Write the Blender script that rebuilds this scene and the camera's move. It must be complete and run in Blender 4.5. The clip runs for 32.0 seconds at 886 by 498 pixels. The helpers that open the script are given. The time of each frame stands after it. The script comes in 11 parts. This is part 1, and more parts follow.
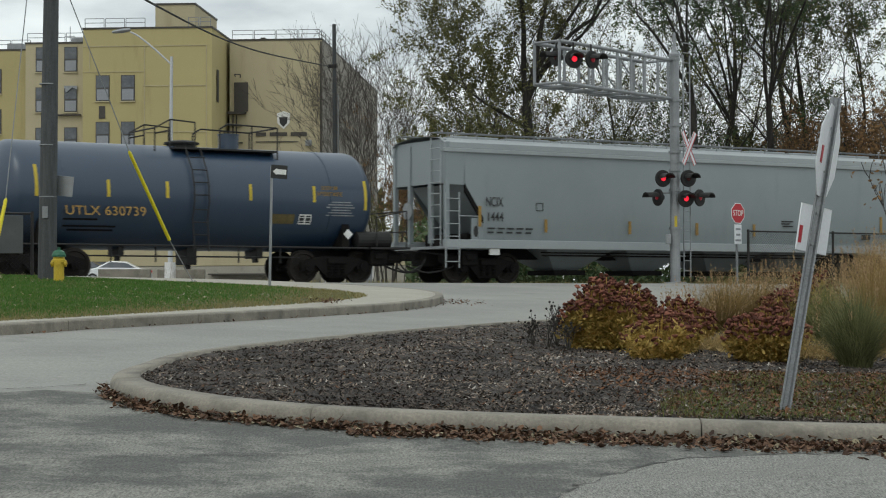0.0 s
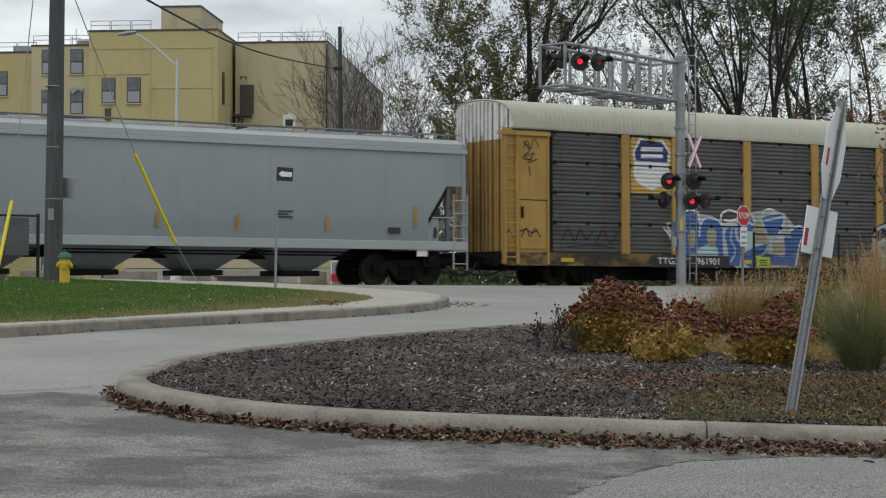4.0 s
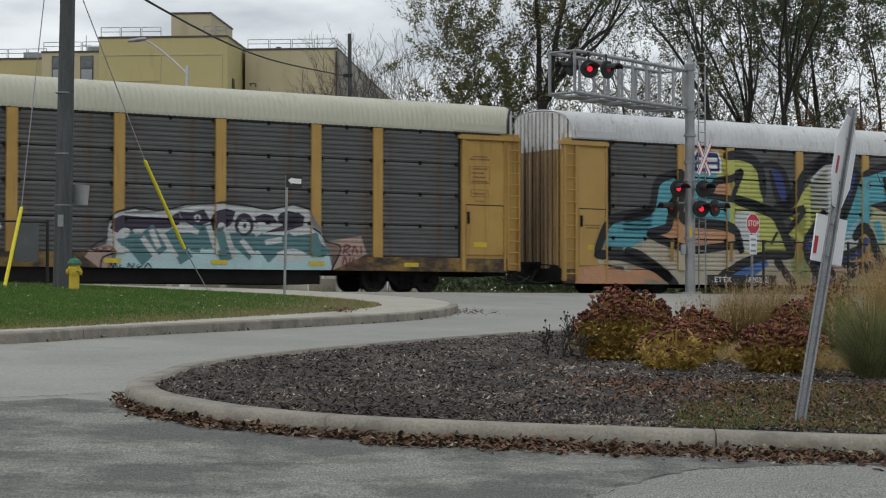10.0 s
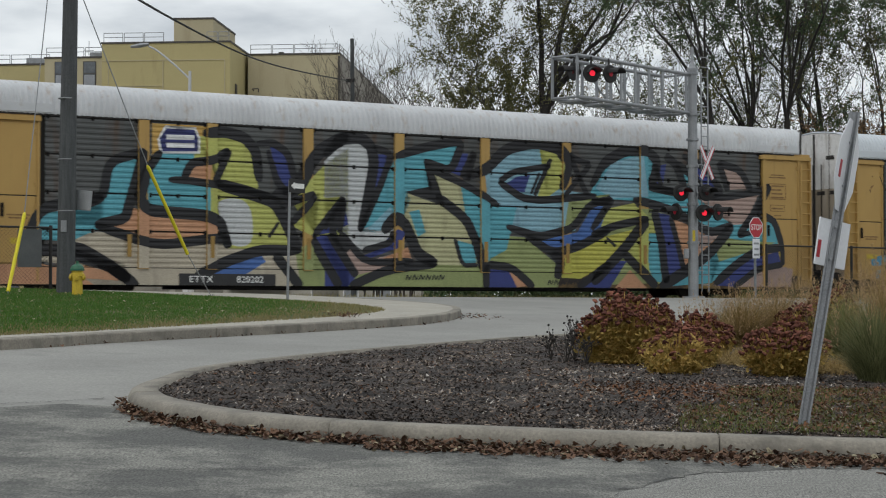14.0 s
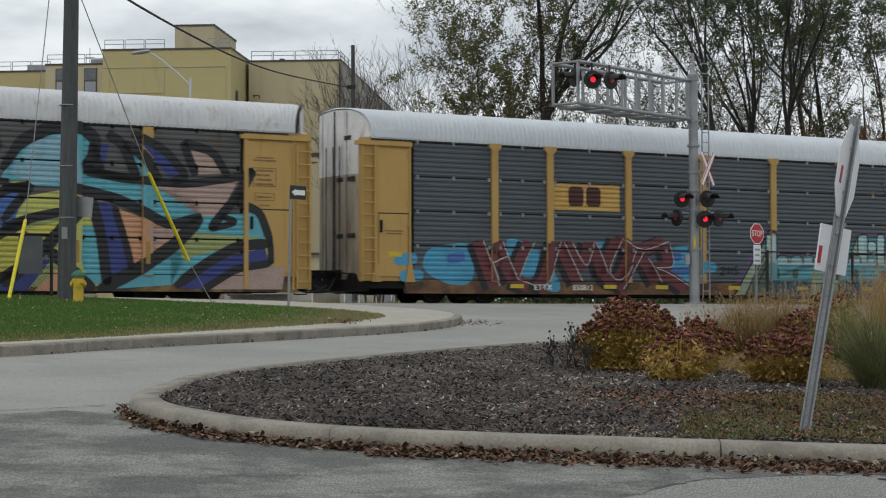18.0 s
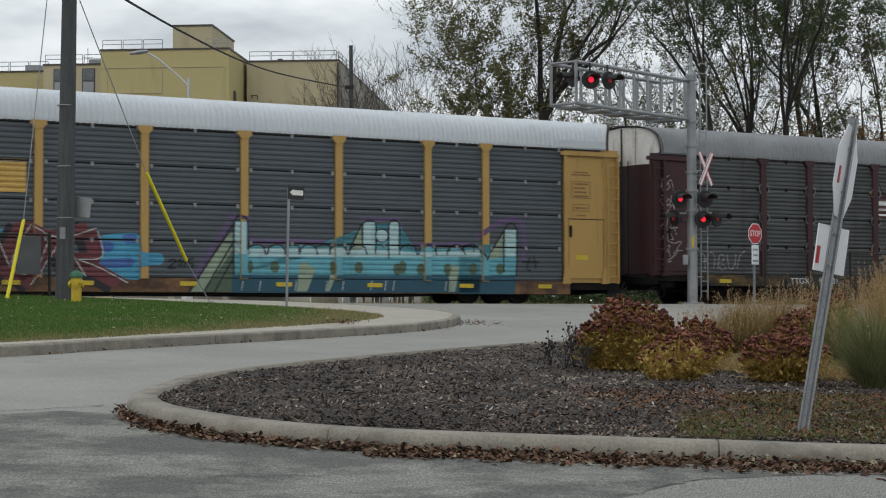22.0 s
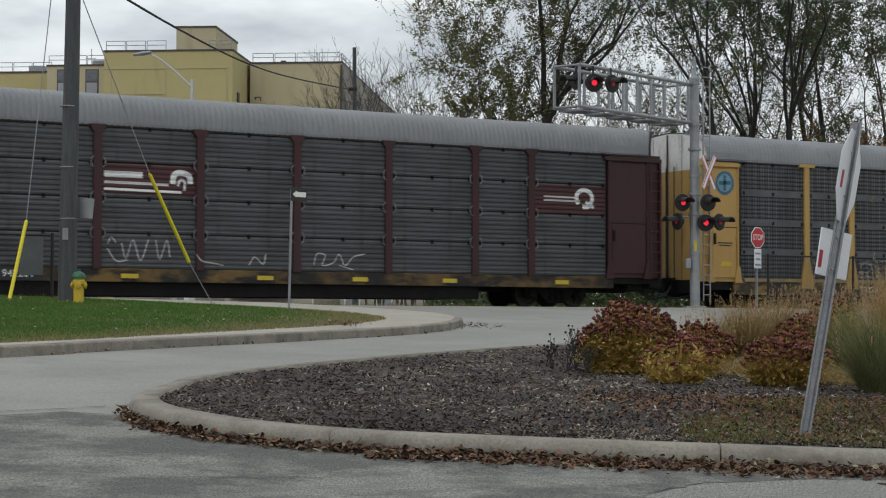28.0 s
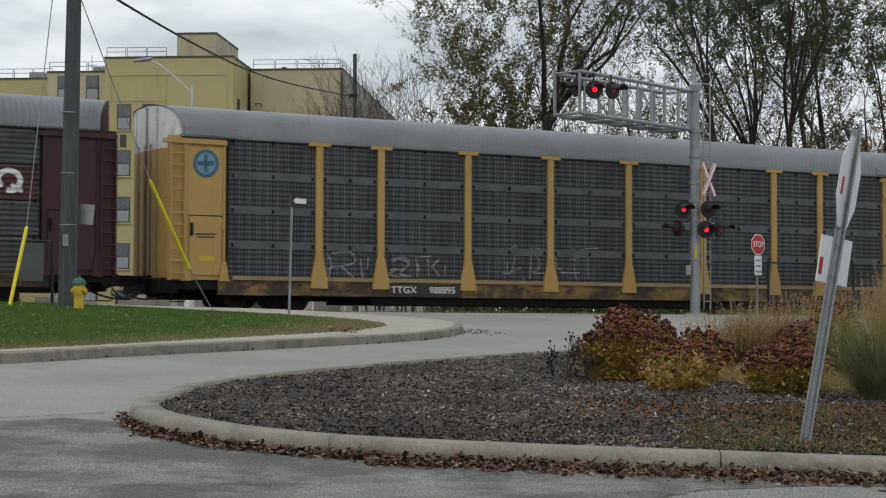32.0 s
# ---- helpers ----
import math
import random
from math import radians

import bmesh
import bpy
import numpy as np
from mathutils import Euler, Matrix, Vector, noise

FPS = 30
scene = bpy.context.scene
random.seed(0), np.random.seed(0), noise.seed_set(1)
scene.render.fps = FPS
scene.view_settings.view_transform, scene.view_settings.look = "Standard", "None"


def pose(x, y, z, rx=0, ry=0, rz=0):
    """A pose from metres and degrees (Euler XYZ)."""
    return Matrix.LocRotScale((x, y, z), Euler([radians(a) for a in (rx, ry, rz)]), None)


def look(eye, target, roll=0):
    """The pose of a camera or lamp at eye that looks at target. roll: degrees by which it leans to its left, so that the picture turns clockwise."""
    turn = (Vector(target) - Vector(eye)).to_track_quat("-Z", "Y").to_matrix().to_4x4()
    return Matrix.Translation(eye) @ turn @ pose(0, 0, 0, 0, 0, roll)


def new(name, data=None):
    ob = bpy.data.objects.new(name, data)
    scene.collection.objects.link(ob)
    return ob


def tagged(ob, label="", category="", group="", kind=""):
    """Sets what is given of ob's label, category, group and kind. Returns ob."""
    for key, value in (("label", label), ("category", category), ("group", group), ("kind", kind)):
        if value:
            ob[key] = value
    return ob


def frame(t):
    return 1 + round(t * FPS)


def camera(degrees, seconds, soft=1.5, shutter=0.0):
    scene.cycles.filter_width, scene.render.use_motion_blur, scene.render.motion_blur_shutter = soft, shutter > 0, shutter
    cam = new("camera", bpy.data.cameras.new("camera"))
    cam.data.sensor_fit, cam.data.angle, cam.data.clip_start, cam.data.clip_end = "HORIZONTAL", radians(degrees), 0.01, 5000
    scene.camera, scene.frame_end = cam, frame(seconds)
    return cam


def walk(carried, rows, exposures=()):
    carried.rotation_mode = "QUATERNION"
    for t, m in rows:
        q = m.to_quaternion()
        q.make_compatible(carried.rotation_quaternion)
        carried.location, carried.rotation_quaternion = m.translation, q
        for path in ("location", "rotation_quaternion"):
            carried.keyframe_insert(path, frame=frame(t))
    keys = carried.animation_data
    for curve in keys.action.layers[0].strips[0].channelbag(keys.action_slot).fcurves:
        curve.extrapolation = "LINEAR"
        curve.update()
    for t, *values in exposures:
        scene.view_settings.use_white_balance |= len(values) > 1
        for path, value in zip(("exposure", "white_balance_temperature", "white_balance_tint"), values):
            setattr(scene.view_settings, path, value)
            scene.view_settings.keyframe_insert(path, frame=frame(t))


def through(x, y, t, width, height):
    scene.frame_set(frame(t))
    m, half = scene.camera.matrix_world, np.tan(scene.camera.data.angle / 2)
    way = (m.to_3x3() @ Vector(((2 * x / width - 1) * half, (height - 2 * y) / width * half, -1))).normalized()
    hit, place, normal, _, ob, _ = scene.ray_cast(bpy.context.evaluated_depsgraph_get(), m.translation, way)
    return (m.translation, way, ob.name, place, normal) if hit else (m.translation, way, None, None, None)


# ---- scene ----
# ---------------------------------------------------------------- camera
EYE_Z, RAIL_Z = 1.15, 1.60
TRACK_X, TRACK_Y, TRACK_TURN = 1.274, 56.64, 31.009     # near face of the train: a point, and its heading
TC, TS = math.cos(radians(TRACK_TURN)), math.sin(radians(TRACK_TURN))


def aim(yaw, pitch, roll):
    return pose(0, 0, EYE_Z, 90 + pitch, 0, yaw) @ pose(0, 0, 0, 0, 0, roll)


cam = camera(26.264, 32.0, soft=1.1, shutter=0.4)
PATH = [
    (0, -0.519, 1.485, -0.138), (0.5, -0.445, 1.515, -0.155), (1, -0.439, 1.508, -0.143), (1.5, -0.457, 1.490, -0.122),
    (2, -0.457, 1.542, -0.121), (2.5, -0.437, 1.537, -0.128), (3, -0.363, 1.543, -0.131), (3.5, -0.358, 1.556, -0.116),
    (5.5, -0.279, 1.563, 0.014), (6, -0.255, 1.605, 0.041), (6.5, -0.229, 1.671, 0.046), (7, -0.223, 1.681, 0.028),
    (7.5, -0.251, 1.713, 0.003), (8, -0.247, 1.685, -0.011), (8.5, -0.197, 1.715, 0.032), (9, -0.203, 1.735, 0.045),
    (9.5, -0.140, 1.761, 0.040), (10, -0.075, 1.773, 0.046), (10.5, -0.082, 1.715, -0.025), (11, -0.060, 1.795, -0.012),
    (11.5, -0.036, 1.803, -0.043), (12, -0.020, 1.841, -0.013), (12.5, 0.016, 1.863, -0.086), (13, -0.010, 1.888, -0.084),
    (13.5, -0.009, 1.886, -0.104), (14, 0.016, 1.914, -0.084), (14.5, 0.015, 1.940, -0.083), (16.5, -0.005, 2.012, -0.193),
    (17, -0.003, 2.035, -0.141), (17.5, 0.017, 2.058, -0.150), (18, 0.043, 2.107, -0.136), (18.5, 0.020, 2.146, -0.169),
    (19, 0.019, 2.160, -0.151), (19.5, 0.003, 2.137, -0.171), (20, 0.000, 2.143, -0.161), (20.5, -0.006, 2.120, -0.117),
    (21, 0.001, 2.116, -0.207), (21.5, 0.006, 2.112, -0.169), (22, -0.014, 2.111, -0.155), (22.5, -0.013, 2.155, -0.063),
    (23, -0.008, 2.171, -0.036), (23.5, -0.028, 2.161, -0.005), (24, 0.018, 2.163, 0.084), (24.5, 0.027, 2.177, 0.082),
    (25, 0.041, 2.159, 0.093), (25.5, 0.068, 2.188, 0.161), (27.5, 0.026, 2.159, 0.102), (28, 0.063, 2.185, 0.109),
    (28.5, 0.049, 2.207, 0.126), (29, 0.029, 2.227, 0.119), (29.5, 0.066, 2.254, 0.161), (30, 0.092, 2.314, 0.117),
    (30.5, 0.091, 2.338, 0.145), (31, 0.063, 2.361, 0.164), (31.5, 0.088, 2.384, 0.158), (32, 0.072, 2.384, 0.152),
]
walk(cam, [(t, aim(a, b, c)) for t, a, b, c in PATH], [(0, -0.2, 6440, 2.5), (3, -0.21, 6420, 5), (6, -0.26, 6400, 7.5), (32, -0.28, 6400, 7)])

# ---------------------------------------------------------------- world and sun
world = bpy.data.worlds.new("overcast")
scene.world = world
world.use_nodes = True
wn, wl = world.node_tree.nodes, world.node_tree.links
wn.clear()
w_out, w_bg = wn.new("ShaderNodeOutputWorld"), wn.new("ShaderNodeBackground")
w_sky = wn.new("ShaderNodeTexSky")
w_sky.sky_type, w_sky.sun_disc = "NISHITA", False
w_sky.sun_elevation, w_sky.sun_rotation = radians(38), radians(-150)
w_sky.dust_density, w_sky.ozone_density = 4.0, 1.0
w_co, w_map = wn.new("ShaderNodeTexCoord"), wn.new("ShaderNodeMapping")
w_map.inputs["Scale"].default_value = (5.0, 5.0, 16.0)
w_noise, w_ramp = wn.new("ShaderNodeTexNoise"), wn.new("ShaderNodeValToRGB")
w_noise.inputs["Scale"].default_value, w_noise.inputs["Detail"].default_value = 1.6, 6
w_noise.inputs["Roughness"].default_value = 0.5
w_ramp.color_ramp.elements[0].position, w_ramp.color_ramp.elements[0].color = 0.38, (8.3, 8.75, 9.4, 1)
w_ramp.color_ramp.elements[1].position, w_ramp.color_ramp.elements[1].color = 0.62, (14.0, 14.3, 14.6, 1)
w_mix = wn.new("ShaderNodeMixRGB")
w_mix.inputs["Fac"].default_value = 0.9
wl.new(w_co.outputs["Generated"], w_map.inputs["Vector"])
wl.new(w_map.outputs[0], w_noise.inputs["Vector"])
wl.new(w_noise.outputs["Fac"], w_ramp.inputs["Fac"])
wl.new(w_sky.outputs[0], w_mix.inputs[1])
wl.new(w_ramp.outputs[0], w_mix.inputs[2])
# an overcast sky is brighter overhead than at the horizon
w_sep, w_up, w_mul = wn.new("ShaderNodeSeparateXYZ"), wn.new("ShaderNodeMapRange"), wn.new("ShaderNodeMixRGB")
w_up.inputs["From Min"].default_value, w_up.inputs["From Max"].default_value = 0.15, 0.9
w_up.inputs["To Min"].default_value, w_up.inputs["To Max"].default_value = 1.0, 1.3
w_mul.blend_type = "MULTIPLY"
w_mul.inputs["Fac"].default_value = 1.0
wl.new(w_co.outputs["Generated"], w_sep.inputs[0])
wl.new(w_sep.outputs["Z"], w_up.inputs["Value"])
wl.new(w_mix.outputs[0], w_mul.inputs[1])
wl.new(w_up.outputs[0], w_mul.inputs[2])
wl.new(w_mul.outputs[0], w_bg.inputs["Color"])
w_bg.inputs["Strength"].default_value = 0.085
wl.new(w_bg.outputs[0], w_out.inputs["Surface"])

sun_data = bpy.data.lights.new("sun", "SUN")
sun_data.energy, sun_data.angle, sun_data.color = 0.6, radians(25), (1.0, 0.98, 0.96)
sun = new("sun", sun_data)
sun.matrix_world = look((-12, -4, 40), (0, 20, 0))
scene.view_settings.exposure = 0.0

# ---------------------------------------------------------------- mesh helpers


def part(name, bm, material, parent=None, label="", smooth=False):
    """One mesh object out of a bmesh (or a mesh to share), under its thing."""
    if isinstance(bm, bmesh.types.BMesh):
        me = bpy.data.meshes.new(name)
        bm.to_mesh(me)
        bm.free()
        me.materials.append(material)
        if smooth:
            me.shade_smooth()
    else:
        me = bm
    ob = new(name, me)
    if parent is not None:
        ob.parent = parent
    if label:
        ob["label"] = label
    return ob


def raw(name, verts, faces, material, parent=None, smooth=False):
    me = bpy.data.meshes.new(name)
    me.from_pydata(verts, [], faces)
    me.materials.append(material)
    if smooth:
        me.shade_smooth()
    ob = new(name, me)
    if parent is not None:
        ob.parent = parent
    return ob


def thing(name, m, label, category, group="", kind=""):
    ob = new(name)
    ob.matrix_basis = m
    return tagged(ob, label, category, group, kind)


def box(bm, x0, y0, z0, x1, y1, z1):
    v = [bm.verts.new(p) for p in ((x0, y0, z0), (x1, y0, z0), (x1, y1, z0), (x0, y1, z0), (x0, y0, z1), (x1, y0, z1), (x1, y1, z1), (x0, y1, z1))]
    for f in ((3, 2, 1, 0), (4, 5, 6, 7), (0, 1, 5, 4), (1, 2, 6, 5), (2, 3, 7, 6), (3, 0, 4, 7)):
        bm.faces.new([v[i] for i in f])
    return bm


def boxes(*rows):
    bm = bmesh.new()
    for r in rows:
        box(bm, *r)
    return bm


def bbox(bevel, *rows):
    bm = boxes(*rows)
    bmesh.ops.bevel(bm, geom=bm.edges[:], offset=bevel, segments=2, affect="EDGES", profile=0.6)
    return bm


def tube(bm, a, b, r0, r1=None, n=8):
    r1 = r0 if r1 is None else r1
    a, b = Vector(a), Vector(b)
    q = (b - a).to_track_quat("Z", "Y")
    ra = [bm.verts.new(a + q @ Vector((r0 * math.cos(k * math.tau / n), r0 * math.sin(k * math.tau / n), 0))) for k in range(n)]
    rb = [bm.verts.new(b + q @ Vector((r1 * math.cos(k * math.tau / n), r1 * math.sin(k * math.tau / n), 0))) for k in range(n)]
    for k in range(n):
        bm.faces.new((ra[k], ra[(k + 1) % n], rb[(k + 1) % n], rb[k]))
    bm.faces.new(ra[::-1])
    bm.faces.new(rb)
    return bm


def tubes(r, *chains, n=6):
    bm = bmesh.new()
    for ch in chains:
        for a, b in zip(ch, ch[1:]):
            tube(bm, a, b, r, n=n)
    return bm


def loft(bm, rings, closed=True, cap=True):
    rows = [[bm.verts.new(p) for p in r] for r in rings]
    n = len(rows[0])
    for r, s in zip(rows, rows[1:]):
        for k in range(n if closed else n - 1):
            bm.faces.new((r[k], r[(k + 1) % n], s[(k + 1) % n], s[k]))
    if cap and closed:
        bm.faces.new(rows[0][::-1])
        bm.faces.new(rows[-1])
    return bm


def slab(bm, outline, a, b, axis="y"):
    """A flat outline of (u, v) pairs, given a thickness from a to b along an axis."""
    put = {"y": lambda u, v, w: (u, w, v), "x": lambda u, v, w: (w, u, v), "z": lambda u, v, w: (u, v, w)}[axis]
    return loft(bm, [[put(u, v, a) for u, v in outline], [put(u, v, b) for u, v in outline]])


def lathe(bm, profile, n=16, m=None):
    """A turned form: (radius, height) pairs round z."""
    rings = [[Vector((r * math.cos(k * math.tau / n), r * math.sin(k * math.tau / n), z)) for k in range(n)] for r, z in profile]
    if m is not None:
        rings = [[m @ p for p in r] for r in rings]
    return loft(bm, rings)


def smooth_line(pts, steps=6, closed=False):
    """A Catmull-Rom line through a few points."""
    n = len(pts)
    out = []
    for i in range(n if closed else n - 1):
        p = [Vector(pts[(i + k - 1) % n]) if closed else Vector(pts[min(max(i + k - 1, 0), n - 1)]) for k in range(4)]
        for s in range(steps):
            t = s / steps
            out.append(0.5 * (2 * p[1] + (p[2] - p[0]) * t + (2 * p[0] - 5 * p[1] + 4 * p[2] - p[3]) * t * t + (3 * p[1] - p[0] - 3 * p[2] + p[3]) * t ** 3))
    if not closed:
        out.append(Vector(pts[-1]))
    return out


def text_mesh(body, size, material, parent, m, name="lettering", label="", stretch=1.0):
    cu = bpy.data.curves.new(name, "FONT")
    cu.body, cu.size, cu.align_x, cu.align_y, cu.extrude = body, size, "CENTER", "CENTER", 0.002
    cu.space_character = 1.05
    cu.offset = 0.005 * size
    ob = bpy.data.objects.new(name, cu)
    scene.collection.objects.link(ob)
    me = bpy.data.meshes.new_from_object(ob.evaluated_get(bpy.context.evaluated_depsgraph_get()))
    bpy.data.objects.remove(ob)
    me.transform(m @ Matrix.Diagonal((stretch, 1, 1, 1)))
    me.materials.clear()
    me.materials.append(material)
    o = new(name, me)
    o.parent = parent
    if label:
        o["label"] = label
    return o


# ---------------------------------------------------------------- the lie of the land
def off_track(x, y):
    """Distance from the near face of the train, towards the camera."""
    return TS * (x - TRACK_X) - TC * (y - TRACK_Y)


def rise(u):
    if u > 3.5:
        return 0.42 - 0.0455 * (min(u, 39.5) - 3.5)
    if u > -6.5:
        return 0.42
    return 0.42 + 0.0095 * min(-6.5 - u, 140.0)


def gz(x, y):
    return EYE_Z + rise(off_track(x, y))


def along(s, u, z=0.0):
    """A place s metres along the track and u metres towards the camera from the train's near face."""
    return Vector((TRACK_X + TC * s + TS * u, TRACK_Y + TS * s - TC * u, RAIL_Z + z))


BREAKS = (39.5, 3.5, -6.5, -146.5)


def lay(name, outline, lift, material, kind="structure", label="", category="", thick=0.0):
    """A flat sheet that follows the ground."""
    bm = bmesh.new()
    f = bm.faces.new([bm.verts.new((p[0], p[1], 0)) for p in outline])
    f.normal_update()
    if f.normal.z < 0:
        f.normal_flip()
    if thick:
        top = bmesh.ops.extrude_face_region(bm, geom=bm.faces[:])
        for v in top["geom"]:
            if isinstance(v, bmesh.types.BMVert):
                v.co.z = 1
    for u in BREAKS:
        c = (TRACK_X + TS * u, TRACK_Y - TC * u, 0)
        bmesh.ops.bisect_plane(bm, geom=bm.verts[:] + bm.edges[:] + bm.faces[:], plane_co=c, plane_no=(TS, -TC, 0), dist=1e-4)
    for v in bm.verts:
        v.co.z = gz(v.co.x, v.co.y) + (lift if v.co.z > 0.5 or not thick else lift - thick)
    if thick:
        bmesh.ops.recalc_face_normals(bm, faces=bm.faces[:])
    ob = part(name, bm, material)
    return tagged(ob, label, category, "", kind)


# ---------------------------------------------------------------- materials
def surface(name, base, second=None, rough=0.7, metal=0.0, scale=4.0, fine=60.0, amount=0.5, bump=0.15, spec=0.4, streak=(1, 1, 1), grime=None, grime_amount=0.0, grime_scale=1.0, grime_streak=(1, 1, 1), island=0.0, detail=5, coat=0.0, bump_dist=0.01, grain_mix=0.5, grain_range=(0.55, 1.35), grain_streak=(1, 1, 1), crisp=0.6, grid=0.0):
    """A worn surface: two colours mixed by coarse noise, fine grain, and a layer of grime on top."""
    m = bpy.data.materials.new(name)
    m.use_nodes = True
    nt = m.node_tree
    N, L = nt.nodes, nt.links
    b = N["Principled BSDF"]
    b.inputs["Roughness"].default_value, b.inputs["Metallic"].default_value = rough, metal
    b.inputs["Specular IOR Level"].default_value = spec
    b.inputs["Coat Weight"].default_value = coat
    co = N.new("ShaderNodeTexCoord")

    def tex(sc, stretch, det):
        mp, no = N.new("ShaderNodeMapping"), N.new("ShaderNodeTexNoise")
        mp.inputs["Scale"].default_value = stretch
        no.inputs["Scale"].default_value, no.inputs["Detail"].default_value, no.inputs["Roughness"].default_value = sc, det, 0.6
        L.new(co.outputs["Object"], mp.inputs["Vector"])
        L.new(mp.outputs[0], no.inputs["Vector"])
        return no

    def mix(fac, a, c):
        mx = N.new("ShaderNodeMixRGB")
        if isinstance(fac, float):
            mx.inputs["Fac"].default_value = fac
        else:
            L.new(fac, mx.inputs["Fac"])
        for k, v in ((1, a), (2, c)):
            if isinstance(v, tuple):
                mx.inputs[k].default_value = (*v, 1)
            else:
                L.new(v, mx.inputs[k])
        return mx.outputs[0]

    def ramp(src, lo, hi, top=1.0):
        r = N.new("ShaderNodeMapRange")
        r.inputs["From Min"].default_value, r.inputs["From Max"].default_value, r.inputs["To Max"].default_value = lo, hi, top
        L.new(src, r.inputs["Value"])
        return r.outputs[0]

    second = second or tuple(c * 0.6 for c in base)
    coarse = tex(scale, streak, detail)
    coarse.inputs["Roughness"].default_value = crisp
    col = mix(ramp(coarse.outputs["Fac"], 0.5 - 0.25 / max(amount, 0.05) * 0.5, 0.5 + 0.25 / max(amount, 0.05) * 0.5), base, second)
    grain = tex(fine, grain_streak, 3)
    dark = N.new("ShaderNodeMixRGB")
    dark.blend_type = "MULTIPLY"
    dark.inputs["Fac"].default_value = grain_mix
    L.new(col, dark.inputs[1])
    g = N.new("ShaderNodeMapRange")
    g.inputs["From Min"].default_value, g.inputs["From Max"].default_value = 0.3, 0.7
    g.inputs["To Min"].default_value, g.inputs["To Max"].default_value = grain_range
    L.new(grain.outputs["Fac"], g.inputs["Value"])
    L.new(g.outputs[0], dark.inputs[2])
    col = dark.outputs[0]
    if grid:
        for sc, depth in ((grid, 0.75), (grid * 0.37, 0.3)):
            wv, mr, mm = N.new("ShaderNodeTexWave"), N.new("ShaderNodeMapRange"), N.new("ShaderNodeMixRGB")
            wv.inputs["Scale"].default_value, wv.inputs["Distortion"].default_value = sc, 0.6
            mr.inputs["To Min"].default_value, mr.inputs["To Max"].default_value = 1 - depth, 1 + 0.4 * depth
            mm.blend_type = "MULTIPLY"
            mm.inputs["Fac"].default_value = 1.0
            L.new(co.outputs["Object"], wv.inputs["Vector"])
            L.new(wv.outputs["Fac"], mr.inputs["Value"])
            L.new(col, mm.inputs[1])
            L.new(mr.outputs[0], mm.inputs[2])
            col = mm.outputs[0]
    if island:
        geo = N.new("ShaderNodeNewGeometry")
        hv = N.new("ShaderNodeHueSaturation")
        L.new(col, hv.inputs["Color"])
        r = N.new("ShaderNodeMapRange")
        r.inputs["To Min"].default_value, r.inputs["To Max"].default_value = 1 - island, 1 + island
        L.new(geo.outputs["Random Per Island"], r.inputs["Value"])
        L.new(r.outputs[0], hv.inputs["Value"])
        col = hv.outputs[0]
    if grime:
        gr = tex(grime_scale, grime_streak, 6)
        gr.inputs["Roughness"].default_value = crisp
        col = mix(ramp(gr.outputs["Fac"], 0.62 - 0.3 * grime_amount, 0.8 - 0.2 * grime_amount, min(1.0, 0.5 + grime_amount)), col, grime)
    L.new(col, b.inputs["Base Color"])
    if bump:
        bp = N.new("ShaderNodeBump")
        bp.inputs["Strength"].default_value, bp.inputs["Distance"].default_value = bump, bump_dist
        L.new(grain.outputs["Fac"], bp.inputs["Height"])
        L.new(bp.outputs[0], b.inputs["Normal"])
    return m


def glow(name, color, strength):
    m = bpy.data.materials.new(name)
    m.use_nodes = True
    b = m.node_tree.nodes["Principled BSDF"]
    b.inputs["Base Color"].default_value = (*color, 1)
    b.inputs["Emission Color"].default_value = (*color, 1)
    b.inputs["Emission Strength"].default_value = strength
    b.inputs["Roughness"].default_value = 0.3
    return m


def leafy(name, a, b_, rough=0.6, through=0.25):
    """Leaf colours that differ from leaf to leaf."""
    m = bpy.data.materials.new(name)
    m.use_nodes = True
    N, L = m.node_tree.nodes, m.node_tree.links
    b = N["Principled BSDF"]
    geo, r = N.new("ShaderNodeNewGeometry"), N.new("ShaderNodeMixRGB")
    r.inputs[1].default_value, r.inputs[2].default_value = (*a, 1), (*b_, 1)
    L.new(geo.outputs["Random Per Island"], r.inputs["Fac"])
    L.new(r.outputs[0], b.inputs["Base Color"])
    b.inputs["Roughness"].default_value = rough
    b.inputs["Specular IOR Level"].default_value = 0.25
    t, add, out = N.new("ShaderNodeBsdfTranslucent"), N.new("ShaderNodeMixShader"), N["Material Output"]
    L.new(r.outputs[0], t.inputs["Color"])
    add.inputs["Fac"].default_value = through
    L.new(b.outputs[0], add.inputs[1])
    L.new(t.outputs[0], add.inputs[2])
    L.new(add.outputs[0], out.inputs["Surface"])
    return m


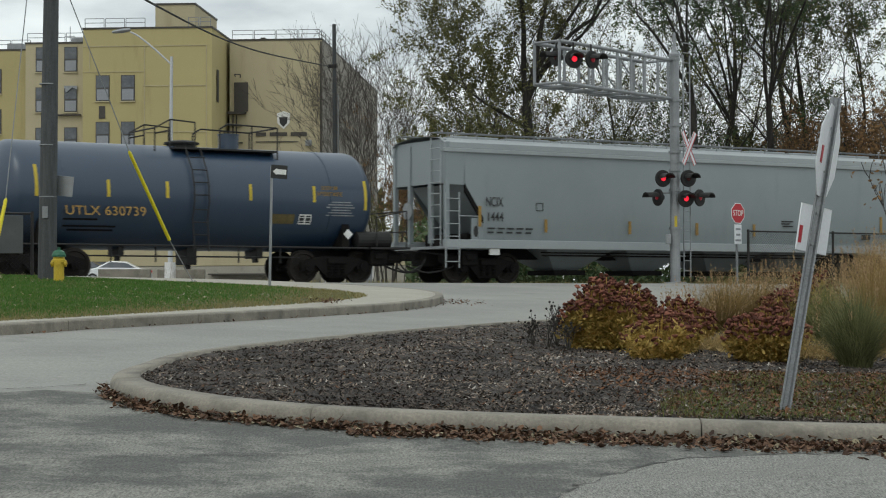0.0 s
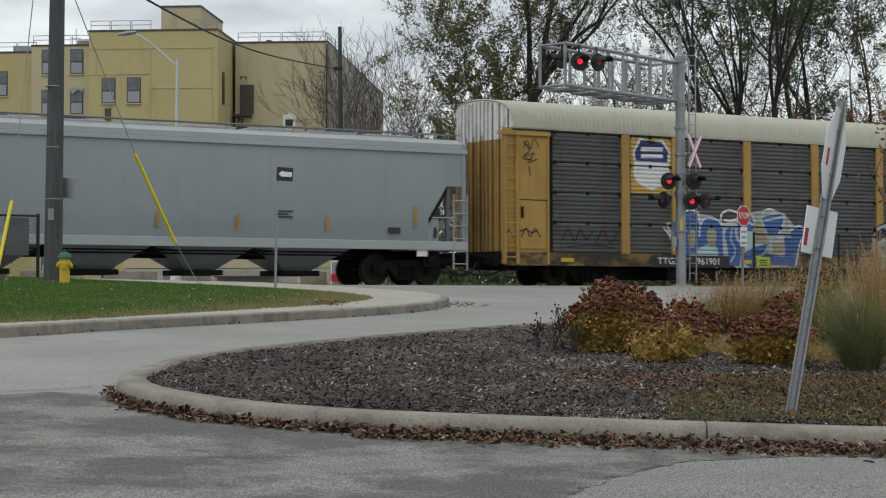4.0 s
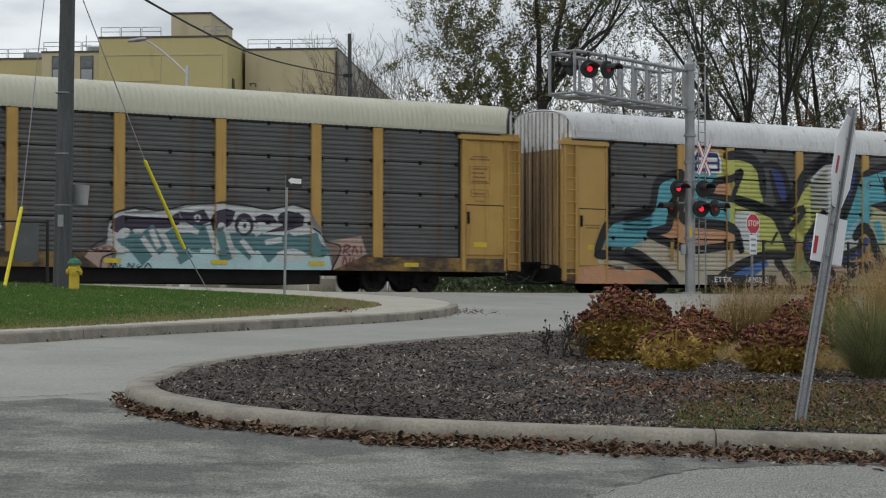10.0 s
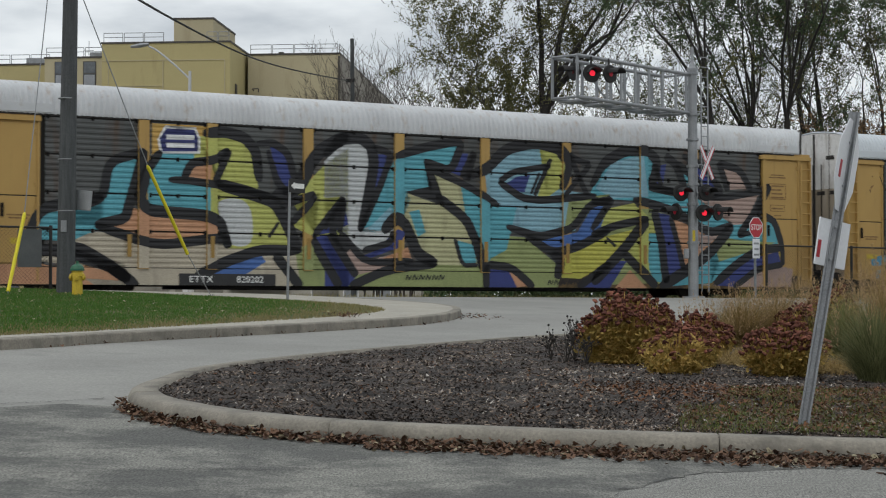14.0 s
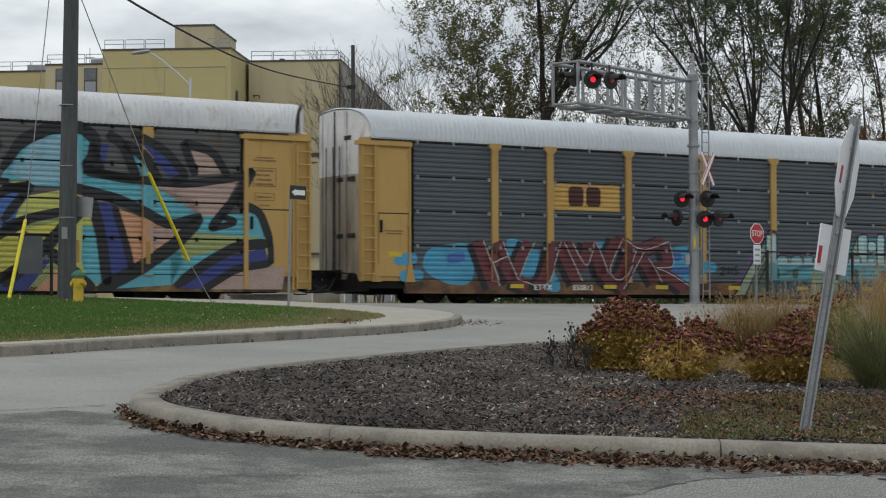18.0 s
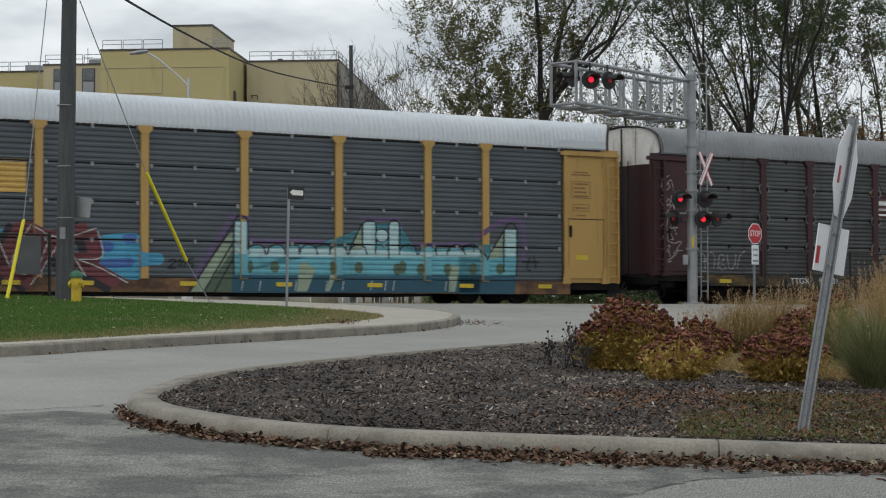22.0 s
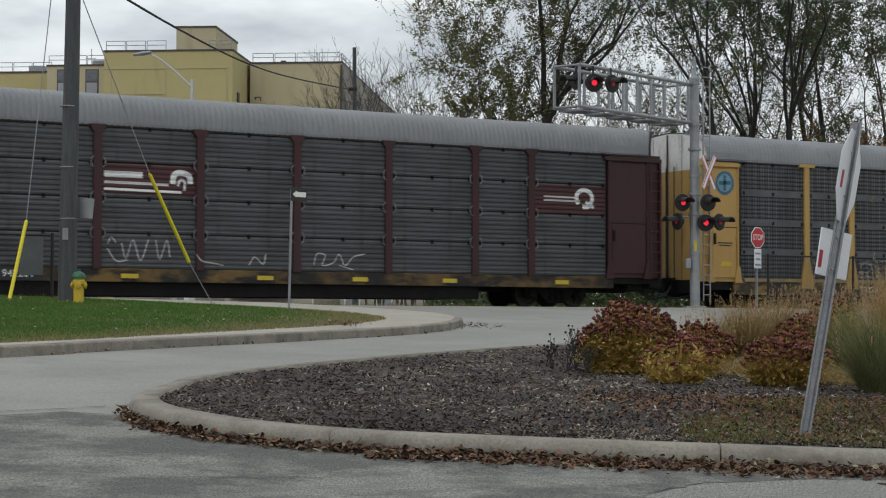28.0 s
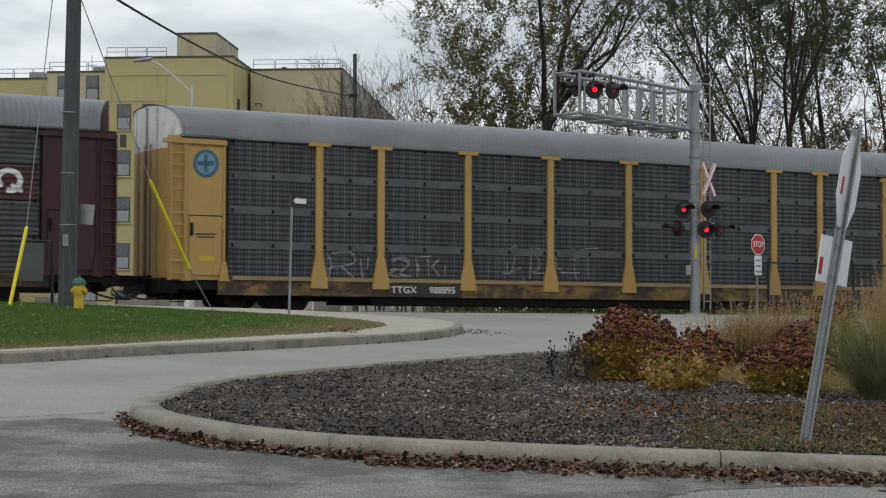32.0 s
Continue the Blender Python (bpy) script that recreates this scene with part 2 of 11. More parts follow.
M = {
    "asphalt": surface("asphalt", (0.268, 0.262, 0.24), (0.222, 0.217, 0.2), 0.9, grain_streak=(3, 1, 1), scale=0.35, fine=12, amount=1.3, bump=0.2, grime=(0.13, 0.13, 0.122), grime_amount=0.1, grime_scale=0.9, detail=9, grain_mix=0.4, grain_range=(0.6, 1.35)),
    "patch": surface("patch_asphalt", (0.208, 0.204, 0.184), (0.172, 0.168, 0.152), 0.9, grain_streak=(8, 1.3, 1), crisp=0.75, scale=0.9, fine=13, amount=0.9, bump=0.35, detail=9, grain_mix=1.0, grain_range=(0.35, 1.6)),
    "old_asphalt": surface("worn_asphalt", (0.188, 0.184, 0.162), (0.088, 0.087, 0.079), 0.9, grain_streak=(4, 1, 1), crisp=0.7, scale=0.95, fine=17, amount=2.1, bump=0.12, detail=14, streak=(0.8, 0.7, 1), grime=(0.06, 0.061, 0.056), grime_amount=0.36, grime_scale=1.7, grime_streak=(0.8, 1.0, 1), grain_mix=1.0, grain_range=(0.45, 1.5)),
    "concrete": surface("kerb_concrete", (0.265, 0.24, 0.198), (0.195, 0.178, 0.148), 0.9, scale=1.5, fine=40, amount=1.0, bump=0.4, grime=(0.085, 0.078, 0.066), grime_amount=0.35, grime_scale=2.5),
    "walk": surface("pavement_concrete", (0.37, 0.345, 0.29), (0.31, 0.29, 0.245), 0.9, scale=0.8, fine=40, amount=0.7, bump=0.3, grime=(0.12, 0.115, 0.1), grime_amount=0.1, grime_scale=1.2),
    "mulch": surface("mulch", (0.075, 0.063, 0.056), (0.026, 0.022, 0.02), 0.95, scale=2.5, fine=35, amount=1.4, bump=1.0, bump_dist=0.03, grain_mix=1.0),
    "soil_grass": surface("turf_soil", (0.05, 0.08, 0.02), (0.09, 0.085, 0.03), 0.95, scale=0.7, fine=30, amount=0.8, bump=0.6),
    "ballast": surface("ballast", (0.2, 0.19, 0.175), (0.11, 0.1, 0.09), 0.95, scale=2.0, fine=18, amount=0.8, bump=1.0, bump_dist=0.03),
    "far_ground": surface("far_ground", (0.1, 0.11, 0.05), (0.14, 0.13, 0.09), 0.95, scale=0.15, fine=6, amount=0.9, bump=0.4),
    "galv": surface("galvanised_steel", (0.32, 0.328, 0.336), (0.224, 0.232, 0.24), 0.5, 0.55, scale=3, fine=60, amount=0.6, bump=0.05),
    "black": surface("black_steel", (0.012, 0.012, 0.013), (0.02, 0.018, 0.016), 0.65, scale=3, fine=40, bump=0.1, amount=0.5),
    "under": surface("underframe", (0.009, 0.009, 0.009), (0.016, 0.014, 0.013), 0.85, spec=0.12, scale=1.5, fine=30, amount=0.8, bump=0.2),
    "wheel": surface("wheel_steel", (0.016, 0.014, 0.013), (0.03, 0.024, 0.02), 0.7, 0.3, scale=3, fine=40, bump=0.1),
    "rail": surface("rail_steel", (0.12, 0.07, 0.045), (0.06, 0.04, 0.03), 0.6, 0.4, scale=5, fine=50),
    "yellow_paint": surface("yellow_paint", (0.42, 0.268, 0.082), (0.37, 0.228, 0.07), 0.6, scale=0.7, fine=40, amount=0.6, bump=0.02, grime=(0.15, 0.08, 0.035), grime_amount=0.1, grime_scale=1.6, grime_streak=(5, 1, 0.25), grain_mix=0.12),
    "rusty_yellow": surface("rusty_yellow_paint", (0.4, 0.25, 0.066), (0.33, 0.195, 0.055), 0.7, scale=0.9, fine=40, amount=0.8, bump=0.03, grime=(0.11, 0.05, 0.022), grime_amount=0.2, grime_scale=1.8, grime_streak=(5, 1, 0.22), grain_mix=0.15),
    "tan_rib": surface("stained_tan_paint", (0.36, 0.26, 0.16), (0.2, 0.13, 0.075), 0.65, scale=1.2, fine=40, amount=1.1, bump=0.02, streak=(3, 3, 0.3), grime=(0.1, 0.055, 0.03), grime_amount=0.25, grime_scale=2.0, grime_streak=(4, 4, 0.3), grain_mix=0.15),
    "bright_yellow": surface("yellow_plastic", (0.72, 0.62, 0.02), (0.6, 0.5, 0.02), 0.45, scale=2, fine=50, bump=0.02),
    "brown_paint": surface("brown_paint", (0.047, 0.0122, 0.0155), (0.031, 0.0095, 0.0115), 0.6, scale=0.9, fine=50, amount=0.8, bump=0.03, grime=(0.022, 0.014, 0.012), grime_amount=0.3, grime_scale=1.5, grime_streak=(3, 1, 0.5), grain_mix=0.25),
    "panel": surface("panel_steel", (0.1, 0.103, 0.101), (0.061, 0.064, 0.063), 0.6, 0.25, scale=0.6, fine=30, amount=1.3, bump=0.04, streak=(0.5, 1, 2.6), grime=(0.085, 0.052, 0.036), grime_amount=0.34, grime_scale=1.1, grime_streak=(2.2, 1, 0.3), grain_mix=0.3),
    "panel_new": surface("panel_steel_blue", (0.085, 0.098, 0.11), (0.062, 0.073, 0.083), 0.5, 0.3, scale=0.6, fine=30, amount=0.9, bump=0.03, streak=(0.5, 1, 2.2), grime=(0.08, 0.08, 0.08), grime_amount=0.15, grime_scale=0.9, grime_streak=(2.2, 1, 0.4), grain_mix=0.25),
    "panel_dark": surface("panel_steel_sooty", (0.078, 0.083, 0.085), (0.045, 0.0475, 0.0485), 0.6, 0.25, scale=0.7, fine=30, amount=1.3, bump=0.04, streak=(0.5, 1, 2.4), grime=(0.045, 0.042, 0.04), grime_amount=0.35, grime_scale=1.2, grime_streak=(2.2, 1, 0.3), grain_mix=0.3),
    "rust_sill": surface("rusty_sill", (0.17, 0.092, 0.043), (0.07, 0.038, 0.022), 0.75, scale=1.4, fine=40, amount=1.4, bump=0.06, streak=(1, 1, 2), grime=(0.03, 0.022, 0.018), grime_amount=0.3, grime_scale=1.1),
    "cream_leaf": surface("stained_cream_paint", (0.4, 0.35, 0.28), (0.26, 0.21, 0.15), 0.6, scale=0.9, fine=30, amount=1.0, bump=0.03, streak=(1.5, 1.5, 0.35), grime=(0.1, 0.07, 0.045), grime_amount=0.35, grime_scale=1.3, grime_streak=(3, 3, 0.4), grain_mix=0.3),
    "sooty_sill": surface("sooty_worn_sill", (0.16, 0.1, 0.03), (0.014, 0.012, 0.011), 0.75, scale=1.3, fine=40, amount=1.7, bump=0.06, streak=(0.7, 1, 2), grime=(0.012, 0.011, 0.011), grime_amount=0.75, grime_scale=1.0, grime_streak=(0.7, 1, 0.6)),
    "dirty_sill": surface("grimy_yellow_sill", (0.22, 0.138, 0.042), (0.045, 0.032, 0.022), 0.75, scale=1.6, fine=40, amount=1.6, bump=0.06, streak=(1, 1, 2), grime=(0.03, 0.024, 0.02), grime_amount=0.6, grime_scale=1.3, grime_streak=(1, 1, 0.6)),
    "panel_grid": surface("panel_steel_perforated", (0.088, 0.094, 0.096), (0.056, 0.06, 0.062), 0.6, 0.25, scale=0.9, fine=30, amount=1.2, bump=0.04, streak=(2.4, 1, 0.5), grime=(0.06, 0.058, 0.056), grime_amount=0.3, grime_scale=2.0, grime_streak=(3.0, 1, 0.3), grain_mix=0.3, grid=2.9),
    "band_grey": surface("dull_steel_band", (0.1, 0.106, 0.108), (0.07, 0.074, 0.076), 0.6, 0.2, scale=1.2, fine=30, amount=0.9, bump=0.0, grain_mix=0.15),
    "dusty_yellow": surface("dusty_yellow_paint", (0.3, 0.22, 0.1), (0.22, 0.16, 0.08), 0.7, scale=1.5, fine=40, amount=0.9, bump=0.0, grain_mix=0.2),
    # near-black of cracks and seals, also used as painted shade in gaps
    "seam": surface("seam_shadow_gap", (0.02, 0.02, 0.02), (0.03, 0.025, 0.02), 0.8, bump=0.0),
    "roof_cream": surface("cream_roof", (0.44, 0.435, 0.35), (0.4, 0.392, 0.315), 0.6, scale=0.5, fine=30, amount=0.5, bump=0.0, grime=(0.27, 0.24, 0.17), grime_amount=0.1, grime_scale=1.2, grain_mix=0.06),
    "roof_white": surface("white_roof", (0.54, 0.57, 0.6), (0.48, 0.51, 0.54), 0.5, scale=0.5, fine=30, amount=0.5, bump=0.0, grime=(0.35, 0.34, 0.33), grime_amount=0.08, grime_scale=1.2, grain_mix=0.06),
    "roof_worn": surface("worn_white_roof", (0.55, 0.56, 0.57), (0.46, 0.465, 0.475), 0.6, scale=0.7, fine=30, amount=0.7, bump=0.0, grime=(0.3, 0.2, 0.12), grime_amount=0.2, grime_scale=4.0, grime_streak=(1, 1, 0.5), grain_mix=0.1),
    "roof_grey": surface("grey_roof", (0.22, 0.228, 0.238), (0.175, 0.182, 0.19), 0.5, 0.1, scale=0.6, fine=30, amount=0.7, bump=0.0, grime=(0.12, 0.12, 0.12), grime_amount=0.15, grime_scale=2.0, grain_mix=0.08),
    "white_band": surface("white_paint", (0.7, 0.69, 0.68), (0.58, 0.57, 0.55), 0.6, scale=1.2, fine=40, amount=0.6, bump=0.03, grime=(0.2, 0.15, 0.1), grime_amount=0.3, grime_scale=2.0, grime_streak=(3, 3, 0.6)),
    "hopper": surface("hopper_grey_paint", (0.245, 0.272, 0.28), (0.215, 0.24, 0.248), 0.42, scale=0.35, fine=40, amount=0.6, bump=0.02, grime=(0.18, 0.195, 0.2), grime_amount=0.15, grime_scale=0.7, grime_streak=(2, 1, 0.5), grain_mix=0.08),
    "hopper_roof": surface("hopper_roof_paint", (0.33, 0.352, 0.36), (0.285, 0.303, 0.31), 0.5, scale=0.6, fine=40, amount=0.6, bump=0.02, grain_mix=0.15),
    "tank": surface("tank_black_paint", (0.011, 0.03, 0.062), (0.015, 0.034, 0.066), 0.42, scale=0.5, fine=40, amount=0.8, bump=0.01, grime=(0.022, 0.04, 0.07), grime_amount=0.18, grime_scale=0.9, grime_streak=(3, 1, 0.35), spec=0.6, coat=0.3, grain_mix=0.1),
    "white_mark": surface("white_marking", (0.75, 0.75, 0.73), (0.65, 0.65, 0.62), 0.6, scale=4, bump=0.0),
    "yellow_mark": surface("yellow_marking", (0.55, 0.42, 0.03), (0.45, 0.33, 0.03), 0.5, scale=4, bump=0.0),
    "ochre_mark": surface("ochre_marking", (0.34, 0.21, 0.05), (0.25, 0.15, 0.04), 0.6, scale=4, bump=0.0),
    "olive_mark": surface("faded_olive_marking", (0.13, 0.1, 0.035), (0.09, 0.07, 0.03), 0.6, scale=6, bump=0.0, amount=1.0),
    "grey_mark": surface("faded_grey_marking", (0.3, 0.31, 0.32), (0.2, 0.21, 0.22), 0.6, scale=6, bump=0.0, amount=1.0),
    "stencil": surface("worn_brown_stencil", (0.16, 0.085, 0.03), (0.24, 0.14, 0.05), 0.6, scale=8, bump=0.0, amount=1.0),
    "dark_mark": surface("dark_marking", (0.02, 0.02, 0.02), (0.03, 0.03, 0.03), 0.6, scale=4, bump=0.0),
    "navy": surface("navy_enamel", (0.02, 0.03, 0.12), (0.025, 0.035, 0.1), 0.5, scale=3, bump=0.0),
    "red_sign": surface("red_sign_sheet", (0.45, 0.02, 0.03), (0.38, 0.02, 0.03), 0.45, scale=3, bump=0.0),
    "white_sign": surface("white_sign_sheet", (0.72, 0.73, 0.75), (0.64, 0.65, 0.67), 0.5, scale=2, bump=0.02),
    "sign_back": surface("sign_back_aluminium", (0.78, 0.79, 0.81), (0.7, 0.71, 0.73), 0.45, 0.0, scale=1.5, fine=40, bump=0.01, grain_mix=0.15),
    "wood_pole": surface("weathered_pole_wood", (0.082, 0.086, 0.088), (0.054, 0.057, 0.059), 0.9, scale=2.0, fine=40, amount=0.9, bump=0.5, streak=(6, 6, 0.5)),
    "hydrant_yellow": surface("hydrant_yellow_enamel", (0.55, 0.4, 0.03), (0.45, 0.32, 0.03), 0.5, scale=4, fine=40, bump=0.05),
    "hydrant_green": surface("hydrant_green_enamel", (0.03, 0.13, 0.07), (0.02, 0.09, 0.05), 0.5, scale=4, bump=0.03),
    "stucco": surface("yellow_stucco", (0.43, 0.365, 0.178), (0.395, 0.335, 0.163), 0.9, grain_mix=0.08, scale=0.25, fine=8, amount=0.6, bump=0.2, grime=(0.27, 0.22, 0.1), grime_amount=0.15, grime_scale=0.4, grime_streak=(2, 2, 0.3)),
    "stucco_pale": surface("pale_stucco", (0.44, 0.385, 0.25), (0.41, 0.355, 0.23), 0.9, grain_mix=0.08, scale=0.2, fine=8, amount=0.6, bump=0.2, grime=(0.3, 0.25, 0.15), grime_amount=0.15, grime_scale=0.4, grime_streak=(2, 2, 0.3)),
    "stucco_side": surface("grey_wall", (0.27, 0.25, 0.21), (0.22, 0.2, 0.17), 0.9, grain_mix=0.15, scale=0.2, fine=8, amount=0.8, bump=0.2, grime=(0.17, 0.15, 0.13), grime_amount=0.3, grime_scale=0.5, grime_streak=(2, 2, 0.3)),
    "trim": surface("roof_trim_brown", (0.07, 0.06, 0.05), (0.05, 0.045, 0.04), 0.6, scale=2, bump=0.05),
    "glass": surface("window_glass", (0.06, 0.07, 0.085), (0.1, 0.11, 0.12), 0.12, scale=0.8, fine=5, amount=0.8, bump=0.0, spec=0.6),
    "blind": surface("window_blind", (0.3, 0.31, 0.33), (0.25, 0.26, 0.28), 0.8, scale=1, bump=0.0),
    "bark": surface("bark", (0.0372, 0.03286, 0.02852), (0.02108, 0.0186, 0.01674), 0.95, scale=2.5, fine=20, amount=0.8, bump=0.6, streak=(3, 3, 0.5)),
    "pale_twig": surface("pale_grey_twigs", (0.085, 0.073, 0.064), (0.06, 0.051, 0.045), 0.95, scale=2.5, bump=0.0),
    "lamp_grey": surface("street_lamp_paint", (0.5, 0.51, 0.52), (0.42, 0.43, 0.44), 0.5, scale=1.2, bump=0.0),
    "twig": surface("grey_twigs", (0.062, 0.055, 0.048), (0.042, 0.037, 0.033), 0.95, scale=2.5, bump=0.0),
    "leaf_green": leafy("green_leaves", (0.055, 0.075, 0.03), (0.125, 0.135, 0.055), through=0.4),
    "leaf_dark": leafy("dark_green_leaves", (0.049, 0.081, 0.038), (0.111, 0.143, 0.065), through=0.4),
    "leaf_olive": leafy("olive_leaves", (0.07, 0.078, 0.03), (0.19, 0.178, 0.07), through=0.4),
    "leaf_rust": leafy("rust_leaves", (0.12, 0.075, 0.038), (0.27, 0.16, 0.075), through=0.4),
    "litter": leafy("fallen_leaves", (0.03, 0.017, 0.012), (0.175, 0.1, 0.062), 0.8, 0.1),
    "chip": leafy("bark_chips", (0.024, 0.019, 0.017), (0.13, 0.104, 0.086), 0.9, 0.0),
    "chip_mid": leafy("brown_bark_chips", (0.11, 0.083, 0.064), (0.31, 0.24, 0.185), 0.9, 0.0),
    "chip_pale": leafy("pale_wood_chips", (0.24, 0.215, 0.19), (0.46, 0.42, 0.37), 0.9, 0.0),
    "blade": leafy("lawn_blades", (0.05, 0.125, 0.016), (0.098, 0.185, 0.036), 0.6, 0.4),
    "blade_dry": leafy("dry_lawn_blades", (0.17, 0.155, 0.06), (0.3, 0.255, 0.12), 0.7, 0.3),
    "sedum_red": leafy("sedum_flower_heads", (0.055, 0.02, 0.016), (0.25, 0.1, 0.066), 0.95, 0.1),
    "sedum_leaf": leafy("sedum_leaves", (0.3, 0.23, 0.06), (0.7, 0.5, 0.17), 0.7, 0.5),
    "reed": leafy("dry_reed_blades", (0.27, 0.19, 0.075), (0.46, 0.34, 0.16), 0.8, 0.4),
    "reed_dull": leafy("dull_reed_blades", (0.15, 0.11, 0.042), (0.4, 0.28, 0.12), 0.8, 0.4),
    "reed_blue": leafy("blue_green_reed_blades", (0.08, 0.095, 0.04), (0.26, 0.26, 0.12), 0.8, 0.4),
    "reed_green": leafy("green_reed_blades", (0.12, 0.15, 0.055), (0.28, 0.26, 0.11), 0.8, 0.4),
    "plume": leafy("grass_plumes", (0.3, 0.2, 0.11), (0.5, 0.36, 0.21), 0.9, 0.4),
    "lamp_red": glow("lit_red_lamp", (1.0, 0.02, 0.05), 1.0),
    "lamp_dim": glow("half_lit_red_lamp", (0.25, 0.008, 0.02), 0.35),
    "lens_dark": surface("unlit_red_lens", (0.07, 0.008, 0.01), (0.05, 0.006, 0.008), 0.25, scale=4, bump=0.0),
}

# ---------------------------------------------------------------- ground
def ground_sheet():
    us = [-900, -500, -300, -200, -146.5, -100, -60, -30, -15, -6.5, -3, 0, 3.5, 8, 14, 20, 26, 32, 36, 39.5, 50, 80, 200]
    ss = [-800, -400, -200, -100, -60, -40, -30, -20, -10, 0, 10, 20, 30, 40, 60, 100, 200, 400, 800]
    verts, faces = [], []
    for u in us:
        for s in ss:
            p = along(s, u)
            verts.append((p.x, p.y, gz(p.x, p.y)))
    n = len(ss)
    for i in range(len(us) - 1):
        for j in range(n - 1):
            a = i * n + j
            faces.append((a, a + n, a + n + 1, a + 1))
    ob = raw("ground", verts, faces, M["asphalt"])
    me = ob.data
    if me.polygons[0].normal.z < 0:
        me.flip_normals()
    return tagged(ob, "grey weathered asphalt ground sloping up to the railway", "ground", "", "structure")


ground_sheet()
NEAR = [(-40, -12), (60, -12), (60, 14.3), (3.4, 14.55), (-1.6, 15.6), (-2.9, 17.3), (-3.5, 17.5), (-8, 12.6), (-40, 10)]
lay("pavement_worn", NEAR, 0.004, M["old_asphalt"], label="worn patched dark grey asphalt forecourt", category="pavement")
lay("pavement_patch", [(0.78, 11.2), (1.1, 12.1), (1.75, 13.2), (2.6, 13.6), (3.6, 13.8), (12, 13.9), (12, 8), (0.6, 8)], 0.008, M["patch"], label="paler asphalt patch with a cracked edge", category="pavement")


def crack(path, w, seed):
    """A jagged open crack in the paving, a narrow dark ribbon."""
    rn = random.Random(seed)
    pts = []
    for a, b in zip(path, path[1:]):
        for k in range(10):
            f = k / 10
            pts.append((a[0] + (b[0] - a[0]) * f + rn.gauss(0, 0.02), a[1] + (b[1] - a[1]) * f + rn.gauss(0, 0.035)))
    verts, faces = [], []
    for i, (x, y) in enumerate(pts):
        h = w * rn.uniform(0.3, 1.0)
        verts += [(x, y - h, gz(x, y - h) + 0.011), (x, y + h, gz(x, y + h) + 0.011)]
        if i:
            faces.append((2 * i - 2, 2 * i, 2 * i + 1, 2 * i - 1))
    tagged(raw("pavement_crack", verts, faces, M["seam"]), "jagged dark crack in the asphalt", "crack", "", "structure")


crack([(-6.0, 15.2), (-4.6, 16.7), (-3.9, 17.44), (-3.5, 17.75), (-3.16, 18.2)], 0.024, 1)
crack([(0.5, 10.2), (0.78, 11.22), (1.1, 12.1), (1.75, 13.2), (2.6, 13.65), (4.2, 13.85)], 0.016, 2)
crack([(-2.6, 12.4), (-1.6, 12.9), (-0.7, 13.0)], 0.008, 3)
# ballast on both sides of the crossing, grass beyond the line
lay("ballast_left", [along(-70, 1.6)[:2], along(-12.5, 1.6)[:2], along(-12.5, -9)[:2], along(-70, -9)[:2]], 0.02, M["ballast"], label="grey crushed stone ballast under the track", category="ballast")
lay("ballast_right", [along(9, 1.6)[:2], along(120, 1.6)[:2], along(120, -9)[:2], along(9, -9)[:2]], 0.02, M["ballast"], label="grey crushed stone ballast under the track", category="ballast")
lay("verge_far", [along(-1, -9.2)[:2], along(160, -9.2)[:2], along(160, -70)[:2], along(20, -70)[:2], along(2, -22)[:2]], 0.02, M["far_ground"], label="rough grass verge beyond the track", category="verge")
lay("verge_near", [along(8, 2.0)[:2], along(60, 2.0)[:2], along(60, 13)[:2], along(16, 13)[:2]], 0.02, M["far_ground"], label="rough grass verge beside the track", category="verge")

# rails
for k, (y, name) in enumerate(((0.81, "rail"), (2.24, "rail"))):
    bm = bmesh.new()
    for a, b in ((-90, 130),):
        loft(bm, [[along(s, -y + dx, z) for dx, z in ((-0.035, 0), (0.035, 0), (0.035, -0.04), (0.01, -0.06), (0.01, -0.14), (0.07, -0.17), (-0.07, -0.17), (-0.01, -0.14), (-0.01, -0.06), (-0.035, -0.04))] for s in (a, b)])
    tagged(part("rail", bm, M["rail"]), "rusty steel running rail", "rail", "rails of the track", "structure")
bm = bmesh.new()
for i in range(-140, 220):
    s = i * 0.6
    if -12.0 < s < 8.6:
        continue
    p = along(s, -1.525, -0.2)
    m = Matrix.Translation(p) @ pose(0, 0, 0, 0, 0, TRACK_TURN)
    b2 = bmesh.ops.create_cube(bm, size=1, matrix=m @ Matrix.Diagonal((0.23, 2.6, 0.12, 1)))
tagged(part("sleepers", bm, M["bark"]), "row of dark timber sleepers", "sleepers", "", "stuff")


